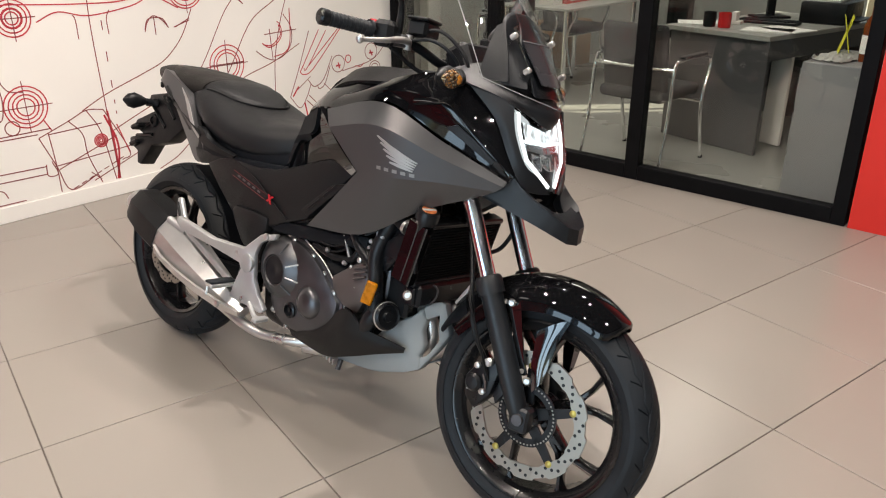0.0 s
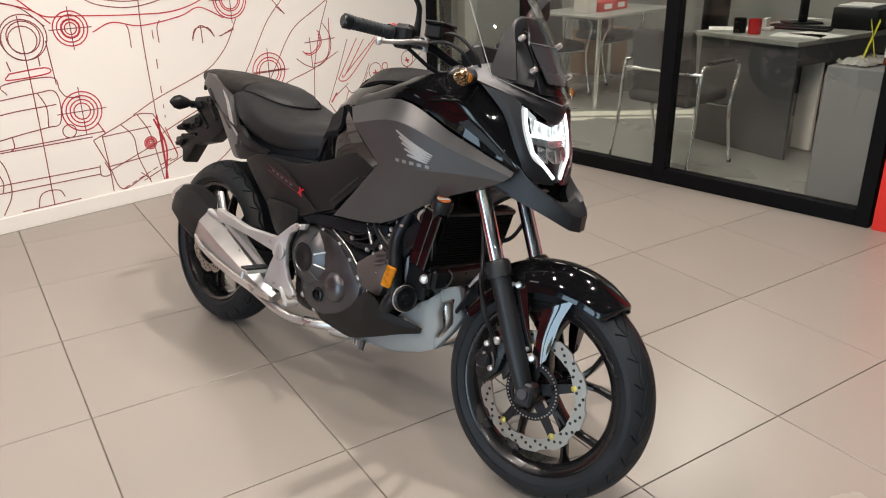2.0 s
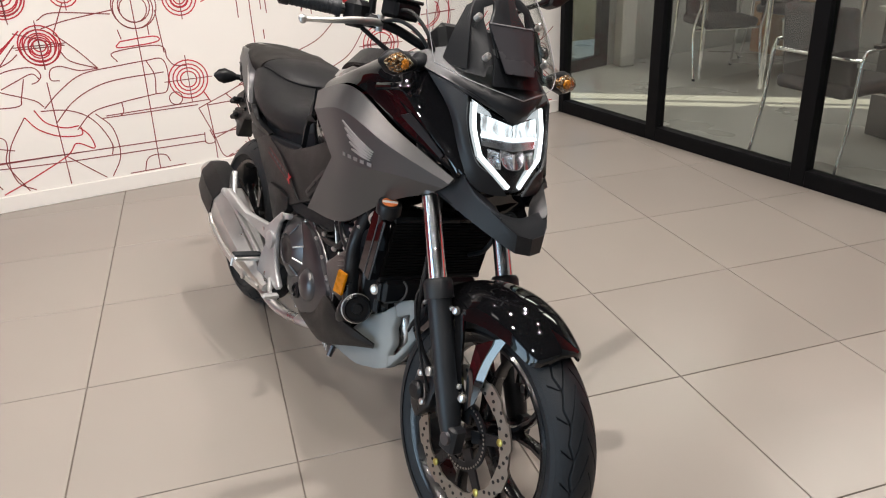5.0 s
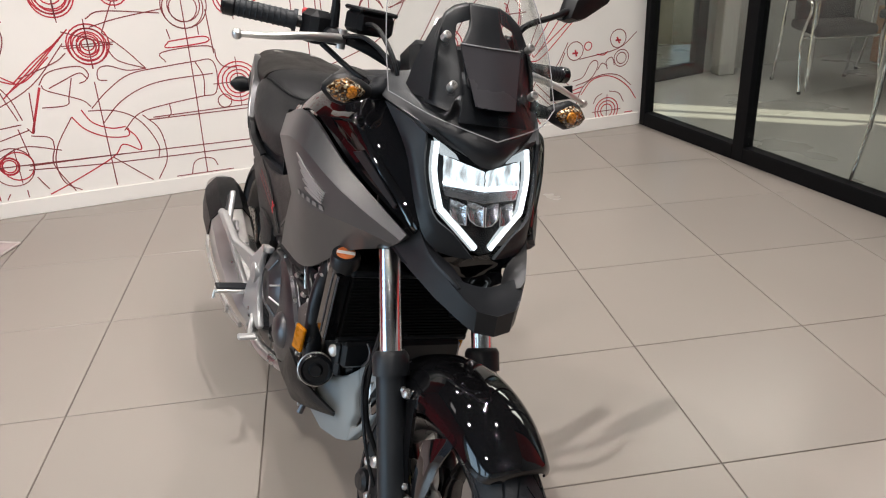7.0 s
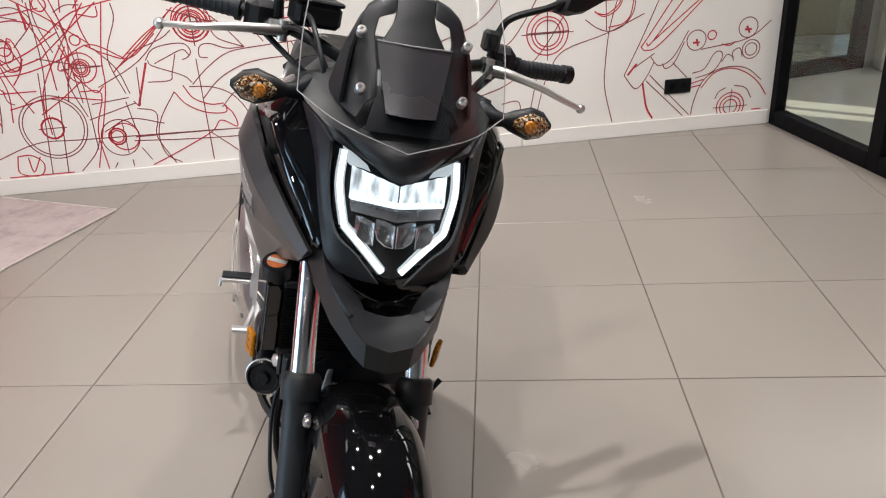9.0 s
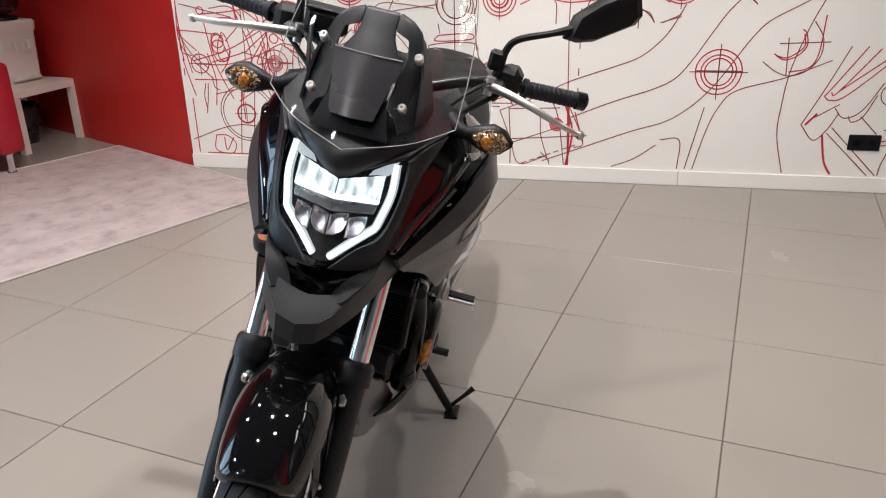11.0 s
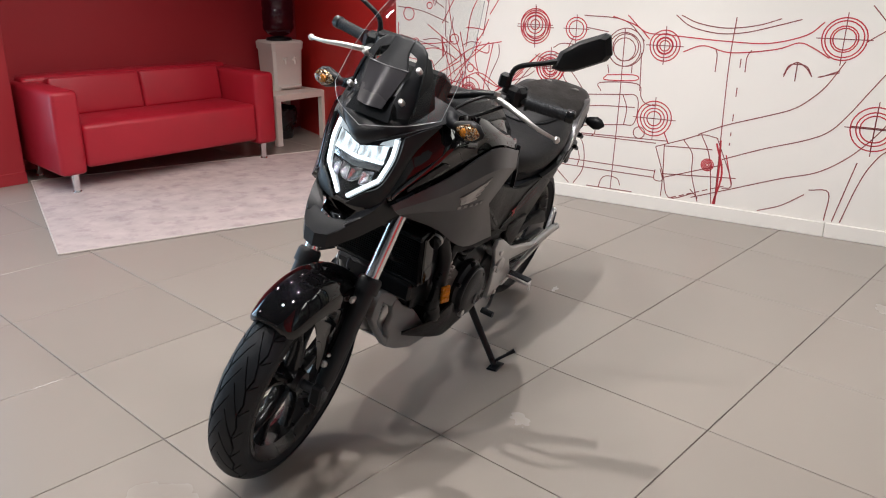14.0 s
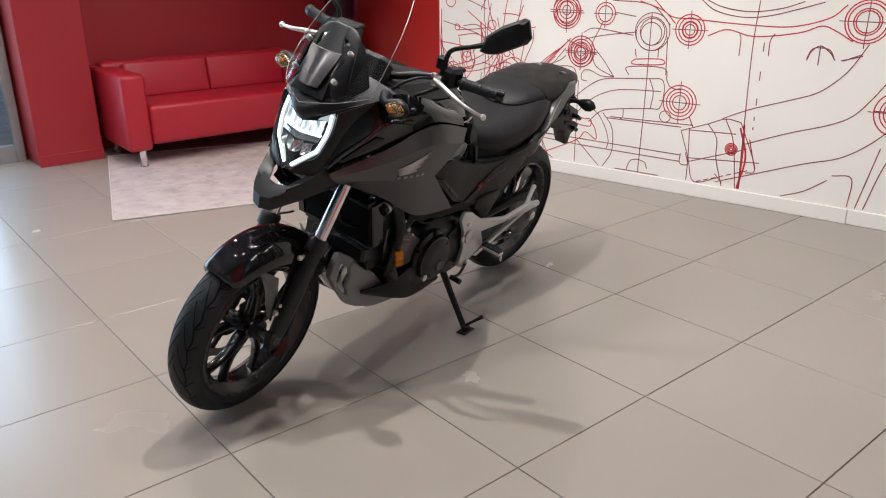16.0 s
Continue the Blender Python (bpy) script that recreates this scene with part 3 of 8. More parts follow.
def cast_wheel(x, z, rim, hw, spokes, hub):
    """Rim barrel, hub and forked spokes."""
    bm = bmesh.new()
    lathe(bm, [(rim + 0.010, -hw), (rim + 0.004, -hw - 0.004), (rim - 0.006, -hw), (rim - 0.022, -hw * 0.55), (rim - 0.024, hw * 0.55), (rim - 0.006, hw), (rim + 0.004, hw + 0.004), (rim + 0.010, hw), (rim - 0.008, hw * 0.5), (rim - 0.008, -hw * 0.5)], wheel_m(x, z), 64, True)
    lathe(bm, [(hub, -0.045), (hub * 1.15, -0.03), (hub * 0.85, 0), (hub * 1.15, 0.03), (hub, 0.045)], wheel_m(x, z), 28)
    return bm


def wheel_spokes(x, z, rim, spokes, hub, parent, steer, y0=0.0):
    """Spokes that leave the hub as one stem and fork into two slim arms."""
    for k in range(spokes):
        bm = bmesh.new()
        a0 = 2 * math.pi * k / spokes + 0.47
        for d in (-1, 1):
            pts = [(hub * 0.9, a0 + d * 0.10, 0.024, 0.012), (rim * 0.34, a0 + d * 0.06, 0.021, 0.010), (rim * 0.50, a0 + d * 0.075, 0.018, 0.0085), (rim * 0.70, a0 + d * 0.18, 0.016, 0.0075), (rim * 0.86, a0 + d * 0.265, 0.017, 0.0085), (rim - 0.016, a0 + d * 0.315, 0.021, 0.014)]
            rings = []
            for r, a, hy, hw in pts:
                c = Vector((x + r * math.cos(a), y0, z + r * math.sin(a)))
                t = Vector((-math.sin(a), 0, math.cos(a)))
                rings.append([c + t * hw * p + Vector((0, hy * q, 0)) for p, q in ((-1, -0.6), (-0.5, -1), (0.5, -1), (1, -0.6), (1, 0.6), (0.5, 1), (-0.5, 1), (-1, 0.6))])
            skin(bm, rings)
        bp("spoke", bm, rim_mat, parent, "", steer)


def wave_disc(x, z, y, ro, ri, waves, thick=0.005):
    bm = bmesh.new()
    n = waves * 12
    rings = []
    for h in (-thick / 2, thick / 2):
        for outer in ((True, False) if h < 0 else (False, True)):
            ring = []
            for k in range(n):
                a = 2 * math.pi * k / n
                s = math.sin(waves * a)
                r = (ro - 0.006 * max(0, min(1, 2.2 * s))) if outer else (ri + 0.003 * max(0, min(1, 2.2 * math.sin(waves * a + 0.6))))
                ring.append(Vector((x + r * math.cos(a), y + h, z + r * math.sin(a))))
            rings.append(ring)
    rings.append(rings[0])
    V = [[bm.verts.new(p) for p in r] for r in rings[:-1]]
    V.append(V[0])
    for a, b in zip(V, V[1:]):
        for i in range(n):
            bm.faces.new((a[i], a[(i + 1) % n], b[(i + 1) % n], b[i]))
    return bm


# Dark raised discs that stand for the shade in drilled holes.
def hole_dots(x, z, y, rs, count, r=0.0042, depth=0.0008):
    bm = bmesh.new()
    for q, rad in enumerate(rs):
        for k in range(count):
            a = 2 * math.pi * (k + 0.33 * q) / count
            lathe(bm, [(r, -depth), (r, depth)], wheel_m(x + rad * math.cos(a), z + rad * math.sin(a), y), 8)
    return bm


# front wheel
fw = bp("front_wheel", cast_wheel(AX, AZ, 0.222, 0.048, 5, 0.032), rim_mat, None, "gloss black cast wheel with forked spokes", True)
wheel_spokes(AX, AZ, 0.222, 5, 0.032, fw, True)
bp("tyre", tyre(0.300, 0.116, 0.226, 27, AX, AZ), rubber_mat, fw, "black road tyre with slanted grooves", True)
DY = -0.072
bp("brake_disc", wave_disc(AX, AZ, DY, 0.158, 0.122, 10), disc_mat, fw, "wave-edged drilled steel brake disc", True)
tagged(bp("disc_hole_dots", hole_dots(AX, AZ, DY - 0.0025, (0.130, 0.139, 0.147), 20), engine_dark_mat, fw, "", True), kind="stuff")
bm = bmesh.new()
lathe(bm, [(0.058, DY + 0.004), (0.078, DY + 0.004), (0.078, DY - 0.001), (0.058, DY - 0.001)], wheel_m(AX, AZ), 40, True)
for k in range(5):
    a = 2 * math.pi * k / 5 + 0.4
    d = Vector((math.cos(a), 0, math.sin(a)))
    t = Vector((-d.z, 0, d.x))
    c = Vector((AX, DY + 0.002, AZ))
    skin(bm, [[c + d * r + t * w * p + Vector((0, 0.003 * q, 0)) for p, q in ((-1, -1), (1, -1), (1, 1), (-1, 1))] for r, w in ((0.03, 0.014), (0.08, 0.012), (0.126, 0.010))])
bp("disc_carrier", bm, engine_dark_mat, fw, "black disc carrier with sensor ring", True)
bm = bmesh.new()
for k in range(48):
    a = 2 * math.pi * k / 48
    box(bm, (AX + 0.072 * math.cos(a), DY - 0.0022, AZ + 0.072 * math.sin(a)), (0.004, 0.001, 0.004))
tagged(bp("sensor_ring", bm, disc_mat, fw, "", True), kind="stuff")
for k in range(5):
    a = 2 * math.pi * k / 5 + 0.4
    bp("rivet", lathebm([(0.0085, 0.004), (0.0085, -0.004), (0.005, -0.006), (0.0, -0.006)], wheel_m(AX + 0.124 * math.cos(a), AZ + 0.124 * math.sin(a), DY), 12), gold_mat, fw, "", True)
bp("axle", lathebm([(0.014, -0.125), (0.018, -0.11), (0.014, -0.1), (0.014, 0.1), (0.017, 0.115), (0.012, 0.122)], wheel_m(AX, AZ), 16), engine_mat, fw, "", True)

# rear wheel
bm = cast_wheel(RX, RZ, 0.222, 0.06, 5, 0.045)
bmesh.ops.translate(bm, vec=(0, REAR_Y, 0), verts=bm.verts[:])
rw = bp("rear_wheel", bm, rim_mat, None, "gloss black cast wheel with forked spokes")
wheel_spokes(RX, RZ, 0.222, 5, 0.045, rw, False, REAR_Y)
bp("tyre", tyre(0.312, 0.162, 0.228, 24, RX, RZ, REAR_Y), rubber_mat, rw, "wide black road tyre with slanted grooves")
bp("brake_disc", wave_disc(RX, RZ, -0.103, 0.12, 0.085, 8), disc_mat, rw, "wave-edged drilled steel brake disc")
tagged(bp("disc_hole_dots", hole_dots(RX, RZ, -0.1055, (0.094, 0.102, 0.110), 16), engine_dark_mat, rw), kind="stuff")
bp("sprocket", lathebm([(0.03, 0.088), (0.105, 0.088), (0.11, 0.085), (0.105, 0.082), (0.03, 0.082)], wheel_m(RX, RZ), 44), engine_mat, rw)

# swingarm, chain and guard
for s in SIDES:
    bp("swingarm", slab([(-0.13, 0.115, 0.34), (-0.13, 0.115, 0.29), (0.02, 0.115, 0.275), (0.42, 0.10, 0.30), (0.42, 0.10, 0.37), (0.05, 0.115, 0.345)], (0, -0.028, 0), 0.005, s), engine_dark_mat)
    bp("axle_adjuster", lathebm([(0.022, 0.112 * s), (0.022, 0.128 * s), (0.012, 0.134 * s)], wheel_m(RX, RZ), 16), steel_mat)
bp("chain_guard", slab([(-0.10, 0.10, 0.43), (0.05, 0.10, 0.44), (0.38, 0.085, 0.395), (0.38, 0.085, 0.375), (0.05, 0.10, 0.405), (-0.16, 0.10, 0.36)], (0, -0.03, 0), 0.004), matte_mat)
bm = bmesh.new()
for z0, z1 in ((0.405, 0.37), (0.205, 0.30)):
    for k in range(36):
        t = k / 35
        box(bm, (RX + t * 0.62, 0.085, z0 + (z1 - z0) * t), (0.013, 0.014, 0.013), 0.002)
tagged(bp("chain", bm, engine_mat), kind="stuff")
bp("rear_hugger", sheet([[(RX + 0.335 * math.cos(a), y, RZ + 0.335 * math.sin(a) - 0.35 * y * y) for y in (-0.085, 0, 0.085)] for a in (radians(q) for q in (15, 35, 55, 75))], 0.004, 3, 3), matte_mat)

# fork
FT = Vector((-0.454, 0, 0.891)).normalized()


def fork_pt(s, d, y):
    return Vector((AX - 0.006, 0, AZ)) + FT * d + Vector((0, y * s, 0))


for s in SIDES:
    slider = bmesh.new()
    tube(slider, [fork_pt(s, -0.02, 0.1), fork_pt(s, 0.03, 0.1), fork_pt(s, 0.10, 0.1), fork_pt(s, 0.29, 0.1), fork_pt(s, 0.31, 0.1)], [0.018, 0.025, 0.0275, 0.0275, 0.031], 20, 3)
    tube(slider, [fork_pt(s, 0.30, 0.1), fork_pt(s, 0.335, 0.1), fork_pt(s, 0.345, 0.1)], [0.034, 0.034, 0.028], 20, 2)
    box(slider, (AX, 0.1 * s, AZ - 0.002), (0.05, 0.036, 0.062), 0.006)
    lg = bp("fork_slider", slider, fork_mat, None, "matte black fork lower", True)
    bp("stanchion", tubebm([fork_pt(s, 0.335, 0.1), fork_pt(s, 0.62, 0.1)], 0.0205, 22), chrome_mat, None, "polished chrome fork tube", True)
    bp("clamp", tubebm([fork_pt(s, 0.545, 0.1), fork_pt(s, 0.60, 0.1)], 0.031, 18), engine_dark_mat, None, "", True)
    bp("upper_fork_tube", tubebm([fork_pt(s, 0.6, 0.1), fork_pt(s, 0.86, 0.1)], 0.022, 16), engine_dark_mat, None, "", True)
    for d in (0.115, 0.285):
        p = fork_pt(s, d, 0.088) + Vector((0.027, 0, 0.004))
        bp("bolt", lathebm([(0.006, 0), (0.006, 0.006), (0.003, 0.008)], along(p, (0.9, 0.4 * s, 0)), 8), steel_mat, lg, "", True)
bp("lower_yoke", slab([tuple(fork_pt(1, 0.55, 0.12)), tuple(fork_pt(1, 0.55, -0.12)), tuple(fork_pt(1, 0.55, -0.10) + Vector((-0.07, 0, -0.035))), tuple(fork_pt(1, 0.55, 0.10) + Vector((-0.07, 0, -0.035)))], tuple(FT * 0.035), 0.006), engine_dark_mat, None, "", True)
bp("upper_yoke", slab([tuple(fork_pt(1, 0.83, 0.125)), tuple(fork_pt(1, 0.83, -0.125)), tuple(fork_pt(1, 0.83, -0.06) + Vector((-0.09, 0, -0.04))), tuple(fork_pt(1, 0.83, 0.06) + Vector((-0.09, 0, -0.04)))], tuple(FT * 0.025), 0.006), engine_dark_mat, None, "", True)

# brake caliper on the right leg
bm = slab([(1.32, -0.055, 0.40), (1.385, -0.055, 0.415), (1.365, -0.055, 0.325), (1.325, -0.055, 0.275), (1.295, -0.055, 0.30), (1.285, -0.055, 0.35)], (0, -0.055, 0), 0.01)
cal = bp("brake_caliper", bm, engine_dark_mat, None, "black two-piston brake caliper", True)
for p in ((1.32, -0.11, 0.39), (1.345, -0.11, 0.33)):
    bp("bolt", lathebm([(0.008, 0), (0.008, 0.008), (0.004, 0.01)], along(p, (0, -1, 0)), 8), steel_mat, cal, "", True)
for i in range(4):
    bp("marking", boxbm((1.302 + 0.006 * i, -0.111, 0.327 + 0.009 * i), (0.004, 0.0012, 0.011)), white_decal_mat, cal, "", True)
bp("caliper_hanger", slab([(1.372, -0.070, 0.43), (1.402, -0.070, 0.405), (1.392, -0.070, 0.335), (1.372, -0.070, 0.300), (1.356, -0.070, 0.335), (1.362, -0.070, 0.40)], (0, -0.018, 0), 0.004), fork_mat, cal, "black caliper hanger", True)
bp("piston_bulge", lathebm([(0.024, 0), (0.023, 0.012), (0.016, 0.018), (0, 0.019)], along((1.318, -0.106, 0.345), (0, -1, 0)), 20), engine_dark_mat, cal, "", True)
bp("banjo", lathebm([(0.011, -0.006), (0.011, 0.012), (0.007, 0.016), (0, 0.016)], along((1.348, -0.106, 0.405), (0, -1, 0.2)), 14), steel_mat, cal, "bright hose union", True)
bp("pad_pin", tubebm([(1.338, -0.112, 0.372), (1.352, -0.116, 0.350), (1.350, -0.114, 0.326)], 0.0024, 6, 4), cylinder_mat, cal, "bronze pad spring", True)
bp("brake_hose", tubebm([(1.335, -0.10, 0.40), (1.30, -0.125, 0.47), (1.275, -0.125, 0.55), (1.23, -0.09, 0.66), (1.17, -0.07, 0.80), (1.12, -0.11, 0.95)], 0.006, 8, 6), black_plastic_mat, None, "", True)
bp("sensor_wire", tubebm([(1.355, -0.11, 0.36), (1.325, -0.135, 0.45), (1.27, -0.13, 0.56), (1.25, -0.05, 0.62)], 0.0035, 6, 6), black_plastic_mat, None, "", True)


# front mudguard
def guard_row(deg, r, half, drop, cz=0.0):
    a = radians(deg)
    out = []
    for u in (-1, -0.8, -0.4, 0, 0.4, 0.8, 1):
        rr = r - drop * abs(u) ** 2.4
        out.append((AX + rr * math.cos(a), half * (math.sin(u * 1.35) / math.sin(1.35)), AZ + rr * math.sin(a)))
    return out


fg = bp("front_mudguard", sheet([guard_row(57, 0.314, 0.040, 0.02), guard_row(60, 0.322, 0.064, 0.05), guard_row(74, 0.330, 0.076, 0.066), guard_row(90, 0.334, 0.081, 0.076), guard_row(108, 0.336, 0.082, 0.082), guard_row(128, 0.334, 0.079, 0.080), guard_row(150, 0.33, 0.072, 0.070)], 0.004, 5, 3), gloss_mat, None, "gloss black front mudguard", True)
for s in SIDES:
    blade = sheet([[(1.516, 0.066, 0.560), (1.480, 0.077, 0.540), (1.442, 0.083, 0.512)], [(1.498, 0.078, 0.502), (1.472, 0.086, 0.488), (1.445, 0.088, 0.470)], [(1.492, 0.084, 0.452), (1.468, 0.091, 0.440), (1.447, 0.090, 0.430)], [(1.483, 0.088, 0.395), (1.472, 0.091, 0.380), (1.462, 0.090, 0.364)]], 0.004, 4, 4, s)
    bp("side_blade", blade, mirror_gloss_mat, fg, "", True)
    stay = sheet([[(1.386, 0.084, 0.566), (1.357, 0.085, 0.552)], [(1.407, 0.0895, 0.50), (1.384, 0.0895, 0.487)], [(1.423, 0.090, 0.445), (1.398, 0.090, 0.432)], [(1.440, 0.088, 0.40), (1.420, 0.088, 0.39)]], 0.006, 3, 2, s)
    bp("stay", stay, mirror_gloss_mat, fg, "", True)
    for x, z in ((1.366, 0.560), (1.446, 0.388)):
        bp("stay_bolt", lathebm([(0.010, 0), (0.010, 0.004), (0.007, 0.009), (0, 0.010)], along((x, 0.089 * s, z), (0.2, s, 0.1)), 12), steel_mat, fg, "", True)
bp("rear_flap", sheet([guard_row(138, 0.333, 0.07, 0.06), guard_row(150, 0.328, 0.062, 0.03), guard_row(158, 0.33, 0.05, 0.02)], 0.004, 3, 3), matte_mat, fg, "", True)

# engine: crankcase, forward-leaning cylinders, covers
bm = bmesh.new()
rings = []
for x, zc, hw, hh in ((0.46, 0.36, 0.10, 0.10), (0.52, 0.37, 0.145, 0.14), (0.66, 0.385, 0.155, 0.16), (0.80, 0.385, 0.15, 0.15), (0.88, 0.40, 0.13, 0.13)):
    rings.append(super_ring(x, zc, hw, hh, 4, 20))
skin(bm, rings)
bp("crankcase", bm, engine_dark_mat, None, "black painted engine case")
bm = bmesh.new()
rings = [super_ring(x, zc, hw, hh, 5, 20) for x, zc, hw, hh in ((0.84, 0.44, 0.13, 0.105), (0.92, 0.475, 0.135, 0.105), (0.925, 0.475, 0.14, 0.11), (1.0, 0.505, 0.14, 0.10), (1.03, 0.515, 0.12, 0.08))]
skin(bm, rings)
bp("cylinder_block", bm, engine_mat, None, "dark metal cylinder block leaning forward")
for s in SIDES:
    cb_ = bp("cylinder_boss", slab([(0.805, 0.128, 0.474), (0.862, 0.128, 0.515), (0.908, 0.128, 0.545), (0.950, 0.128, 0.528), (0.950, 0.128, 0.460), (0.922, 0.128, 0.400), (0.864, 0.128, 0.405), (0.82, 0.128, 0.43)], (0, 0.028, 0), 0.009, s), cylinder_mat, None, "brownish grey cast cylinder side")
    for k in range(3):
        bp("boss_rib", boxbm((0, 0, 0), (0.048, 0.014, 0.006), 0.002, Matrix.Translation((0.918, 0.157 * s, 0.532 - 0.015 * k)) @ Matrix.Rotation(radians(-22), 4, "Y")), cylinder_mat, cb_)

# left-hand generator cover
cx, cz, r, yb = 0.765, 0.408, 0.088, 0.150
cov = bp("engine_cover", lathebm([(r * 1.16, yb), (r * 1.14, yb + 0.018), (r * 1.02, yb + 0.028), (r * 0.98, yb + 0.042), (r * 0.86, yb + 0.050), (r * 0.45, yb + 0.054), (0.0, yb + 0.054)], wheel_m(cx, cz), 40), left_engine_mat, None, "dark round generator cover")
for k in range(6):
    a = 2 * math.pi * k / 6 + 0.5
    bp("bolt", lathebm([(0.008, yb + 0.01), (0.008, yb + 0.03), (0.004, yb + 0.033)], wheel_m(cx + r * 1.1 * math.cos(a), cz + r * 1.1 * math.sin(a)), 10), engine_dark_mat, cov)
bp("rim_line", lathebm([(r * 0.93, yb + 0.046), (r * 0.945, yb + 0.0475), (r * 0.96, yb + 0.0455)], wheel_m(cx, cz), 40), engine_mat, cov)
bp("centre_plug", lathebm([(0.022, yb + 0.053), (0.022, yb + 0.058), (0.016, yb + 0.060), (0.012, yb + 0.056), (0.0, yb + 0.056)], wheel_m(cx - 0.018, cz - 0.03), 20), engine_mat, cov, "bright slotted plug")
bp("timing_plug", lathebm([(0.014, yb + 0.04), (0.014, yb + 0.052), (0.0, yb + 0.053)], wheel_m(cx + 0.055, cz - 0.062), 6), steel_mat, cov)

# right-hand clutch bowl: a ribbed cone with a sunken dark centre
cx, cz = 0.603, 0.440
cov = bp("engine_cover", lathebm([(0.098, -0.145), (0.097, -0.158), (0.090, -0.168), (0.050, -0.191), (0.046, -0.192), (0.044, -0.187), (0.0, -0.187)], wheel_m(cx, cz), 48), engine_mat, None, "dark metal conical clutch cover")
bp("cover_hub", lathebm([(0.0435, -0.187), (0.040, -0.1895), (0.014, -0.1895), (0.010, -0.188), (0.0, -0.188)], wheel_m(cx, cz), 28), engine_dark_mat, cov)
for a in (0.40, 1.25, -0.80, -0.2):
    d = Vector((math.cos(a), 0, math.sin(a)))
    bp("rib", tubebm([Vector((cx, -0.1905, cz)) + d * 0.052, Vector((cx, -0.171, cz)) + d * 0.088], 0.0026, 6), silver_mat if abs(a) < 0.5 else engine_mat, cov)
# silver tubes put in the highlight along the machined bevel
for a0, a1 in ((1.9, 4.2), (-0.2, 1.1)):
    bp("machined_edge_glint", tubebm([(cx + 0.0985 * math.cos(a0 + (a1 - a0) * i / 8), -0.156, cz + 0.0985 * math.sin(a0 + (a1 - a0) * i / 8)) for i in range(9)], 0.0021, 6, 2), silver_mat, cov)

outline = spline([(0.560, 0, 0.42), (0.555, 0, 0.33), (0.61, 0, 0.275), (0.70, 0, 0.262), (0.775, 0, 0.285), (0.835, 0, 0.335), (0.862, 0, 0.395), (0.838, 0, 0.432), (0.765, 0, 0.500), (0.69, 0, 0.540), (0.62, 0, 0.545), (0.575, 0, 0.50)], 4, True)
mid = Vector((0.70, 0, 0.40))
rings = []
for k, y in ((1.0, 0.120), (1.0, 0.146), (0.985, 0.151), (0.93, 0.153), (0.90, 0.162), (0.78, 0.169), (0.45, 0.172), (0.02, 0.172)):
    rings.append([mid + (p - mid) * k + Vector((0, -y, 0)) for p in outline])
rc = bp("crankcase_cover", skin(bmesh.new(), rings), engine_mat, None, "dark metal crankcase side cover", angle=24)
for x, z, r in ((0.724, 0.510, 0.008), (0.775, 0.472, 0.009), (0.822, 0.430, 0.009), (0.850, 0.372, 0.007), (0.815, 0.318, 0.007), (0.735, 0.276, 0.007), (0.640, 0.272, 0.007), (0.575, 0.305, 0.008), (0.640, 0.535, 0.007)):
    bp("bolt", lathebm([(r * 1.5, 0), (r * 1.5, 0.002), (r, 0.002), (r, 0.009), (r * 0.6, 0.011), (0, 0.011)], along((x, -0.149, z), (0, -1, 0)), 12), steel_mat, rc)
# silver tube for the gasket edge and the highlight on it
bp("gasket_edge_glint", tubebm([(0.678, -0.149, 0.546), (0.765, -0.149, 0.503), (0.838, -0.149, 0.436), (0.866, -0.149, 0.396), (0.840, -0.149, 0.334)], 0.0020, 6, 5), silver_mat, rc)
bp("cover_bulge", lathebm([(0.050, -0.160), (0.046, -0.176), (0.036, -0.186), (0.022, -0.191), (0.0, -0.192)], wheel_m(0.744, 0.380), 28), engine_mat, rc)
bp("oil_cap", lathebm([(0.024, -0.15), (0.024, -0.178), (0.018, -0.181), (0.016, -0.172), (0.006, -0.172), (0.006, -0.178), (0.0, -0.178)], wheel_m(0.672, 0.335), 16), engine_dark_mat, rc)
bm = bmesh.new()
for k in range(14):
    t = k / 13
    box(bm, (0.66 + 0.17 * t, -0.118, 0.268 - 0.045 * t), (0.005, 0.03, 0.020), 0.001)
tagged(bp("sump_ribs", bm, silver_mat, None, "bare metal sump ribs"), kind="stuff")
# pipes, couplings and wiring over the right of the engine
bp("oil_pipe", tubebm([(0.72, -0.150, 0.545), (0.80, -0.152, 0.531), (0.869, -0.152, 0.541), (0.892, -0.148, 0.568), (0.90, -0.14, 0.60)], 0.010, 12, 6), black_plastic_mat)
bp("breather_pipe", tubebm([(0.870, -0.150, 0.620), (0.905, -0.155, 0.582), (0.964, -0.155, 0.545)], 0.015, 12, 6), engine_dark_mat)
cpl = bp("sensor", tubebm([(0.838, -0.150, 0.602), (0.868, -0.152, 0.548)], 0.010, 10, 2), engine_dark_mat, None, "dark engine sensor with a steel strip for its highlight")
# steel tube stands for the bright highlight on the dark coupling
bp("sensor_highlight", tubebm([(0.842, -0.160, 0.603), (0.872, -0.162, 0.549)], 0.003, 6, 2), steel_mat, cpl)
for x, z in ((0.782, 0.545), (0.853, 0.527), (0.943, 0.610), (0.981, 0.632), (0.965, 0.636)):
    bp("fitting", lathebm([(0.008, 0), (0.008, 0.005), (0.005, 0.010), (0, 0.010)], along((x, -0.155, z), (0.2, -1, 0.2)), 10), steel_mat)
bp("engine_wire", tubebm([(0.70, -0.155, 0.575), (0.78, -0.162, 0.560), (0.83, -0.158, 0.572), (0.88, -0.160, 0.610), (0.95, -0.150, 0.645)], 0.0035, 6, 6), black_plastic_mat)
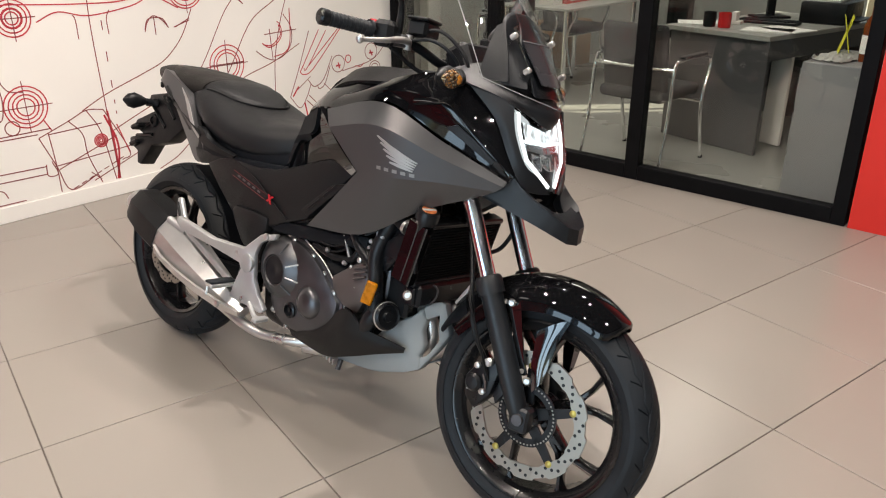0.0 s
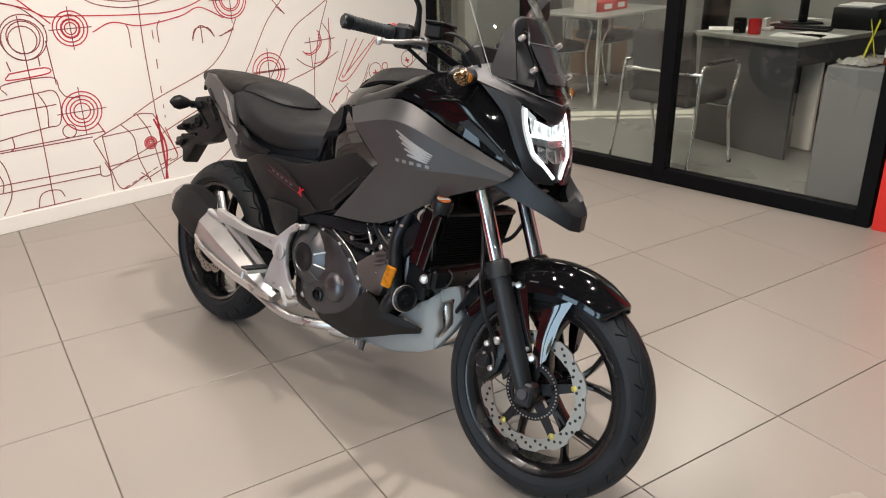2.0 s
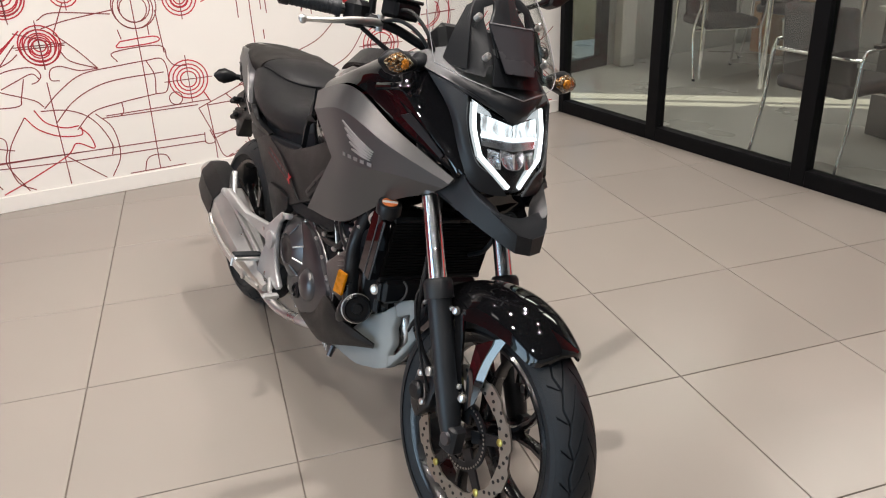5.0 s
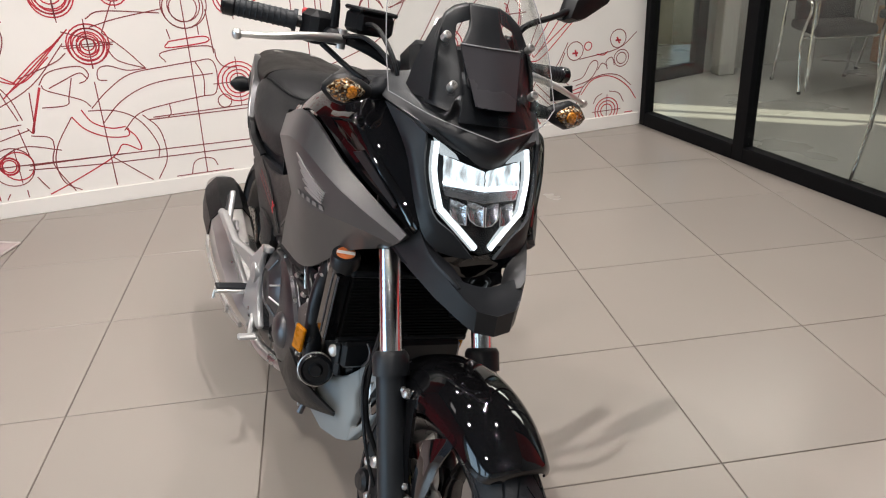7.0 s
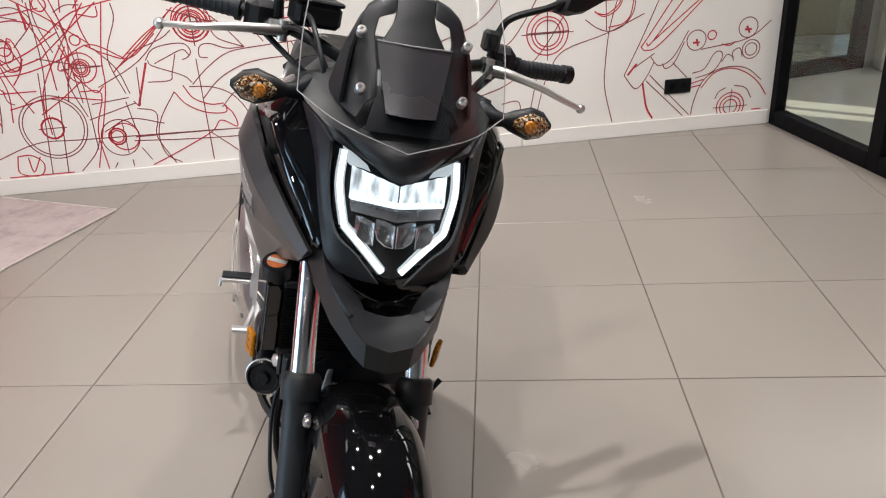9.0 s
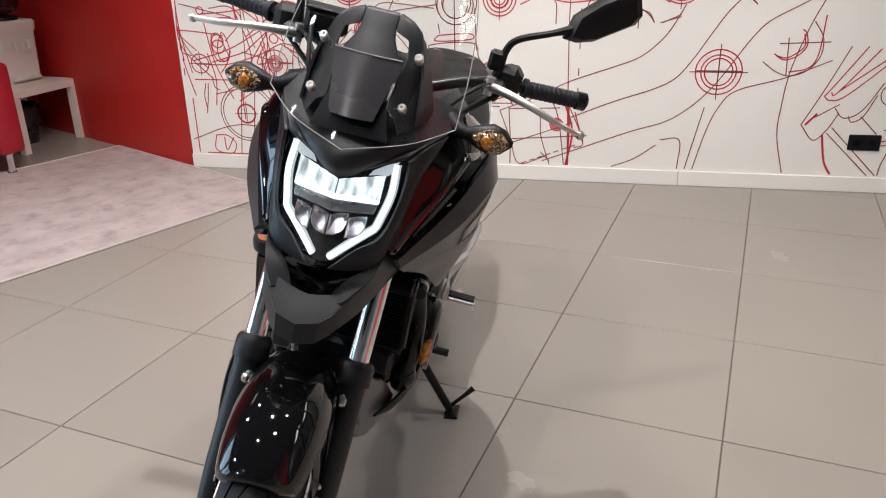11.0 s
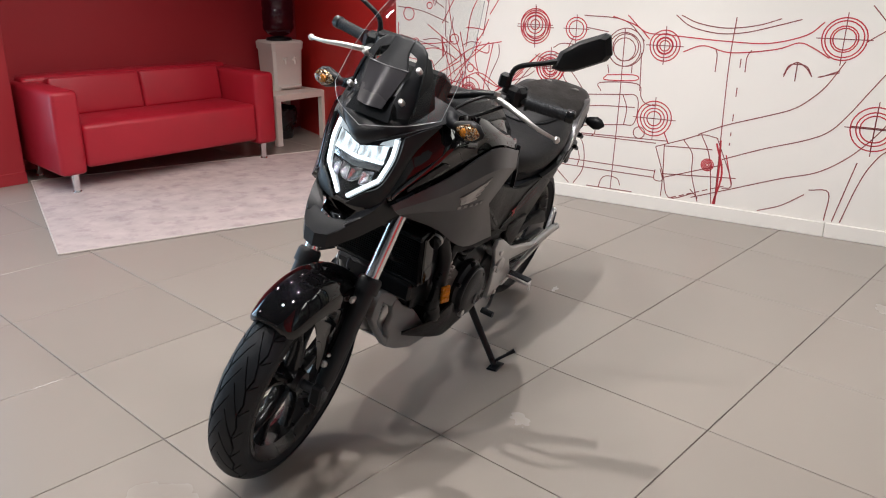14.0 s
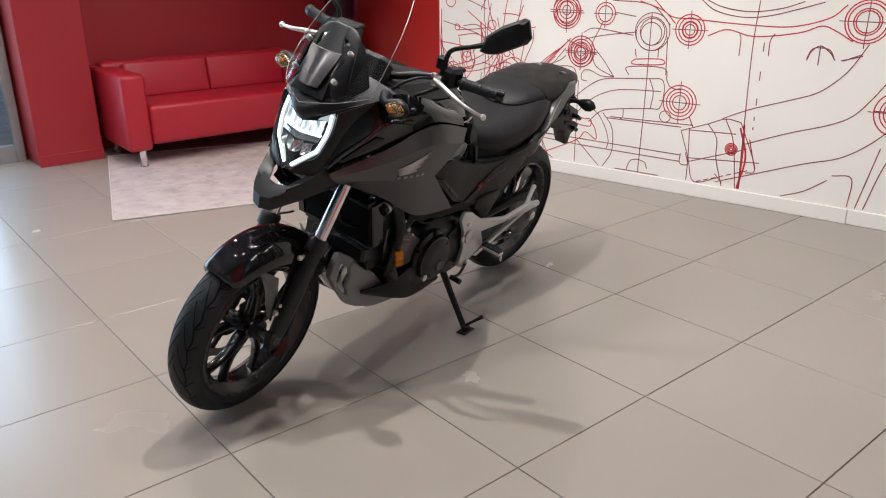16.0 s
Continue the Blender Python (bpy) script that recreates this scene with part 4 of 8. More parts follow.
bp("frame_gusset", slab([(0.955, -0.150, 0.60), (1.04, -0.150, 0.66), (1.075, -0.150, 0.65), (1.0, -0.150, 0.54), (0.965, -0.150, 0.53)], (0, 0.03, 0), 0.006), engine_dark_mat)
bp("left_lower_cover", slab([(0.48, 0.13, 0.42), (0.47, 0.13, 0.33), (0.52, 0.13, 0.28), (0.62, 0.13, 0.27), (0.68, 0.13, 0.33), (0.68, 0.13, 0.44), (0.60, 0.13, 0.48)], (0, 0.03, 0), 0.01), engine_dark_mat, None, "black sprocket cover")
# throttle bodies, hoses and wiring above the engine
for s in SIDES:
    for k, (p, q, r) in enumerate((((0.70, 0.10, 0.56), (0.84, 0.12, 0.60), 0.022), ((0.76, 0.12, 0.53), (0.93, 0.13, 0.57), 0.014), ((0.66, 0.13, 0.545), (0.80, 0.14, 0.52), 0.012))):
        m0 = [(a + b) / 2 for a, b in zip(p, q)]
        bp("hose", tubebm([(p[0], p[1] * s, p[2]), (m0[0], m0[1] * s, m0[2] + 0.025), (q[0], q[1] * s, q[2])], r, 10, 5), black_plastic_mat)
    bp("coupling", boxbm((0.745, 0.135 * s, 0.575), (0.05, 0.04, 0.035), 0.006), engine_dark_mat)
    bp("valve_cover_bolt", lathebm([(0.008, 0), (0.008, 0.012), (0.004, 0.015)], along((0.90, 0.14 * s, 0.545), (0, s, 0.2)), 8), steel_mat)
bp("airbox", boxbm((0.62, 0, 0.60), (0.34, 0.24, 0.12), 0.03), engine_dark_mat)
# frame
for s in SIDES:
    bp("frame_tube", tubebm([(1.08, 0.05, 0.93), (1.02, 0.115 * s, 0.74), (0.965, 0.15 * s, 0.60), (0.985, 0.165 * s, 0.50), (0.995, 0.16 * s, 0.41)], 0.021, 14, 6), engine_dark_mat, None, "thick black steel frame tube")
    bp("frame_tube", tubebm([(1.05, 0.06 * s, 0.86), (0.90, 0.12 * s, 0.72), (0.66, 0.135 * s, 0.60), (0.50, 0.13 * s, 0.50), (0.46, 0.12 * s, 0.40)], 0.02, 12, 6), engine_dark_mat)
    bp("coolant_pipe", tubebm([(0.955, 0.10 * s, 0.695), (0.995, 0.135 * s, 0.694), (1.03, 0.15 * s, 0.685), (1.075, 0.155 * s, 0.670)], 0.019, 12, 5), black_plastic_mat)
    bp("breather_hose", tubebm([(0.84, 0.12 * s, 0.625), (0.86, 0.14 * s, 0.611), (0.905, 0.145 * s, 0.583), (0.955, 0.15 * s, 0.552), (0.972, 0.14 * s, 0.50)], 0.017, 12, 5), black_plastic_mat)
    bp("subframe_tube", tubebm([(0.46, 0.13 * s, 0.44), (0.36, 0.15 * s, 0.56), (0.22, 0.15 * s, 0.74), (-0.10, 0.10 * s, 0.83)], 0.014, 10, 5), engine_dark_mat)
    # belly tube down to the pan
    bp("guard_tube", tubebm([(0.995, 0.16 * s, 0.43), (0.98, 0.165 * s, 0.40), (0.95, 0.15 * s, 0.36)], 0.024, 12, 4), engine_dark_mat)
    rf = bp("side_reflector", boxbm((0, 0, 0), (0.030, 0.010, 0.066), 0.003, Matrix.Translation((0.995, 0.197 * s, 0.488)) @ Matrix.Rotation(radians(15), 4, "Y") @ Matrix.Rotation(radians(-28 * s), 4, "Z")), amber_mat, None, "amber side reflector")

for s in SIDES:
    # added black plate where only the shaded interior shows
    bp("dark_gap_filler", boxbm((1.025, 0.125 * s, 0.56), (0.10, 0.02, 0.26), 0.008), engine_dark_mat)

# small bright fittings among the hoses
for s in SIDES:
    for p, d, r in (((1.055, 0.1535, 0.677), (0.9, 0.1, -0.3), 0.0195), ((0.80, 0.121, 0.605), (0.8, 0.1, 0.1), 0.0235)):
        bp("hose_clamp", lathebm([(r, -0.005), (r + 0.0012, -0.004), (r + 0.0012, 0.004), (r, 0.005)], along((p[0], p[1] * s, p[2]), (d[0], d[1] * s, d[2])), 16), steel_mat)
    for x, z in ((0.875, 0.520), (0.90, 0.470), (0.93, 0.590), (0.70, 0.555), (0.985, 0.530)):
        bp("engine_bolt", lathebm([(0.0055, 0), (0.0055, 0.007), (0.003, 0.009), (0.0, 0.009)], along((x, 0.147 * s, z), (0, s, 0.15)), 8), steel_mat)
    bp("wire", tubebm([(0.68, 0.145 * s, 0.565), (0.76, 0.155 * s, 0.545), (0.83, 0.152 * s, 0.555), (0.90, 0.15 * s, 0.61), (0.97, 0.13 * s, 0.66)], 0.004, 6, 5), black_plastic_mat)

# radiator with fins, cap and side tank
rad = bp("radiator", boxbm((0, 0, 0), (0.035, 0.30, 0.160), 0.004, Matrix.Translation((1.100, 0, 0.619)) @ Matrix.Rotation(radians(13), 4, "Y")), radiator_mat, None, "black radiator core")
RMX = Matrix.Translation((1.100, 0, 0.619)) @ Matrix.Rotation(radians(13), 4, "Y")
for k in range(19):
    bp("fin", boxbm((0.0195, 0, -0.072 + 0.008 * k), (0.003, 0.285, 0.0022), 0, RMX), radiator_mat, rad)
for s in SIDES:
    bp("side_tank", boxbm((-0.010, 0.164 * s, 0) if s < 0 else (-0.016, 0.152, 0), (0.062, 0.030, 0.168) if s < 0 else (0.05, 0.010, 0.168), 0.004, RMX), gloss_mat, rad, "gloss black radiator side tank")
# thin metal lines stand for the gloss tank's bright edges
bp("tank_side_line", tubebm([RMX @ Vector((-0.004, -0.1796, -0.078)), RMX @ Vector((-0.004, -0.1796, 0.078))], 0.0016, 6), engine_mat, rad)
bp("tank_corner_line", tubebm([RMX @ Vector((0.0208, -0.176, -0.08)), RMX @ Vector((0.0208, -0.176, 0.08))], 0.0018, 6), engine_mat, rad)
bp("top_rail", boxbm((0, 0, 0.083), (0.042, 0.3, 0.016), 0.004, RMX), engine_dark_mat, rad)
bp("bottom_rail", boxbm((0, 0, -0.083), (0.042, 0.3, 0.016), 0.004, RMX), engine_dark_mat, rad)
bp("filler_neck", lathebm([(0.021, -0.06), (0.021, -0.02)], along((1.128, -0.165, 0.738), (0.28, -0.12, 1)), 16), engine_dark_mat, rad)
cap = bp("radiator_cap", lathebm([(0.03, -0.026), (0.03, -0.008), (0.027, 0.0), (0.0, 0.0)], along((1.128, -0.165, 0.738), (0.28, -0.12, 1)), 20), engine_dark_mat, rad)
bp("cap_label", lathebm([(0.019, 0.0), (0.019, 0.0012), (0.0, 0.0012)], along((1.128, -0.165, 0.738), (0.28, -0.12, 1)), 20), cap_mat, rad, "orange and white warning label")
bp("cap_stripe", boxbm((0, 0, 0.0016), (0.036, 0.009, 0.0008), 0, along((1.128, -0.165, 0.738), (0.28, -0.12, 1))), white_decal_mat, rad)
bp("crossmember", boxbm((1.085, 0, 0.502), (0.055, 0.27, 0.060), 0.008), engine_dark_mat, None, "black lower radiator support")
bp("support_rib", tubebm([(1.114, -0.085, 0.532), (1.128, -0.083, 0.522), (1.126, -0.083, 0.500), (1.116, -0.09, 0.480)], 0.003, 6, 4), engine_mat)
bp("cable_guide", slab([(1.222, -0.060, 0.577), (1.205, -0.060, 0.533), (1.176, -0.060, 0.495), (1.170, -0.060, 0.500), (1.192, -0.060, 0.533)], (0, 0.012, 0), 0.002), silver_mat, None, "bare metal cable guide")
bp("bracket", boxbm((1.085, -0.138, 0.500), (0.03, 0.012, 0.05), 0.005), engine_dark_mat, rad)
bp("bracket_bolt", lathebm([(0.013, 0), (0.013, 0.005), (0.007, 0.009), (0, 0.009)], along((1.082, -0.144, 0.502), (0.5, -1, 0.2)), 14), steel_mat, rad)
hn = bp("horn", lathebm([(0.018, -0.03), (0.034, -0.022), (0.037, -0.008), (0.037, 0.004), (0.032, 0.010), (0.028, 0.004), (0.016, 0.004), (0.012, 0.012), (0.0, 0.012)], along((1.040, -0.165, 0.434), (0.93, -0.3, 0.15)), 28), engine_dark_mat, None, "round black horn")
bp("rim", lathebm([(0.0365, -0.006), (0.0395, -0.0045), (0.0395, -0.003), (0.0365, -0.0015)], along((1.042, -0.166, 0.434), (0.93, -0.3, 0.15)), 28), steel_mat, hn, "bright horn rim")
bp("header_block", boxbm((1.035, 0, 0.42), (0.05, 0.20, 0.12), 0.012), engine_dark_mat)
for y in (-0.05, 0.06):
    bp("exhaust_header", tubebm([(1.03, y, 0.46), (1.09, y, 0.43), (1.10, y * 0.8, 0.36), (1.03, y * 0.6, 0.28), (0.85, -0.03, 0.225), (0.66, -0.09, 0.205)], 0.02, 12, 6), steel_mat)

# belly pan and lower cowls
for s in SIDES:
    pan = bp("belly_pan_side", slab([(0.83, 0.115, 0.229), (0.993, 0.122, 0.252), (1.076, 0.112, 0.278), (1.116, 0.097, 0.297), (1.117, 0.094, 0.321), (1.109, 0.097, 0.333), (1.117, 0.090, 0.363), (1.105, 0.092, 0.402), (1.109, 0.087, 0.433), (1.096, 0.090, 0.463), (1.071, 0.105, 0.435), (1.026, 0.123, 0.408), (1.00, 0.135, 0.375), (0.98, 0.142, 0.345), (0.93, 0.138, 0.29), (0.83, 0.12, 0.248)], (0, -0.022, 0), 0.005, s), pan_mat, None, "light grey belly pan with an opening in front")
    bp("pan_arm", slab([(1.096, 0.090, 0.463), (1.105, 0.083, 0.477), (1.131, 0.067, 0.488), (1.144, 0.062, 0.485), (1.162, 0.059, 0.44), (1.169, 0.059, 0.402), (1.149, 0.070, 0.358), (1.116, 0.097, 0.297), (1.109, 0.096, 0.329), (1.125, 0.087, 0.337), (1.147, 0.069, 0.384), (1.138, 0.069, 0.418), (1.135, 0.068, 0.452), (1.109, 0.086, 0.433)], (0, -0.025, 0), 0.004, s), pan_mat, pan)
    bp("lower_cowl", sheet([[(1.082, 0.122, 0.352), (1.080, 0.122, 0.348), (1.074, 0.118, 0.340)], [(1.035, 0.150, 0.368), (1.025, 0.152, 0.345), (1.010, 0.142, 0.318)], [(0.975, 0.172, 0.382), (0.965, 0.170, 0.345), (0.945, 0.150, 0.290)], [(0.925, 0.186, 0.416), (0.910, 0.180, 0.345), (0.890, 0.152, 0.268)], [(0.885, 0.182, 0.404), (0.870, 0.176, 0.330), (0.850, 0.150, 0.252)], [(0.828, 0.172, 0.342), (0.815, 0.168, 0.295), (0.800, 0.146, 0.242)], [(0.757, 0.164, 0.298), (0.745, 0.160, 0.275), (0.735, 0.145, 0.246)], [(0.665, 0.152, 0.276), (0.662, 0.150, 0.266), (0.665, 0.142, 0.252)]], 0.006, 3, 4, s), cover_mat, None, "dark textured lower cowl")
bp("belly_pan_base", sheet([[(1.095, -0.100, 0.290), (1.045, 0, 0.262), (1.095, 0.100, 0.290)], [(0.99, -0.115, 0.25), (0.99, 0, 0.24), (0.99, 0.115, 0.25)], [(0.83, -0.11, 0.228), (0.83, 0, 0.22), (0.83, 0.11, 0.228)]], 0.006, 4, 4), pan_mat)
bp("drain_stub", lathebm([(0.008, 0), (0.008, 0.03)], along((0.85, -0.12, 0.235), (0.1, -0.4, -1)), 8), engine_mat)

# footrest brackets, rests, pedal and lever
for s in SIDES:
    y = 0.175 if s < 0 else 0.165
    if s < 0:
        edge = [(0.60, y, 0.545), (0.592, y, 0.525), (0.55, y, 0.513), (0.524, y, 0.495), (0.509, y, 0.459), (0.516, y, 0.386), (0.54, y, 0.341), (0.576, y, 0.306), (0.56, y, 0.290), (0.50, y + 0.005, 0.298), (0.43, y + 0.02, 0.308), (0.455, y + 0.02, 0.372), (0.470, y + 0.012, 0.42), (0.35, y + 0.040, 0.448), (0.21, y + 0.056, 0.464), (0.18, y + 0.060, 0.488), (0.19, y + 0.058, 0.508), (0.36, y + 0.044, 0.478), (0.47, y + 0.012, 0.474), (0.53, y, 0.528)]
    else:
        edge = [(0.60, y, 0.542), (0.618, y, 0.515), (0.582, y, 0.45), (0.566, y, 0.38), (0.572, y, 0.30), (0.55, y, 0.284), (0.50, y + 0.01, 0.33), (0.455, y + 0.02, 0.375), (0.475, y + 0.012, 0.43), (0.35, y + 0.04, 0.450), (0.21, y + 0.058, 0.468), (0.18, y + 0.062, 0.49), (0.19, y + 0.060, 0.508), (0.36, y + 0.045, 0.476), (0.49, y + 0.015, 0.488), (0.56, y, 0.535)]
    br = bp("footrest_bracket", slab(edge, (0, 0.018, 0), 0.005, s), silver_mat, None, "bare cast aluminium footrest bracket")
    bp("strut", slab([(0.205, y + 0.056, 0.470), (0.230, y + 0.052, 0.474), (0.492, y + 0.008, 0.324), (0.466, y + 0.010, 0.314)], (0, 0.016, 0), 0.004, s), silver_mat, br)
    bp("boss", lathebm([(0.03, (y + 0.01) * s), (0.03, (y + 0.026) * s), (0.022, (y + 0.03) * s), (0, (y + 0.03) * s)], wheel_m(0.545 if s > 0 else 0.482, 0.428), 20), silver_mat, br)
    for p in ((0.565, y + 0.02, 0.485), (0.59, y + 0.02, 0.43), (0.53, y + 0.02, 0.31)) if s > 0 else ((0.445, y + 0.028, 0.452), (0.56, y + 0.018, 0.528), (0.475, y + 0.022, 0.318)):
        bp("bolt", lathebm([(0.011, 0), (0.011, 0.006), (0.006, 0.008), (0, 0.008)], along((p[0], p[1] * s, p[2]), (0, s, 0)), 12), steel_mat, br)
    rest = bp("footrest", boxbm((0.43, (y + 0.065) * s, 0.352), (0.036, 0.10, 0.014), 0.004), steel_mat, None, "rider footrest with rubber top")
    bp("rubber", boxbm((0.43, (y + 0.07) * s, 0.3625), (0.034, 0.088, 0.007), 0.002), rubber_mat, rest)
    bp("feeler", tubebm([(0.43, (y + 0.115) * s, 0.35), (0.43, (y + 0.118) * s, 0.325)], 0.004, 6), steel_mat, rest)
    pr = bp("pillion_rest", slab([(0.130, y + 0.030, 0.552), (0.148, y + 0.030, 0.556), (0.212, y + 0.046, 0.480), (0.200, y + 0.048, 0.452), (0.160, y + 0.046, 0.470)], (0, 0.016, 0), 0.005, s), silver_mat, None, "folded cast pillion footrest")
    bp("rubber", slab([(0.138, y + 0.047, 0.540), (0.146, y + 0.047, 0.543), (0.196, y + 0.062, 0.482), (0.186, y + 0.062, 0.478)], (0, 0.006, 0), 0.002, s), engine_dark_mat, pr)
    bp("peg_boss", tubebm([(0.205, (y + 0.050) * s, 0.462), (0.165, (y + 0.058) * s, 0.470), (0.128, (y + 0.064) * s, 0.480)], [0.015, 0.012, 0.013], 14, 2), silver_mat, pr)
    bp("peg_bolt", lathebm([(0.008, 0), (0.008, 0.006), (0.0, 0.008)], along((0.126, (y + 0.064) * s, 0.4805), (-1, 0.15 * s, 0.25)), 12), steel_mat, pr)
bp("brake_pedal", tubebm([(0.51, -0.195, 0.31), (0.56, -0.21, 0.285), (0.60, -0.215, 0.29)], 0.007, 8, 4), silver_mat)
bp("pedal_tip", boxbm((0.605, -0.225, 0.292), (0.022, 0.05, 0.014), 0.004), silver_mat)
bp("master_cylinder", lathebm([(0.013, -0.04), (0.013, 0.03), (0.008, 0.045)], along((0.43, -0.16, 0.41), (0.3, 0, 1)), 12), engine_dark_mat)
bp("gear_lever", tubebm([(0.52, 0.185, 0.31), (0.58, 0.20, 0.28), (0.64, 0.205, 0.285)], 0.006, 8, 4), engine_dark_mat)
bp("lever_tip", lathebm([(0.011, 0), (0.011, 0.045)], along((0.64, 0.20, 0.285), (0, 1, 0)), 10), rubber_mat)
bp("shock_spring", tubebm([(0.30 + 0.03 * math.cos(k * 0.9) + 0.004 * k, 0.03 * math.sin(k * 0.9), 0.36 + 0.006 * k) for k in range(36)], 0.006, 6, 1), engine_mat)

# exhaust
bp("exhaust_pipe", tubebm([(0.72, -0.09, 0.236), (0.65, -0.13, 0.224), (0.55, -0.16, 0.216), (0.48, -0.176, 0.226), (0.40, -0.182, 0.244), (0.32, -0.184, 0.262)], 0.016, 16, 6), steel_mat, None, "polished steel exhaust pipe")


def muffler_ring(c, hw, hh):
    """An eight-sided section square to the muffler's run."""
    d = Vector((-0.93, -0.05, 0.37)).normalized()
    side = Vector((0.06, -0.995, 0.0)).normalized()
    up = d.cross(side).normalized()
    if up.z < 0:
        up = -up
    return [Vector(c) + side * hw * a + up * hh * b for a, b in ((1, -0.62), (1, 0.30), (0.50, 0.95), (-0.5, 1), (-1, 0.5), (-1, -0.5), (-0.5, -1), (0.55, -1))]


mf = bp("muffler", skin(bmesh.new(), [muffler_ring(c, a, b) for c, a, b in (((0.480, -0.186, 0.268), 0.019, 0.018), ((0.430, -0.190, 0.284), 0.034, 0.032), ((0.330, -0.196, 0.325), 0.050, 0.050), ((0.210, -0.202, 0.372), 0.058, 0.066), ((0.075, -0.206, 0.425), 0.058, 0.070))]), steel_mat, None, "brushed steel muffler", angle=20)
bp("end_cover", skin(bmesh.new(), [muffler_ring(c, a, b) for c, a, b in (((0.085, -0.206, 0.421), 0.062, 0.074), ((0.0, -0.210, 0.453), 0.063, 0.076), ((-0.070, -0.212, 0.478), 0.056, 0.066), ((-0.092, -0.213, 0.486), 0.046, 0.054))]), cover_mat, mf, "black muffler end cover", angle=20)
bp("outlet", lathebm([(0.046, -0.02), (0.046, 0.012), (0.043, 0.020), (0.034, 0.022), (0.030, 0.012), (0.030, -0.01)], along((-0.092, -0.213, 0.490), (-0.80, -0.05, 0.60)), 24), steel_mat, mf, "bright steel outlet ring")
# strip added to shape the muffler's lower outer facet
bp("lower_facet", sheet([[(0.095, -0.268, 0.392), (0.108, -0.270, 0.366)], [(0.160, -0.271, 0.362), (0.190, -0.268, 0.336)], [(0.300, -0.262, 0.326), (0.310, -0.258, 0.302)], [(0.420, -0.246, 0.302), (0.420, -0.240, 0.278)], [(0.500, -0.224, 0.284), (0.500, -0.220, 0.270)]], 0.008, 4, 2), steel_mat, mf, "pale metal strip for the muffler's lower outer facet", angle=30)
bp("muffler_bolt", lathebm([(0.012, 0), (0.012, 0.01), (0.0, 0.012)], along((0.425, -0.246, 0.290), (0, -1, 0)), 12), steel_mat, mf)
bp("muffler_hanger", slab([(0.20, -0.21, 0.48), (0.235, -0.21, 0.46), (0.165, -0.215, 0.41), (0.13, -0.215, 0.43)], (0, 0.01, 0), 0.003), silver_mat, mf)

# side stand
st = bp("side_stand", tubebm([(0.60, 0.11, 0.295), (0.602, 0.20, 0.185), (0.605, 0.292, 0.078)], [0.015, 0.013, 0.012], 12, 4), engine_dark_mat, None, "black side stand")
LV = Matrix(((1, 0, 0), (0, math.cos(LEANS), -math.sin(LEANS)), (0, math.sin(LEANS), math.cos(LEANS)))).to_4x4()
bp("stand_foot", boxbm((0, 0, 0), (0.07, 0.042, 0.008), 0.003, Matrix.Translation((0.605, 0.298, 0.0735)) @ LV), engine_dark_mat, st)
bp("stand_toe", tubebm([(0.606, 0.286, 0.088), (0.590, 0.318, 0.125), (0.574, 0.342, 0.152)], [0.006, 0.006, 0.009], 8, 3), engine_dark_mat, st)
bp("stand_spring", tubebm([(0.585, 0.10, 0.30), (0.588, 0.17, 0.205)], 0.007, 8), steel_mat, st)

# ---- motorcycle bodywork ----
from mathutils.bvhtree import BVHTree

# tank cover and lid
bp("tank_cover", skin(bmesh.new(), [super_ring(*r, p=2.8, n=28) for r in ((0.54, 0.835, 0.075, 0.06), (0.60, 0.855, 0.125, 0.10), (0.70, 0.885, 0.165, 0.13), (0.82, 0.905, 0.185, 0.145), (0.96, 0.915, 0.19, 0.14), (1.06, 0.93, 0.165, 0.115), (1.12, 0.94, 0.12, 0.09))]), gloss_mat, None, "gloss black tank cover")
bp("tank_lid", sheet([[(0.60, -0.07, 0.945), (0.595, 0, 0.955), (0.60, 0.07, 0.945)], [(0.70, -0.105, 1.01), (0.70, 0, 1.028), (0.70, 0.105, 1.01)], [(0.85, -0.118, 1.052), (0.85, 0, 1.063), (0.85, 0.118, 1.052)], [(0.97, -0.11, 1.06), (0.97, 0, 1.067), (0.97, 0.11, 1.06)], [(1.06, -0.085, 1.05), (1.06, 0, 1.056), (1.06, 0.085, 1.05)]], 0.03, 4, 4), matte_mat, None, "matte black storage lid")
for s in SIDES:
    bp("lid_ridge", sheet([[(0.66, 0.085, 0.985), (0.66, 0.118, 0.965)], [(0.76, 0.112, 1.042), (0.76, 0.148, 1.005)], [(0.88, 0.118, 1.062), (0.88, 0.16, 1.022)], [(1.02, 0.10, 1.062), (1.03, 0.15, 1.03)]], 0.012, 4, 2, s), cover_mat)

# seats
bp("rider_seat", skin(bmesh.new(), [super_ring(*r, n=36, p=2.7) for r in ((0.622, 0.812, 0.05, 0.025), (0.585, 0.804, 0.11, 0.055), (0.51, 0.790, 0.152, 0.064), (0.42, 0.782, 0.173, 0.064), (0.32, 0.790, 0.186, 0.072), (0.24, 0.812, 0.188, 0.076), (0.18, 0.832, 0.184, 0.076), (0.12, 0.855, 0.170, 0.070), (0.06, 0.872, 0.148, 0.055), (0.03, 0.885, 0.11, 0.03))]), seat_mat, None, "black vinyl rider seat")
pil = bp("pillion_seat", skin(bmesh.new(), [super_ring(*r, n=36, p=2.5) for r in ((0.112, 0.893, 0.150, 0.048), (0.04, 0.897, 0.154, 0.050), (-0.06, 0.907, 0.146, 0.047), (-0.16, 0.916, 0.125, 0.041), (-0.215, 0.922, 0.106, 0.033), (-0.258, 0.928, 0.080, 0.019), (-0.272, 0.930, 0.052, 0.008))]), seat_top_mat, None, "dark brownish grained pillion seat")
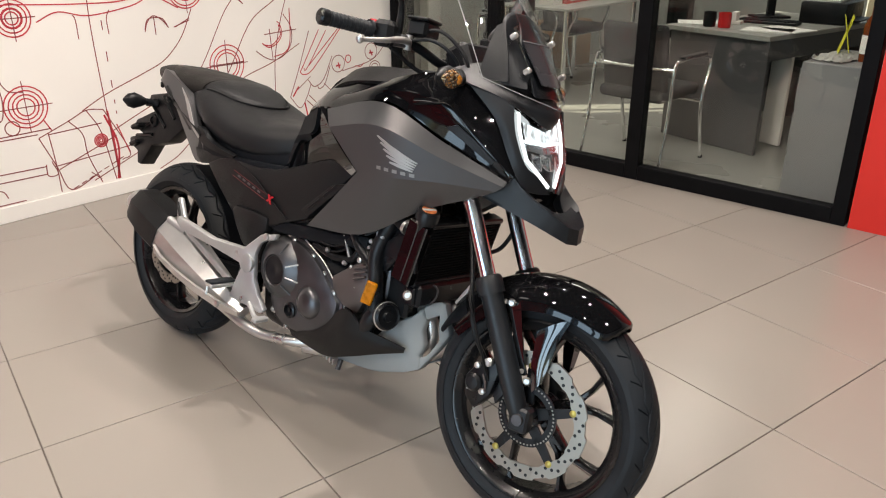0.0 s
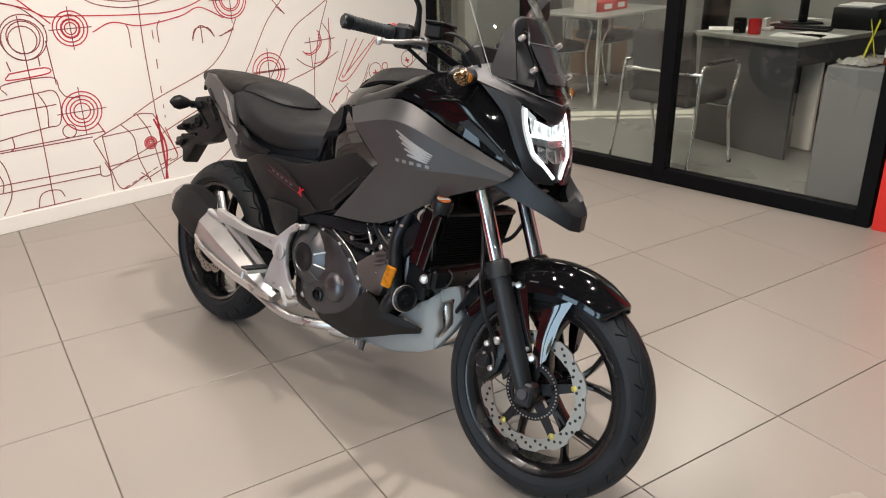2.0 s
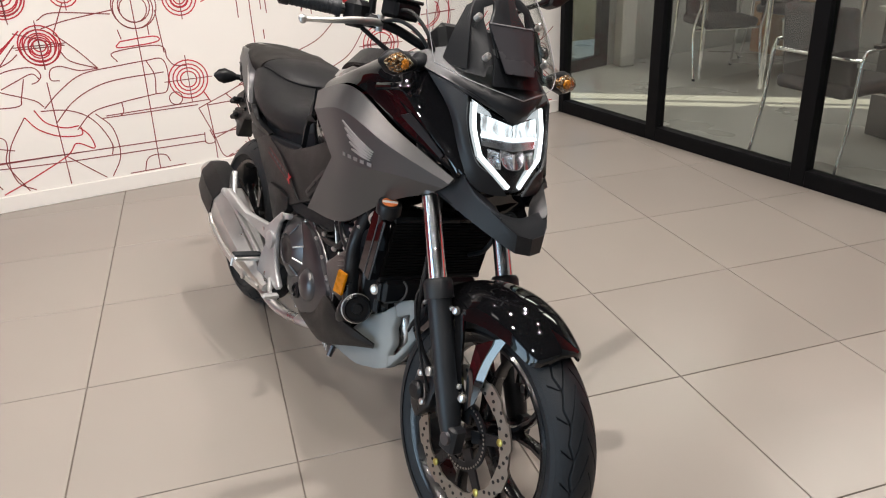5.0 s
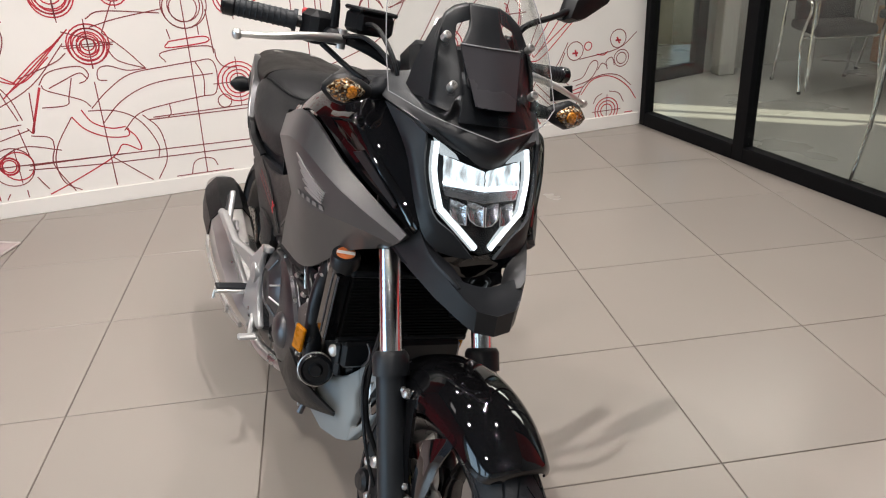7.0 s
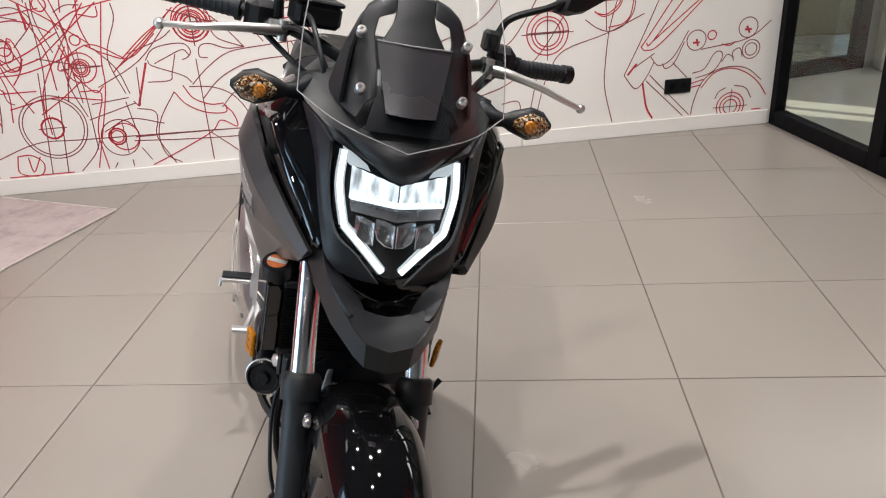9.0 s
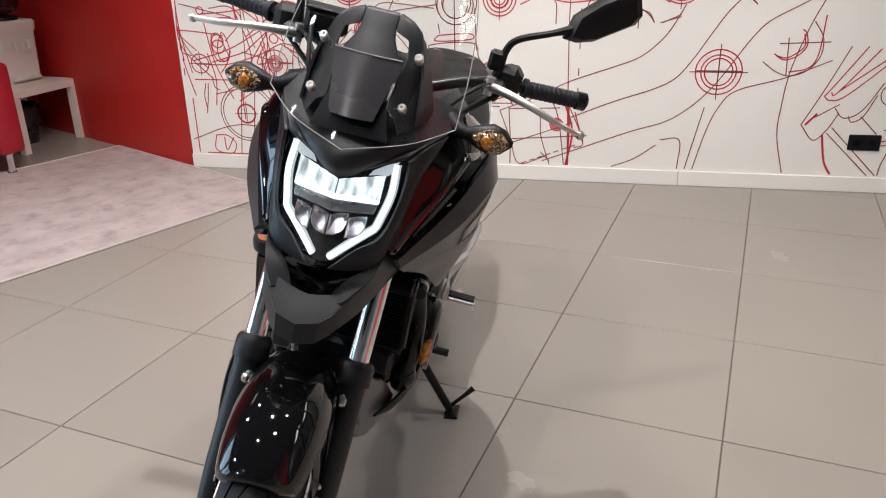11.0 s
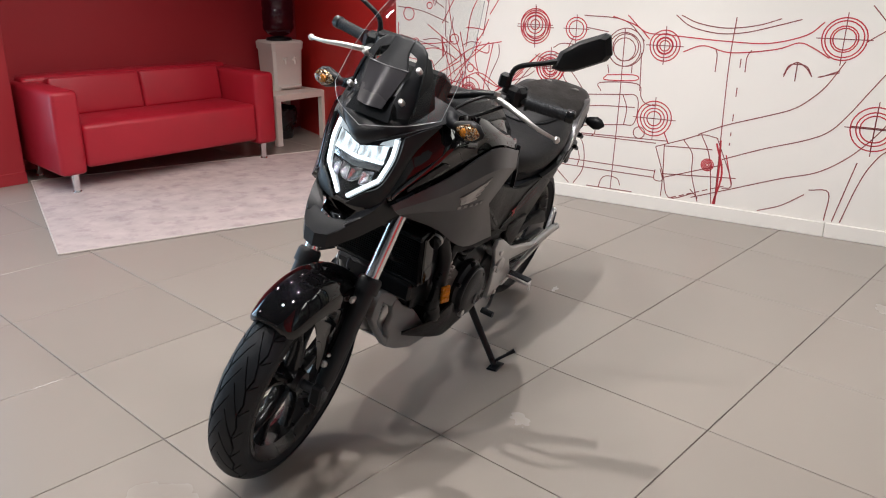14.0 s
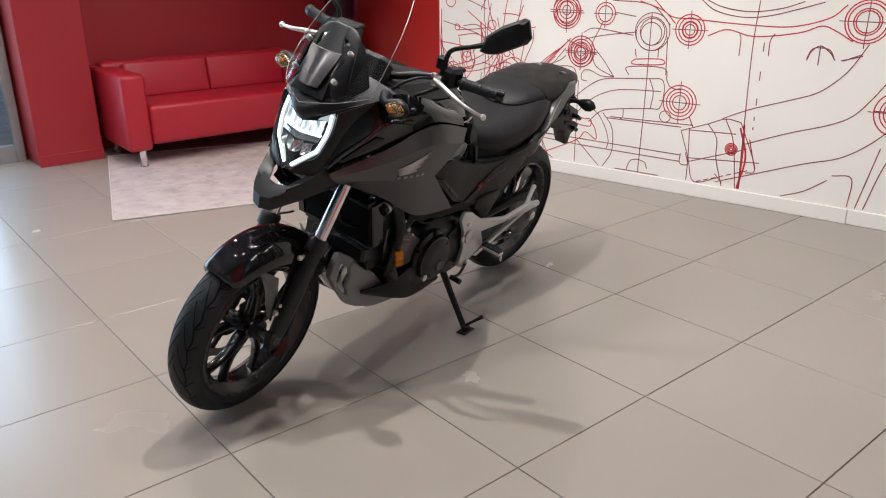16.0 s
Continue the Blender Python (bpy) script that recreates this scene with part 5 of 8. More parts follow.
bp("pillion_front", skin(bmesh.new(), [super_ring(*r, n=36, p=2.5) for r in ((0.287, 0.853, 0.03, 0.016), (0.272, 0.859, 0.068, 0.025), (0.242, 0.869, 0.099, 0.034), (0.19, 0.886, 0.123, 0.043), (0.113, 0.895, 0.143, 0.046))]), seat_mat, pil, "smooth grey front of the pillion seat")
half_seam = [(0.125, 0.140, 0.904), (0.150, 0.132, 0.903), (0.190, 0.122, 0.896), (0.243, 0.099, 0.884), (0.274, 0.067, 0.878), (0.287, 0.030, 0.876)]
seam = spline([(x, -y, z) for x, y, z in half_seam] + [(0.290, 0, 0.875)] + half_seam[::-1], 4)
bp("seat_piping", tubebm([tuple(p) for p in seam], 0.0042, 8, 1), black_plastic_mat, None, "black bead between the two seats")

# side shrouds, upper panels, side covers, tail
for s in SIDES:
    sh = bp("side_shroud", sheet([[(0.796, 0.220, 0.930), (0.99, 0.226, 0.974), (1.15, 0.185, 0.908), (1.307, 0.118, 0.840)], [(0.826, 0.236, 0.892), (1.00, 0.243, 0.922), (1.162, 0.198, 0.876), (1.305, 0.124, 0.833)], [(0.934, 0.224, 0.797), (1.04, 0.220, 0.805), (1.17, 0.178, 0.820), (1.288, 0.128, 0.825)], [(0.83, 0.205, 0.70), (0.98, 0.20, 0.72), (1.13, 0.165, 0.780), (1.262, 0.130, 0.814)], [(0.722, 0.180, 0.606), (0.925, 0.176, 0.632), (1.08, 0.155, 0.728), (1.238, 0.130, 0.805)]], 0.012, 1, 5, s), gun_mat, None, "matte gunmetal side shroud", angle=14)
    bp("shroud_bolt", lathebm([(0.008, 0), (0.008, 0.004), (0.004, 0.006), (0, 0.006)], along((0.905, 0.18 * s, 0.648), (0, s, 0)), 12), steel_mat, sh)
    # emblem: five slanted feathers and bars for the lettering, laid on the panel
    tree = BVHTree.FromPolygons([v.co for v in sh.data.vertices], [q.vertices[:] for q in sh.data.polygons])

    def on_panel(x, z):
        hit = tree.ray_cast(Vector((x, 0.5 * s, z)), Vector((0, -s, 0)))[0]
        return (x, abs(hit.y) + 0.0008 if hit else 0.235, z)

    for k in range(5):
        tip, end = Vector((1.004 + 0.0095 * k, 0.898 - 0.0145 * k)), Vector((1.114 - 0.003 * k, 0.850 - 0.0055 * k))
        mid = (tip + end) / 2 + Vector((-0.004, -0.006 + 0.002 * k))
        bm = bmesh.new()
        rows = []
        for i in range(11):
            t = i / 10
            c = tip * (1 - t) ** 2 + mid * 2 * t * (1 - t) + end * t * t
            d = ((mid - tip) * (1 - t) + (end - mid) * t).normalized()
            n = Vector((-d.y, d.x)) * (0.0006 + 0.0030 * math.sin(math.pi * min(1.0, 0.12 + 0.80 * t)))
            rows.append([bm.verts.new((x, (y + lift) * s, z)) for q, lift in ((c + n, 0.0014), (c - n, 0.0014), (c - n, -0.0016), (c + n, -0.0016)) for x, y, z in (on_panel(q.x, q.y),)])
        for a, b in zip(rows, rows[1:]):
            for i in range(4):
                bm.faces.new((a[i], a[(i + 1) % 4], b[(i + 1) % 4], b[i]))
        bm.faces.new(rows[0])
        bm.faces.new(rows[-1])
        bp("emblem_feather", bm, emblem_mat, sh)
    for k in range(5):
        x0 = 1.004 + 0.0228 * k
        pts = [on_panel(x, z) for x, z in ((x0, 0.825 - 0.0005 * k), (x0 + 0.0125, 0.8247 - 0.0005 * k), (x0 + 0.0125, 0.8165 - 0.0005 * k), (x0, 0.8168 - 0.0005 * k))]
        bp("emblem_bar", slab(pts, (0, 0.0015, 0), 0, s), wordmark_mat, sh)
    up_rows = [[(0.788, 0.214, 0.934), (0.99, 0.226, 0.982), (1.15, 0.184, 0.918), (1.24, 0.147, 0.878), (1.31, 0.112, 0.846)], [(0.79, 0.206, 0.955), (0.99, 0.217, 1.0), (1.160, 0.187, 0.958), (1.250, 0.146, 0.898), (1.314, 0.1115, 0.852)], [(0.81, 0.190, 0.975), (1.0, 0.211, 1.02), (1.168, 0.190, 1.0), (1.258, 0.146, 0.922), (1.320, 0.112, 0.860)], [(0.83, 0.16, 0.99), (1.0, 0.175, 1.048), (1.14, 0.150, 1.066), (1.256, 0.112, 0.992), (1.312, 0.094, 0.885)]]
    upn = bp("upper_panel", sheet(up_rows, 0.008, 3, 5, s), gloss_mat, None, "gloss black upper fairing panel", angle=50)
    up_tree = BVHTree.FromPolygons([v.co for v in upn.data.vertices], [q.vertices[:] for q in upn.data.polygons])

    def on_upper(x, z, lift):
        hit = up_tree.ray_cast(Vector((x, 0.5 * s, z)), Vector((0, -s, 0)))[0]
        return (x, (abs(hit.y) if hit else 0.12) + lift, z)

    ridge = ((1.069, 0.989), (1.127, 0.999), (1.166, 0.999), (1.226, 0.945), (1.280, 0.896), (1.312, 0.858))
    bp("panel_ridge", sheet([[on_upper(x, z + dz, lift) for x, z in ridge] for dz, lift in ((-0.006, 0.000), (0.0, 0.006), (0.008, 0.004), (0.012, 0.0))], 0.004, 2, 5, s), mirror_gloss_mat, upn, "raised gloss ridge")
    bp("vent_inlay", sheet([[on_upper(1.160, 0.946, 0.005), on_upper(1.215, 0.914, 0.005), on_upper(1.270, 0.877, 0.005)], [on_upper(1.190, 0.956, 0.005), on_upper(1.236, 0.924, 0.005), on_upper(1.277, 0.887, 0.005)]], 0.003, 3, 5, s), cowl_mat, upn, "matte dark grey inlay")
    sc = bp("side_cover", slab([(0.216, 0.180, 0.682), (0.275, 0.181, 0.708), (0.339, 0.181, 0.722), (0.461, 0.178, 0.716), (0.542, 0.178, 0.724), (0.665, 0.184, 0.761), (0.779, 0.190, 0.801), (0.888, 0.19, 0.787), (0.70, 0.178, 0.612), (0.60, 0.172, 0.578), (0.55, 0.170, 0.556), (0.455, 0.165, 0.528), (0.372, 0.170, 0.545), (0.348, 0.170, 0.556), (0.277, 0.176, 0.621)], (0, -0.05, 0), 0.008, s), cover_mat, None, "textured black side cover", angle=40)
    bp("cover_lobe", slab([(0.348, 0.172, 0.560), (0.372, 0.181, 0.583), (0.470, 0.183, 0.585), (0.535, 0.180, 0.580), (0.530, 0.176, 0.538), (0.437, 0.170, 0.458), (0.408, 0.168, 0.468), (0.372, 0.170, 0.515)], (0, -0.05, 0), 0.012, s), cover_mat, sc)
    bp("cover_ridge", sheet([[(0.360, 0.1815, 0.716), (0.352, 0.1815, 0.705)], [(0.455, 0.181, 0.686), (0.445, 0.181, 0.674)], [(0.56, 0.180, 0.625), (0.548, 0.180, 0.614)], [(0.62, 0.178, 0.592), (0.60, 0.178, 0.586)]], 0.004, 3, 2, s), cover_mat, sc)
    bp("cover_step", slab([(0.690, 0.193, 0.640), (0.721, 0.194, 0.666), (0.801, 0.197, 0.730), (0.835, 0.198, 0.742), (0.872, 0.198, 0.752), (0.722, 0.194, 0.626)], (0, -0.03, 0), 0.005, s), cover_mat, sc)
    for k in range(2):
        bp("cover_slot", boxbm((0, 0, 0), (0.062, 0.004, 0.009), 0.002, Matrix.Translation((0.745 + 0.058 * k, 0.1965 * s, 0.667 + 0.049 * k)) @ Matrix.Rotation(radians(-40), 4, "Y")), engine_dark_mat, sc)
    bp("seat_rail_cover", slab([(0.40, 0.16, 0.60), (0.62, 0.165, 0.585), (0.80, 0.165, 0.60), (0.93, 0.16, 0.62), (0.93, 0.16, 0.585), (0.74, 0.165, 0.555), (0.56, 0.165, 0.54)], (0, -0.04, 0), 0.008, s), matte_mat)
    def on_cover(u, v):
        """A spot on the side cover: u along the slanted model name, v across it."""
        return (0.358 + 0.164 * u + 0.012 * v, 0.1812 - 0.0015 * u, 0.682 - 0.042 * u + 0.030 * v)

    for v in (0.20, -0.34):
        bp("stripe_decal", slab([on_cover(0.0, v), on_cover(0.98, v), on_cover(0.98, v - 0.04), on_cover(0.0, v - 0.04)], (0, 0.0014, 0), 0, s), faded_decal_mat, sc, "thin red model stripe")
    for d in (1, -1):
        bp("cross_decal", slab([on_cover(1.02, 0.35 * d), on_cover(1.07, 0.35 * d), on_cover(1.18, -0.40 * d), on_cover(1.13, -0.40 * d)], (0, 0.0016 + 0.0004 * d, 0), 0, s), red_decal_mat, sc)
    for k in range(5):
        u = 0.14 + 0.15 * k
        bp("decal_bar", slab([on_cover(u, 0.04), on_cover(u + 0.08, 0.04), on_cover(u + 0.08, -0.15), on_cover(u, -0.15)], (0, 0.0012, 0), 0, s), badge_mat, sc)
    gr = bp("grab_rail", sheet([[(-0.175, 0.075, 0.938), (-0.178, 0.078, 0.905)], [(-0.150, 0.126, 0.938), (-0.168, 0.128, 0.900)], [(-0.090, 0.146, 0.936), (-0.100, 0.150, 0.884)], [(0.030, 0.163, 0.899), (0.0, 0.168, 0.842)], [(0.085, 0.176, 0.868), (0.070, 0.180, 0.806)], [(0.140, 0.187, 0.798), (0.120, 0.187, 0.776)], [(0.182, 0.190, 0.762), (0.172, 0.190, 0.750)]], 0.024, 4, 2, s), gun_mat, None, "grey grab rail beside the pillion seat", angle=40)
    # silver strip stands for the reflection on the rail's curve
    bp("rail_highlight", sheet([[(0.020, 0.1645, 0.893), (0.036, 0.1650, 0.872)], [(0.085, 0.1785, 0.858), (0.088, 0.181, 0.826)], [(0.140, 0.1895, 0.792), (0.132, 0.1895, 0.780)], [(0.180, 0.1925, 0.760), (0.175, 0.1925, 0.752)]], 0.003, 3, 2, s), emblem_mat, gr, "highlight on the rail laid on as a silver strip")
    bp("tail_panel", sheet([[(-0.10, 0.118, 0.842), (-0.062, 0.120, 0.800)], [(0.010, 0.146, 0.812), (0.035, 0.138, 0.724)], [(0.100, 0.162, 0.772), (0.104, 0.150, 0.672)], [(0.178, 0.176, 0.742), (0.166, 0.160, 0.674)]], 0.012, 3, 3, s), gun_mat, None, "grey tail side panel", angle=18)
    bp("tail_vent", slab([(-0.150, 0.136, 0.898), (-0.060, 0.152, 0.868), (0.0, 0.162, 0.836), (0.110, 0.182, 0.776), (0.096, 0.176, 0.766), (0.012, 0.158, 0.806), (-0.10, 0.134, 0.842)], (0, -0.04, 0), 0.003, s), black_plastic_mat, None, "black slotted strip under the rail")
    bp("tail_corner", slab([(0.125, 0.168, 0.718), (0.205, 0.174, 0.716), (0.318, 0.178, 0.714), (0.276, 0.176, 0.690), (0.164, 0.168, 0.672), (0.135, 0.166, 0.690)], (0, -0.02, 0), 0.004, s), cover_mat)
    bp("tail_trim", sheet([[(0.164, 0.190, 0.790), (0.160, 0.190, 0.762)], [(0.200, 0.196, 0.786), (0.205, 0.192, 0.738)], [(0.240, 0.197, 0.757), (0.262, 0.192, 0.728)], [(0.300, 0.193, 0.740), (0.315, 0.188, 0.722)], [(0.358, 0.188, 0.729), (0.350, 0.186, 0.721)]], 0.016, 4, 3, s), black_plastic_mat, None, "black trim under the seat")
    for q, r in (((-0.172, 0.112, 0.896), (-0.150, 0.132, 0.878)), ((-0.085, 0.150, 0.884), (-0.022, 0.160, 0.846)), ((-0.100, 0.140, 0.846), (-0.066, 0.147, 0.832))):
        q, r = Vector((q[0], q[1] * s, q[2])), Vector((r[0], r[1] * s, r[2]))
        bp("tail_slot", tubebm([q, (q + r) / 2, r], [0.006, 0.010, 0.006], 8, 2), black_plastic_mat, gr, "black slot")
    bp("tail_seam", tubebm([(-0.017, 0.160 * s, 0.841), (0.07, 0.177 * s, 0.809), (0.15, 0.189 * s, 0.782), (0.185, 0.192 * s, 0.764)], 0.0045, 6, 4), black_plastic_mat, gr)
    # indicators
    for x, y, z, name in ((1.185, 0.268, 1.058, "front"), (-0.335, 0.175, 0.806, "rear")):
        dx = 1 if name == "front" else -1
        stem0 = (1.14, 0.15 * s, 1.062) if dx > 0 else (-0.30, 0.05 * s, 0.80)
        ind = bp("indicator", skin(bmesh.new(), [[Vector((x - 0.012 * dx + dx * hx * math.cos(a), (y - d) * s, z + hz * math.sin(a))) for a in (2 * math.pi * q / 16 for q in range(16))] for d, hx, hz in ((0.088, 0.010, 0.010), (0.07, 0.017, 0.019), (0.04, 0.022, 0.029), (0.018, 0.018, 0.023), (0.0, 0.004, 0.005))]), black_plastic_mat, None, "indicator with a faceted amber lens")
        bp("lens", skin(bmesh.new(), [[Vector((x + 0.002 * dx + dx * hx * math.cos(a), (y - d) * s, z + hz * math.sin(a))) for a in (2 * math.pi * q / 16 for q in range(16))] for d, hx, hz in ((0.072, 0.006, 0.005), (0.062, 0.014, 0.013), (0.04, 0.020, 0.0225), (0.020, 0.016, 0.017), (0.007, 0.004, 0.003))]), sparkle_lens_mat, ind, "lens with amber facets and pale sparkle painted on")
        bp("bulb", lathebm([(0.0, -0.006), (0.008, -0.004), (0.012, 0.002), (0.010, 0.007), (0.0, 0.0105)], along((x + 0.0135 * dx, (y - 0.045) * s, z), (dx, 0, 0)), 14), amber_core_mat, ind, "amber reflector")
        bp("stem", tubebm([stem0, ((stem0[0] + x) / 2, (abs(stem0[1]) * 0.5 + 0.5 * (y - 0.085)) * s, z), (x - 0.012 * dx, (y - 0.08) * s, z)], [0.022 if dx > 0 else 0.011, 0.015 if dx > 0 else 0.01, 0.011], 12, 3), matte_mat, ind)

# gloss flank between seat and shroud, with two black ribs over it
for s in SIDES:
    fl = bp("tank_flank", sheet([[(0.580, 0.122, 0.735), (0.615, 0.150, 0.84), (0.67, 0.158, 0.925)], [(0.68, 0.158, 0.765), (0.71, 0.182, 0.84), (0.75, 0.192, 0.935)], [(0.89, 0.172, 0.785), (0.88, 0.200, 0.85), (0.86, 0.208, 0.950)]], 0.008, 4, 4, s), gloss_mat, None, "gloss black tank flank")
    bp("flank_rib", sheet([[(0.660, 0.172, 0.890), (0.745, 0.204, 0.930)], [(0.648, 0.175, 0.850), (0.735, 0.202, 0.868)], [(0.628, 0.174, 0.815), (0.678, 0.186, 0.842)], [(0.612, 0.170, 0.778), (0.646, 0.178, 0.812)], [(0.592, 0.164, 0.742), (0.618, 0.170, 0.765)], [(0.56, 0.160, 0.722), (0.60, 0.164, 0.735)]], 0.012, 3, 2, s), matte_mat, fl, "matte black knee rib", angle=40)
    bp("flank_edge", sheet([[(0.752, 0.206, 0.935), (0.790, 0.222, 0.918)], [(0.766, 0.203, 0.862), (0.830, 0.218, 0.868)], [(0.816, 0.198, 0.812), (0.884, 0.212, 0.820)], [(0.884, 0.192, 0.780), (0.918, 0.212, 0.798)]], 0.010, 3, 2, s), gloss_mat, fl, "gloss black edge behind the shroud", angle=40)

# black filler under the seat's rear corner
for s in SIDES:
    bp("seat_base_edge", slab([(0.150, 0.172, 0.775), (0.200, 0.180, 0.765), (0.265, 0.182, 0.735), (0.36, 0.180, 0.726), (0.56, 0.168, 0.735), (0.56, 0.166, 0.70), (0.36, 0.172, 0.69), (0.20, 0.168, 0.69), (0.13, 0.164, 0.70)], (0, -0.05, 0), 0.004, s), matte_mat, None, "black seat base edge")

# tail end and number plate carrier
bp("tail_light", slab([(-0.17, -0.075, 0.955), (-0.17, 0.075, 0.955), (-0.165, 0.06, 0.905), (-0.165, -0.06, 0.905)], (0.05, 0, 0), 0.008), gloss_mat)
bp("tail_base", skin(bmesh.new(), [super_ring(*r, p=3, n=16) for r in ((0.58, 0.74, 0.12, 0.07), (0.50, 0.735, 0.152, 0.09), (0.30, 0.74, 0.168, 0.085), (0.20, 0.775, 0.155, 0.06), (0.08, 0.83, 0.13, 0.05), (-0.10, 0.88, 0.10, 0.045), (-0.15, 0.91, 0.085, 0.03))]), matte_mat)
carrier = [(-0.10, 0.86), (-0.30, 0.85), (-0.43, 0.825), (-0.44, 0.795), (-0.395, 0.77), (-0.52, 0.718), (-0.525, 0.69), (-0.465, 0.672), (-0.56, 0.645), (-0.555, 0.62), (-0.50, 0.602), (-0.495, 0.556), (-0.47, 0.553), (-0.40, 0.64), (-0.29, 0.668), (-0.22, 0.72), (-0.08, 0.83)]
pc = bp("plate_carrier", slab([(x + 0.035, -0.03, z) for x, z in carrier], (0, 0.06, 0), 0.006), black_plastic_mat, None, "black plastic number plate carrier")
for x, z, w in ((-0.36, 0.80, 0.12), (-0.44, 0.70, 0.13), (-0.47, 0.632, 0.10)):
    bp("carrier_wing", boxbm((x, 0, z), (0.05, w, 0.018), 0.005, Matrix.Translation((x, 0, z)) @ Matrix.Rotation(radians(-25), 4, "Y") @ Matrix.Translation((-x, 0, -z))), black_plastic_mat, pc)

for s in SIDES:
    for q, r in (((-0.37, 0.79), (-0.28, 0.72)), ((-0.30, 0.83), (-0.22, 0.76)), ((-0.47, 0.66), (-0.36, 0.68)), ((-0.33, 0.755), (-0.41, 0.705))):
        bp("carrier_rib", tubebm([(q[0], 0.031 * s, q[1]), (r[0], 0.031 * s, r[1])], 0.007, 6, 2), black_plastic_mat, pc)
    bp("carrier_boss", lathebm([(0.026, 0.026), (0.024, 0.038), (0.014, 0.040), (0.012, 0.034), (0, 0.034)], Matrix.Translation((-0.355, 0, 0.735)) @ (YAX if s > 0 else YAX @ Matrix.Rotation(math.pi, 4, "X")), 16), black_plastic_mat, pc)

# nose, headlight and beak
def nose_row(*half):
    """A row across the nose from its left half, outermost spot first."""
    return [*half, *[(x, -y, z) for x, y, z in reversed(half[:-1])]]


nc = bp("nose_cowl", sheet([nose_row((1.115, 0.168, 1.072), (1.15, 0.09, 1.10), (1.17, 0, 1.108)), nose_row((1.185, 0.150, 1.048), (1.262, 0.09, 1.040), (1.322, 0, 1.016)), nose_row((1.284, 0.106, 1.019), (1.303, 0.05, 0.994), (1.318, 0, 0.976))], 0.006, 4, 4), cowl_mat, None, "matte dark grey nose cowl", angle=50)
for s in SIDES:
    bp("cowl_cheek", sheet([[(1.185, 0.150, 1.048), (1.240, 0.126, 1.034), (1.285, 0.106, 1.017)], [(1.252, 0.125, 0.985), (1.280, 0.118, 0.970), (1.299, 0.105, 0.955)], [(1.294, 0.111, 0.905), (1.314, 0.103, 0.898), (1.328, 0.090, 0.892)], [(1.322, 0.099, 0.852), (1.338, 0.080, 0.858), (1.347, 0.055, 0.862)], [(1.338, 0.080, 0.828), (1.350, 0.050, 0.824), (1.364, 0.018, 0.825)]], 0.006, 4, 3, s), cowl_mat, nc, "matte cheek beside the headlight", angle=50)
bp("lamp_bucket", sheet([nose_row((1.262, 0.104, 1.010), (1.268, 0.05, 0.985), (1.276, 0, 0.968)), nose_row((1.268, 0.104, 0.955), (1.275, 0.05, 0.94), (1.282, 0, 0.93)), nose_row((1.292, 0.092, 0.892), (1.298, 0.045, 0.885), (1.304, 0, 0.88)), nose_row((1.338, 0.018, 0.826), (1.339, 0.009, 0.826), (1.34, 0, 0.826))], 0.006, 3, 3), black_plastic_mat, nc)


def hx(y, z):
    return 1.366 - (z - 0.832) * 0.36 - abs(y) * 0.16


def on_lamp(y, z, d=0.0):
    return Vector((hx(y, z) + d, y, z))


hl = bp("headlight", sheet([[on_lamp(y, z, -0.034) for y, z in ((0.10, 1.015), (0.05, 0.99), (0, 0.972), (-0.05, 0.99), (-0.10, 1.015))], [on_lamp(y, z, -0.03) for y, z in ((0.098, 0.95), (0.05, 0.935), (0, 0.93), (-0.05, 0.935), (-0.098, 0.95))], [on_lamp(y, z, -0.026) for y, z in ((0.085, 0.895), (0.045, 0.885), (0, 0.88), (-0.045, 0.885), (-0.085, 0.895))], [on_lamp(y, z, -0.016) for y, z in ((0.016, 0.83), (0.008, 0.828), (0, 0.827), (-0.008, 0.828), (-0.016, 0.83))]], 0.01, 4, 4), black_plastic_mat, None, "lit LED headlight with white light strips")


def light_bar(pts, w, d, s):
    """A flat bar of even width laid behind the lens."""
    line = spline([on_lamp(y * s, z, d) for y, z in pts], 5)
    n = Vector((1, 0, 0.36)).normalized()
    rings = []
    for i, p in enumerate(line):
        t = (line[min(i + 1, len(line) - 1)] - line[max(i - 1, 0)]).normalized()
        b = t.cross(n).normalized()
        rings.append([p + b * w * u + n * 0.003 * v for u, v in ((-1, -1), (1, -1), (0.8, 1), (-0.8, 1))])
    return skin(bmesh.new(), rings)


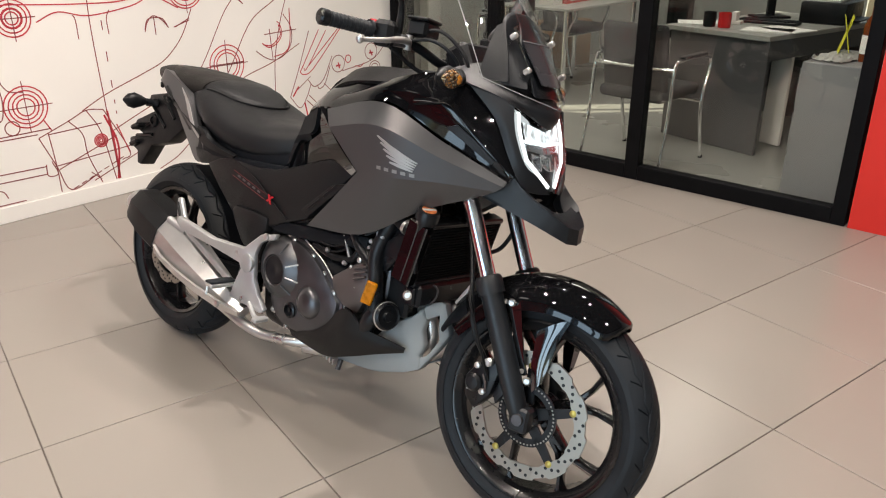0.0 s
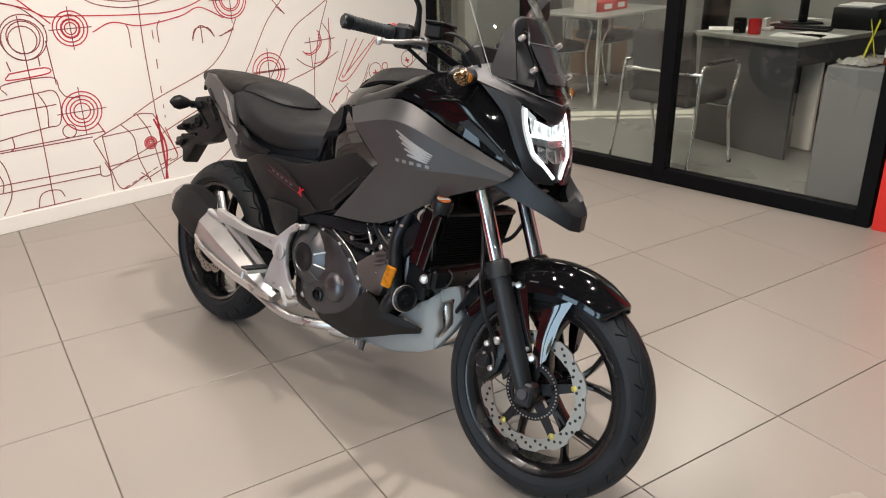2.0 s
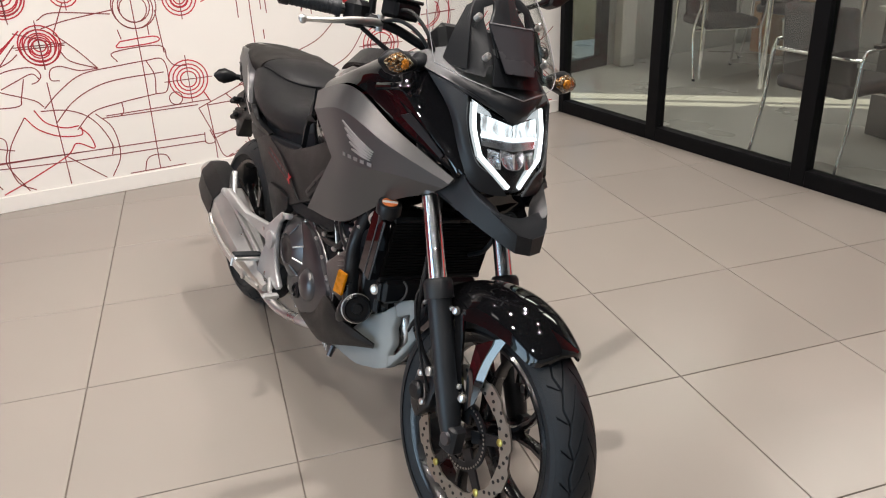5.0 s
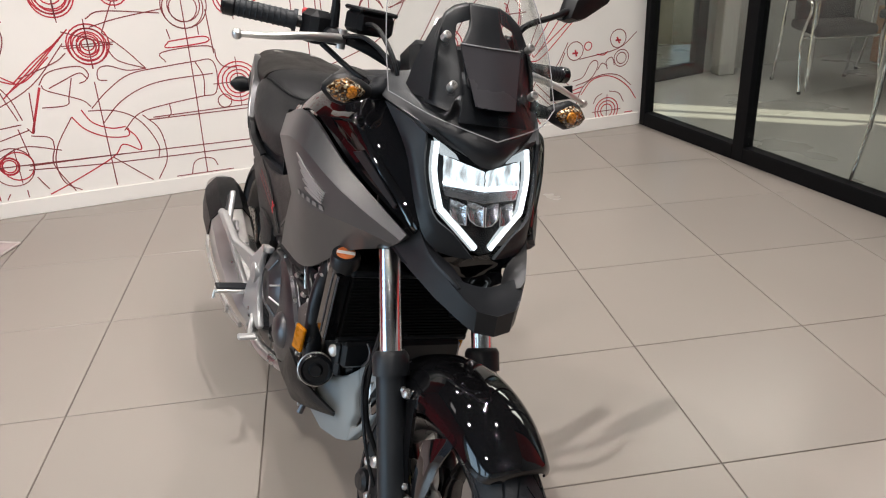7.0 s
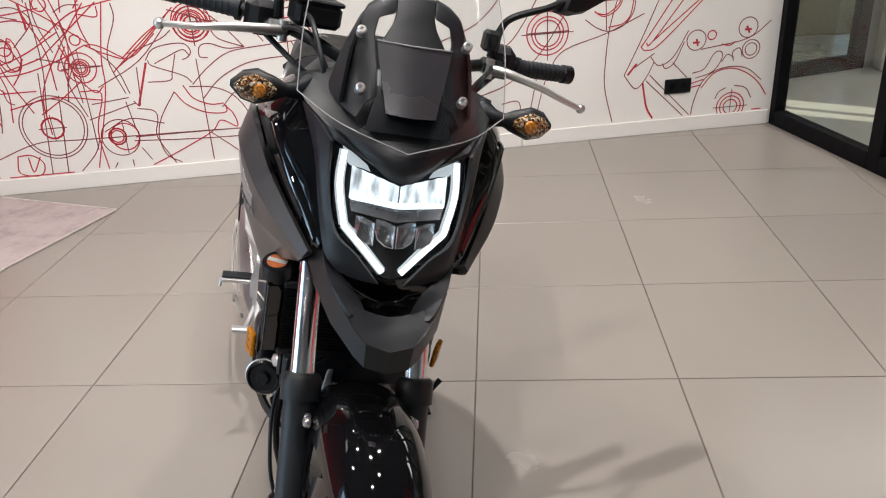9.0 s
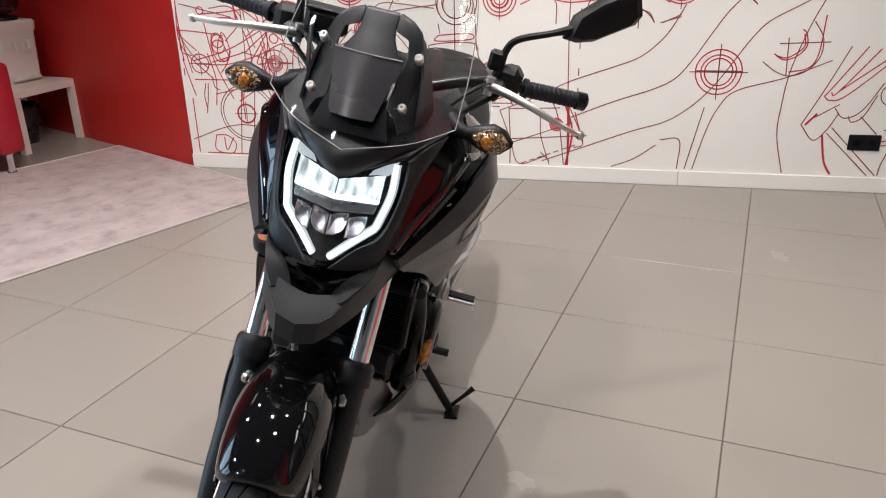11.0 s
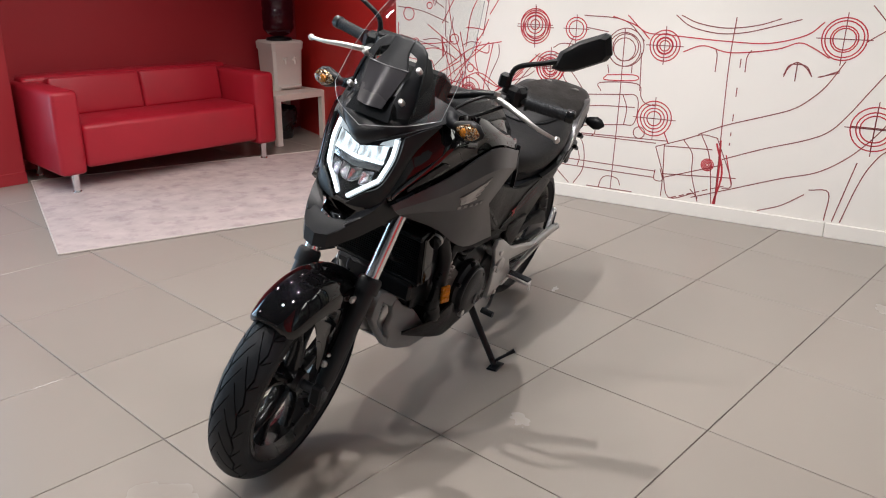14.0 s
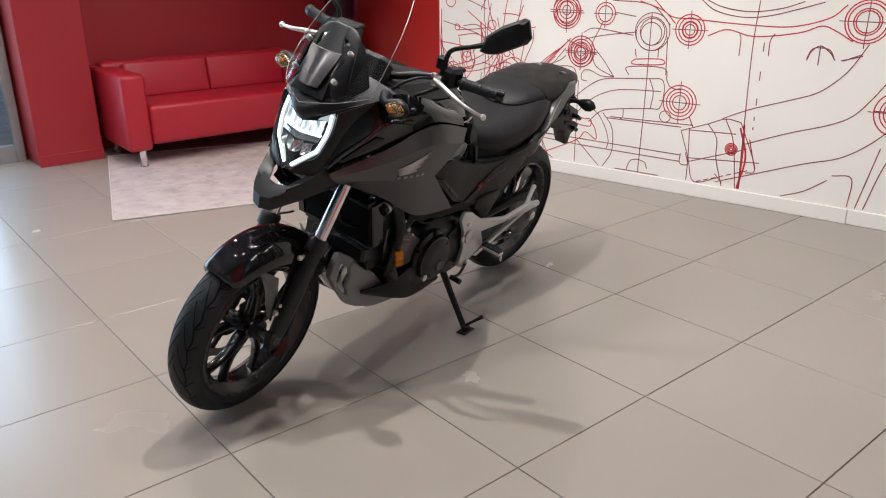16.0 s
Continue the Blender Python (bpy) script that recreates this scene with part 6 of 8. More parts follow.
UPPER = ((0.088, 1.005), (0.0905, 0.955), (0.0785, 0.899))
LOWER = ((0.0785, 0.899), (0.045, 0.869), (0.014, 0.840))
for s in SIDES:
    for pts in (UPPER, LOWER):
        bp("light_guide", light_bar(pts, 0.0076, -0.008, s), led_guide_mat, hl, "frosted white light guide")
        bp("light_strip", light_bar(pts, 0.0045, -0.004, s), led_mat, hl, "glowing white LED strip")
    bp("light_horn", slab([tuple(on_lamp(y * s, z, -0.007)) for y, z in ((0.092, 1.011), (0.070, 0.999), (0.052, 0.988), (0.046, 0.979), (0.058, 0.982), (0.078, 0.984), (0.084, 0.990))], (-0.005, 0, 0), 0.0012), led_guide_mat, hl, "frosted white light guide")
    # lit reflector bowl: a faceted hollow that glows unevenly
    bm = bmesh.new()
    NY, NZ = 9, 4
    g = []
    for i in range(NY + 1):
        u = i / NY
        row = []
        for j in range(NZ + 1):
            v = j / NZ
            y = 0.001 + 0.074 * u
            z = 0.936 + 0.003 * u + v * (0.030 + 0.016 * u)
            hollow = 0.013 * math.sin(math.pi * u) * math.sin(math.pi * v) + 0.004 * ((i + j) % 2)
            row.append(bm.verts.new(on_lamp(y * s, z, -0.004 - 0.6 * hollow)))
        g.append(row)
    for i in range(NY):
        for j in range(NZ):
            bm.faces.new((g[i][j], g[i + 1][j], g[i + 1][j + 1], g[i][j + 1]))
    bp("lamp_module", bm, led_soft_mat, hl, "lit headlight reflector", angle=3)
    bp("lamp_bar", slab([tuple(on_lamp(y * s, z, -0.003)) for y, z in ((0.0, 0.934), (0.074, 0.938), (0.074, 0.944), (0.0, 0.941))], (-0.008, 0, 0), 0.002), led_mat, hl)
    bp("lamp_shelf", slab([tuple(on_lamp(y * s, z, -0.006)) for y, z in ((0.0, 0.933), (0.074, 0.937), (0.070, 0.920), (0.0, 0.913))], (-0.006, 0, 0), 0.001), chrome_facet_mat, hl)
    # dark low-beam bowls with folded bright facets
    for y0, w in ((0.002, 0.029), (0.033, 0.029)):
        bm = bmesh.new()
        q = [on_lamp((y0 + a * w) * s, z, d) for a, z, d in ((0.0, 0.909, -0.003), (0.5, 0.914, -0.003), (1.0, 0.916, -0.003), (1.0, 0.899, -0.003), (0.85, 0.887, -0.003), (0.45, 0.879, -0.003), (0.0, 0.877, -0.003))]
        vs = [bm.verts.new(p) for p in q]
        tips = [bm.verts.new(on_lamp((y0 + a * w) * s, z, d)) for a, z, d in ((0.3, 0.901, -0.014), (0.7, 0.905, -0.012), (0.5, 0.891, -0.008))]
        for a, b, c in ((0, 1, 7), (1, 8, 7), (1, 2, 8), (2, 3, 8), (3, 4, 8), (4, 9, 8), (4, 5, 9), (5, 6, 9), (6, 7, 9), (6, 0, 7), (7, 8, 9)):
            al = vs + tips
            bm.faces.new((al[a], al[b], al[c]))
        bp("reflector", bm, chrome_facet_mat, hl, "faceted low-beam reflector", angle=3)
        # silver tube stands for the glints along the facet edges
        bp("facet_glint", tubebm([q[3] + Vector((0.002, 0, 0)), q[4] + Vector((0.002, 0, 0)), q[5] + Vector((0.002, 0, 0)), q[6] + Vector((0.002, 0, 0)), q[0] + Vector((0.002, 0, 0))], 0.0009, 6, 1), silver_mat, hl)
lens = bp("lens", sheet([[on_lamp(y, z) for y, z in ((0.100, 1.016), (0.05, 0.990), (0, 0.972), (-0.05, 0.990), (-0.100, 1.016))], [on_lamp(y, z, 0.004) for y, z in ((0.101, 0.955), (0.05, 0.94), (0, 0.93), (-0.05, 0.94), (-0.101, 0.955))], [on_lamp(y, z, 0.003) for y, z in ((0.088, 0.893), (0.045, 0.885), (0, 0.88), (-0.045, 0.885), (-0.088, 0.893))], [on_lamp(y, z) for y, z in ((0.018, 0.828), (0.009, 0.826), (0, 0.825), (-0.009, 0.826), (-0.018, 0.828))]], 0.002, 4, 4), lens_mat, hl, "clear headlight lens")
lens.visible_shadow = False

edge = [((1.30, 0.108, 0.866), (1.235, 0.126, 0.806)), ((1.35, 0.096, 0.822), (1.300, 0.110, 0.782)), ((1.398, 0.074, 0.797), (1.378, 0.084, 0.757)), ((1.430, 0.053, 0.775), (1.430, 0.050, 0.733)), ((1.446, 0.036, 0.763), (1.446, 0.034, 0.724)), ((1.454, 0.0, 0.757), (1.455, 0.0, 0.720))]
bk = bp("beak", sheet([[a, b] for a, b in edge] + [[(a[0], -a[1], a[2]), (b[0], -b[1], b[2])] for a, b in reversed(edge[:-1])], 0.008, 1, 2), cowl_mat, None, "matte black beak under the headlight", angle=24)
for s in SIDES:
    bp("beak_side", sheet([[(1.300, 0.109, 0.866), (1.338, 0.082, 0.832)], [(1.350, 0.097, 0.822), (1.352, 0.058, 0.808)], [(1.398, 0.074, 0.798), (1.374, 0.042, 0.788)], [(1.412, 0.062, 0.788), (1.392, 0.034, 0.772)]], 0.005, 3, 2, s), cowl_mat, bk)
bp("beak_top", sheet([[(1.385, -0.074, 0.802), (1.397, 0, 0.785), (1.385, 0.074, 0.802)], [(1.412, -0.064, 0.788), (1.425, 0, 0.774), (1.412, 0.064, 0.788)], [(1.445, -0.036, 0.764), (1.453, 0, 0.757), (1.445, 0.036, 0.764)]], 0.006, 3, 4), matte_mat, bk)
bp("beak_base", sheet([[(1.24, -0.126, 0.806), (1.24, 0, 0.80), (1.24, 0.126, 0.806)], [(1.30, -0.11, 0.788), (1.30, 0, 0.785), (1.30, 0.11, 0.788)]], 0.006, 2, 3), matte_mat, bk)
bp("under_lamp_cover", sheet([[(1.338, -0.085, 0.85), (1.345, 0, 0.822), (1.338, 0.085, 0.85)], [(1.34, -0.07, 0.822), (1.335, 0, 0.80), (1.34, 0.07, 0.822)], [(1.335, -0.06, 0.795), (1.325, 0, 0.772), (1.335, 0.06, 0.795)], [(1.35, -0.06, 0.775), (1.35, 0, 0.755), (1.35, 0.06, 0.775)]], 0.006, 3, 4), gloss_mat, bk)

# windscreen with its bracket
SCREEN_ROWS = [nose_row((1.225, 0.166, 1.072), (1.292, 0.10, 1.047), (1.335, 0, 1.024)), nose_row((1.163, 0.164, 1.168), (1.230, 0.10, 1.153), (1.262, 0, 1.14)), nose_row((1.092, 0.147, 1.262), (1.155, 0.09, 1.258), (1.187, 0, 1.25)), nose_row((1.022, 0.113, 1.35), (1.075, 0.07, 1.36), (1.100, 0, 1.365))]
scr = bp("windscreen", sheet(SCREEN_ROWS, 0.003, 5, 5), screen_mat, None, "clear acrylic windscreen")
scr.visible_shadow = False
for s in SIDES:
    # pale tubes paint in the bright lines along the screen's edges
    bp("screen_edge_highlight", tubebm([(r[0][0], r[0][1] * s, r[0][2]) for r in SCREEN_ROWS], 0.0010, 6, 6), edge_highlight_mat, scr, "pale tube for the light along the edge")
    bp("foot_edge_highlight", tubebm([(x, y * s, z) for x, y, z in SCREEN_ROWS[0][:3]], 0.0010, 6, 6), edge_highlight_mat, scr)


def sx(z, d=0.0):
    return 1.286 - (z - 1.1) * 0.66 + d


for s in SIDES:
    lgp = [(0.030, 1.232), (0.056, 1.222), (0.074, 1.208), (0.090, 1.170), (0.098, 1.120), (0.104, 1.062), (0.080, 1.058), (0.066, 1.082), (0.050, 1.090), (0.054, 1.135), (0.060, 1.172), (0.055, 1.196), (0.030, 1.206)]
    sb = bp("screen_bracket", slab([(sx(z) - 0.20 * y - 3.0 * max(0.0, y - 0.088), y, z) for y, z in lgp], (-0.012, 0, 0.004), 0.003, s), cowl_mat, None, "matte black screen bracket")
    bp("bracket_cheek", sheet([[(sx(1.205) - 0.020, 0.076, 1.205), (sx(1.205) - 0.038, 0.080, 1.196)], [(sx(1.15) - 0.024, 0.095, 1.15), (sx(1.15) - 0.075, 0.104, 1.135)], [(sx(1.07) - 0.05, 0.104, 1.07), (sx(1.07) - 0.130, 0.120, 1.070)]], 0.005, 3, 2, s), cowl_mat, sb)
    for y, z in ((0.082, 1.178), (0.078, 1.103)):
        bp("screen_bolt", lathebm([(0.0075, -0.012), (0.0075, 0.002), (0.005, 0.005), (0.003, 0.005), (0.003, 0.002), (0, 0.002)], along((sx(z) - 0.20 * y + 0.020, y * s, z), (0.8, 0, 0.55)), 14), steel_mat, sb)
bp("screen_crosspiece", slab([(sx(z) - 0.006, y, z) for y, z in ((-0.030, 1.232), (0.030, 1.232), (0.030, 1.206), (0.034, 1.190), (0.052, 1.160), (0.046, 1.10), (-0.046, 1.10), (-0.052, 1.160), (-0.034, 1.190), (-0.030, 1.206))], (-0.010, 0, 0.003), 0.003), cowl_mat, None, "black plate behind the screen")
bp("screen_centre", slab([(sx(z) - 0.012, y, z) for y, z in ((-0.05, 1.105), (0.05, 1.105), (0.066, 1.045), (-0.066, 1.045))], (-0.006, 0, 0), 0.002), matte_mat)
DFL = [[(sx(z, d), y, z) for y, d in ((-w, 0.004), (0, 0.014), (w, 0.004))] for z, w in ((1.168, 0.058), (1.15, 0.055), (1.115, 0.047), (1.074, 0.038))]
dfl = bp("wind_deflector", sheet(DFL, 0.003, 3, 4), smoke_mat, None, "smoked air deflector on the screen")
# pale tube for the highlight on its top edge
bp("deflector_highlight", tubebm([(x + 0.001, y, z) for x, y, z in DFL[0]], 0.0013, 6, 4), edge_highlight_mat, dfl)
bp("deflector_recess", slab([(x - 0.004, y * 0.9, z - 0.002) for x, y, z in (DFL[0][0], DFL[0][1], DFL[0][2], DFL[1][2], DFL[1][1], DFL[1][0])], (-0.004, 0, 0), 0), black_plastic_mat, dfl)
nose_tree = BVHTree.FromPolygons([v.co for v in nc.data.vertices], [q.vertices[:] for q in nc.data.polygons])
for k in range(5):
    hit = nose_tree.ray_cast(Vector((1.276, (k - 2) * 0.0125, 1.3)), Vector((0, 0, -1)))
    bp("nose_badge_bar", boxbm((0, 0, 0), (0.011, 0.0088, 0.0016), 0, Matrix.Translation(hit[0] + Vector((0, 0, 0.0012))) @ Matrix.Rotation(radians(30), 4, "Y")), badge_mat)
bp("instrument_cluster", boxbm((1.075, 0, 1.10), (0.075, 0.17, 0.09), 0.015, Matrix.Translation((1.075, 0, 1.1)) @ Matrix.Rotation(radians(-30), 4, "Y") @ Matrix.Translation((-1.075, 0, -1.1))), black_plastic_mat)
for s in SIDES:
    bp("cockpit_panel", sheet([[(1.11, 0.165, 1.07), (1.10, 0.10, 1.075), (1.09, 0.05, 1.06)], [(1.02, 0.17, 1.045), (1.02, 0.12, 1.055), (1.02, 0.06, 1.045)]], 0.006, 3, 3, s), matte_mat)

# handlebar, controls and mirrors
STEER = BAR_STEER
bp("handlebar", tubebm([(0.888, -0.385, 1.133), (0.935, -0.25, 1.130), (0.985, -0.15, 1.112), (1.008, -0.07, 1.085), (1.01, 0, 1.083), (1.008, 0.07, 1.085), (0.985, 0.15, 1.112), (0.948, 0.25, 1.122), (0.920, 0.385, 1.122)], 0.0115, 12, 5), engine_dark_mat, None, "black tapered handlebar", True)
bp("bar_clamp", boxbm((1.01, 0, 1.075), (0.05, 0.11, 0.05), 0.01), engine_dark_mat, None, "", True)
for s in SIDES:
    gx, gz = (0.0, 0.0) if s < 0 else (0.014, -0.010)
    d = Vector((1.25 * gx - 0.042, 0.127 * s, 0.002))
    g0 = Vector((0.930 + gx, 0.265 * s, 1.131 + gz))
    gr = bp("grip", tubebm([g0, g0 + d * 0.06, g0 + d * 0.10, g0 + d * 0.88, g0 + d * 0.9], [0.021, 0.021, 0.0165, 0.0165, 0.018], 18, 2), rubber_mat, None, "ribbed black rubber grip", True)
    for k in range(9):
        c = g0 + d * (0.16 + 0.08 * k)
        bp("grip_rib", lathebm([(0.0168, -0.002), (0.0176, 0), (0.0168, 0.002)], along(c, d), 16), rubber_mat, gr, "", True)
    bp("bar_end", lathebm([(0.016, 0.114), (0.019, 0.117), (0.019, 0.136), (0.014, 0.14), (0, 0.14)], along(g0, d), 16), engine_dark_mat, gr, "", True)
    bp("switchgear", boxbm((0, 0, 0), (0.055, 0.05, 0.062), 0.012, Matrix.Translation((0.948, 0.232 * s, 1.128)) @ Matrix.Rotation(radians(-14 * s), 4, "Z")), black_plastic_mat, None, "", True)
    bp("switch", boxbm((0.915, 0.238 * s, 1.150), (0.02, 0.026, 0.014), 0.004), red_decal_mat if s < 0 else black_plastic_mat, None, "", True)
    bp("lever_perch", boxbm((0.975, 0.205 * s, 1.118), (0.05, 0.045, 0.03), 0.008), engine_dark_mat, None, "", True)
    lv = bp("lever", tubebm([(0.992, 0.195 * s, 1.116), (1.012, 0.225 * s, 1.117), (1.032, 0.285 * s, 1.113 + gz * 0.6), (1.034, 0.336 * s, 1.104 + gz * 1.2), (1.018, 0.390 * s, 1.096 + gz * 1.9)], [0.010, 0.009, 0.0075, 0.006, 0.0052], 12, 5), steel_mat, None, "polished aluminium lever", True)
    bp("lever_ball", lathebm([(0.0, -0.010), (0.006, -0.008), (0.0095, -0.002), (0.0095, 0.003), (0.006, 0.008), (0.0, 0.010)], Matrix.Translation((1.015, 0.395 * s, 1.095 + gz * 1.9)), 14), steel_mat, lv, "", True)
    bp("lever_pivot", lathebm([(0.009, -0.018), (0.009, 0.018)], Matrix.Translation((0.993, 0.195 * s, 1.117)), 12), steel_mat, lv, "", True)
    # mirror
    ms = bp("mirror_stem", tubebm([(0.965, 0.205 * s, 1.135), (0.967, 0.208 * s, 1.185), (0.972, 0.225 * s, 1.215), (0.978, 0.285 * s, 1.245), (0.968, 0.325 * s, 1.264)], [0.011, 0.0075, 0.007, 0.0065, 0.009], 10, 5), black_plastic_mat, None, "black mirror arm", True)
    a, b = Vector((0.965, 0.315 * s, 1.256)), Vector((0.944, 0.437 * s, 1.340))
    ax = (b - a).normalized()
    nz = Vector((1.0, 0.1 * s, -0.05))
    nz = (nz - ax * nz.dot(ax)).normalized()
    up = ax.cross(nz) * s
    if up.z < 0:
        up = -up
    outline = ((-0.10, -0.010), (0.12, 0.024), (0.50, 0.036), (0.96, 0.036), (1.04, 0.026), (0.98, -0.022), (0.86, -0.034), (0.26, -0.036), (0.04, -0.026))
    rings = []
    for d, k in ((0.024, 0.55), (0.020, 0.80), (0.006, 0.98), (-0.004, 1.0), (-0.012, 0.97), (-0.013, 0.90)):
        rings.append([a + (b - a) * (0.47 + (t - 0.47) * k) + up * u * k + nz * d for t, u in outline])
    mr = bp("mirror", skin(bmesh.new(), rings), black_plastic_mat, None, "angular black mirror housing", True)
bp("brake_reservoir", boxbm((0, 0, 0), (0.055, 0.085, 0.042), 0.008, Matrix.Translation((0.995, -0.145, 1.155)) @ Matrix.Rotation(radians(12), 4, "Z")), black_plastic_mat, None, "square black brake fluid reservoir", True)
bp("reservoir_lid", boxbm((0, 0, 0), (0.058, 0.088, 0.008), 0.003, Matrix.Translation((0.995, -0.145, 1.178)) @ Matrix.Rotation(radians(12), 4, "Z")), black_plastic_mat, None, "", True)
bp("clutch_box", boxbm((0.965, 0.195, 1.165), (0.03, 0.03, 0.04), 0.006), black_plastic_mat, None, "", True)
for i, pts in enumerate((((0.99, -0.20, 1.12), (1.05, -0.17, 1.13), (1.10, -0.13, 1.09), (1.12, -0.10, 1.0)), ((0.96, -0.22, 1.10), (1.00, -0.16, 1.06), (1.06, -0.10, 1.03), (1.08, -0.06, 0.95)), ((0.99, 0.20, 1.12), (1.06, 0.17, 1.12), (1.10, 0.12, 1.07), (1.12, 0.09, 0.98)), ((0.96, 0.22, 1.10), (1.01, 0.15, 1.05), (1.07, 0.09, 1.02), (1.08, 0.05, 0.93)), ((0.98, -0.17, 1.14), (1.06, -0.16, 1.155), (1.13, -0.14, 1.10), (1.14, -0.12, 1.03)))):
    bp("cable", tubebm(pts, 0.0055 if i % 2 else 0.0045, 8, 6), black_plastic_mat, None, "", True)
bp("front_wiring", tubebm([(1.20, 0.06, 0.80), (1.22, 0.09, 0.72), (1.19, 0.085, 0.64), (1.12, 0.09, 0.60)], 0.006, 8, 5), black_plastic_mat)


# ---- sitting corner ----
def soft_box(c, s, r=0.03, seg=3):
    return boxbm(c, s, r, None, seg)


# sofa frame: x ahead (towards the room), y along its length, z up
sofa = root("sofa", pose(-2.70, 1.765, 0, 0, 0, -1.0), "two-seat red leatherette sofa on short metal legs", "sofa")
SL, SD = 1.62, 0.74
part("base", soft_box((0.0, 0, 0.25), (SD - 0.08, SL - 0.06, 0.18), 0.02), sofa_mat, sofa)
for y in (-1, 1):
    part("armrest", soft_box((0.01, y * (SL / 2 - 0.085), 0.385), (SD, 0.17, 0.53), 0.03), sofa_mat, sofa)
part("seat_cushion", soft_box((0.045, 0, 0.292), (SD - 0.07, SL - 0.345, 0.275), 0.03), sofa_mat, sofa)
part("backrest", soft_box((-SD / 2 + 0.09, 0, 0.46), (0.18, SL - 0.10, 0.44), 0.03), sofa_mat, sofa)
m = Matrix.Translation((-0.15, 0, 0.54)) @ Matrix.Rotation(radians(-10), 4, "Y")
for y in (-1, 1):
    part("back_cushion", boxbm((0, y * (SL - 0.355) / 4, 0), (0.15, (SL - 0.357) / 2 - 0.002, 0.26), 0.022, m, 3), sofa_mat, sofa)
for x in (-0.29, 0.33):
    for y in (-0.71, 0.71):
        part("leg", lathebm([(0.020, 0.01), (0.027, 0.16)], Matrix.Translation((x, y, 0)), 18), chrome_mat, sofa, "chromed tapered leg")
        part("leg_foot", lathebm([(0.027, 0), (0.029, 0.004), (0.027, 0.012)], Matrix.Translation((x, y, 0)), 18), chrome_mat, sofa)

# rug
rugA, rugD = Vector((-1.275, 0.467, 0)), Vector((-0.60, 2.69, 0))
ru = (rugD - rugA).normalized()
rug = root("rug", Matrix.Translation(rugA) @ Matrix.Rotation(math.atan2(ru.y, ru.x), 4, "Z"), "faded pink and grey vintage-style rug on the tiles", "rug")
LX, LY = (rugD - rugA).length, 1.66
bm = bmesh.new()
NX, NY = 60, 44
gridv = [[None] * (NY + 1) for _ in range(NX + 1)]
for i in range(NX + 1):
    for j in range(NY + 1):
        x, y = LX * i / NX, LY * j / NY
        gridv[i][j] = bm.verts.new((x, y, 0.006 + 0.0025 * noise.noise(Vector((x * 3, y * 3, 1)))))
for i in range(NX):
    for j in range(NY):
        bm.faces.new((gridv[i][j], gridv[i + 1][j], gridv[i + 1][j + 1], gridv[i][j + 1]))
ext = bmesh.ops.extrude_face_region(bm, geom=bm.faces[:])
for v in ext["geom"]:
    if isinstance(v, bmesh.types.BMVert):
        v.co.z = 0.0015
part("carpet_surface", bm, rug_mat, rug)
for a, b in (((0, 0), (LX, 0)), ((LX, 0), (LX, LY)), ((LX, LY), (0, LY)), ((0, LY), (0, 0))):
    part("binding", tubebm([(a[0], a[1], 0.006), ((a[0] + b[0]) / 2, (a[1] + b[1]) / 2, 0.0065), (b[0], b[1], 0.006)], 0.005, 6, 3), rug_edge_mat, rug)

# side table with water cooler and bin
table = root("side_table", pose(-2.885, 3.05, 0, 0, 0, 2), "small white laminate side table beside the sofa", "table")
part("tabletop", boxbm((0, 0, 0.387), (0.53, 0.53, 0.05), 0.003), white_wood_mat, table)
for x in (-0.25, 0.25):
    for y in (-0.25, 0.25):
        part("leg", boxbm((x * 0.96, y * 0.96, 0.181), (0.05, 0.05, 0.362), 0.002), white_wood_mat, table)
cooler = root("water_cooler", pose(-2.97, 3.12, 0.412, 0, 0, -6), "white tabletop water cooler with an upturned bottle", "water cooler")
part("body", skin(bmesh.new(), [[Vector((x * w, y * w, z)) for x, y in ((-1, -0.85), (-0.85, -1), (0.85, -1), (1, -0.85), (1, 0.85), (0.85, 1), (-0.85, 1), (-1, 0.85))] for w, z in ((0.125, 0.0), (0.13, 0.02), (0.14, 0.32), (0.148, 0.335), (0.152, 0.385), (0.14, 0.40))]), white_plastic_mat, cooler)
part("collar", lathebm([(0.11, 0.395), (0.105, 0.42), (0.06, 0.43)], None, 28), black_plastic_mat, cooler)
part("drip_tray", boxbm((0.142, 0, 0.03), (0.05, 0.20, 0.02), 0.004), white_plastic_mat, cooler)
for y in (-0.045, 0.045):
    tp = part("tap", tubebm([(0.13, y, 0.25), (0.165, y, 0.25), (0.17, y, 0.215)], 0.010, 10, 3), white_plastic_mat, cooler)
    part("tap_lever", boxbm((0.168, y, 0.268), (0.02, 0.03, 0.012), 0.003), white_plastic_mat, cooler)
bt = part("water_bottle", lathebm([(0.03, 0.40), (0.04, 0.43), (0.10, 0.455), (0.128, 0.49), (0.130, 0.53), (0.122, 0.545), (0.130, 0.56), (0.130, 0.64), (0.122, 0.655), (0.130, 0.67), (0.128, 0.74), (0.09, 0.765), (0.0, 0.77)], None, 36), water_mat, cooler, "clear blue water bottle")
bt.visible_shadow = False
bin_ = root("waste_bin", pose(-2.93, 3.06, 0), "bin with a black liner under the side table", "bin")
part("body", lathebm([(0.10, 0.0), (0.13, 0.24), (0.125, 0.245), (0.095, 0.01)], None, 24), bag_mat, bin_)
bm = bmesh.new()
rings = []
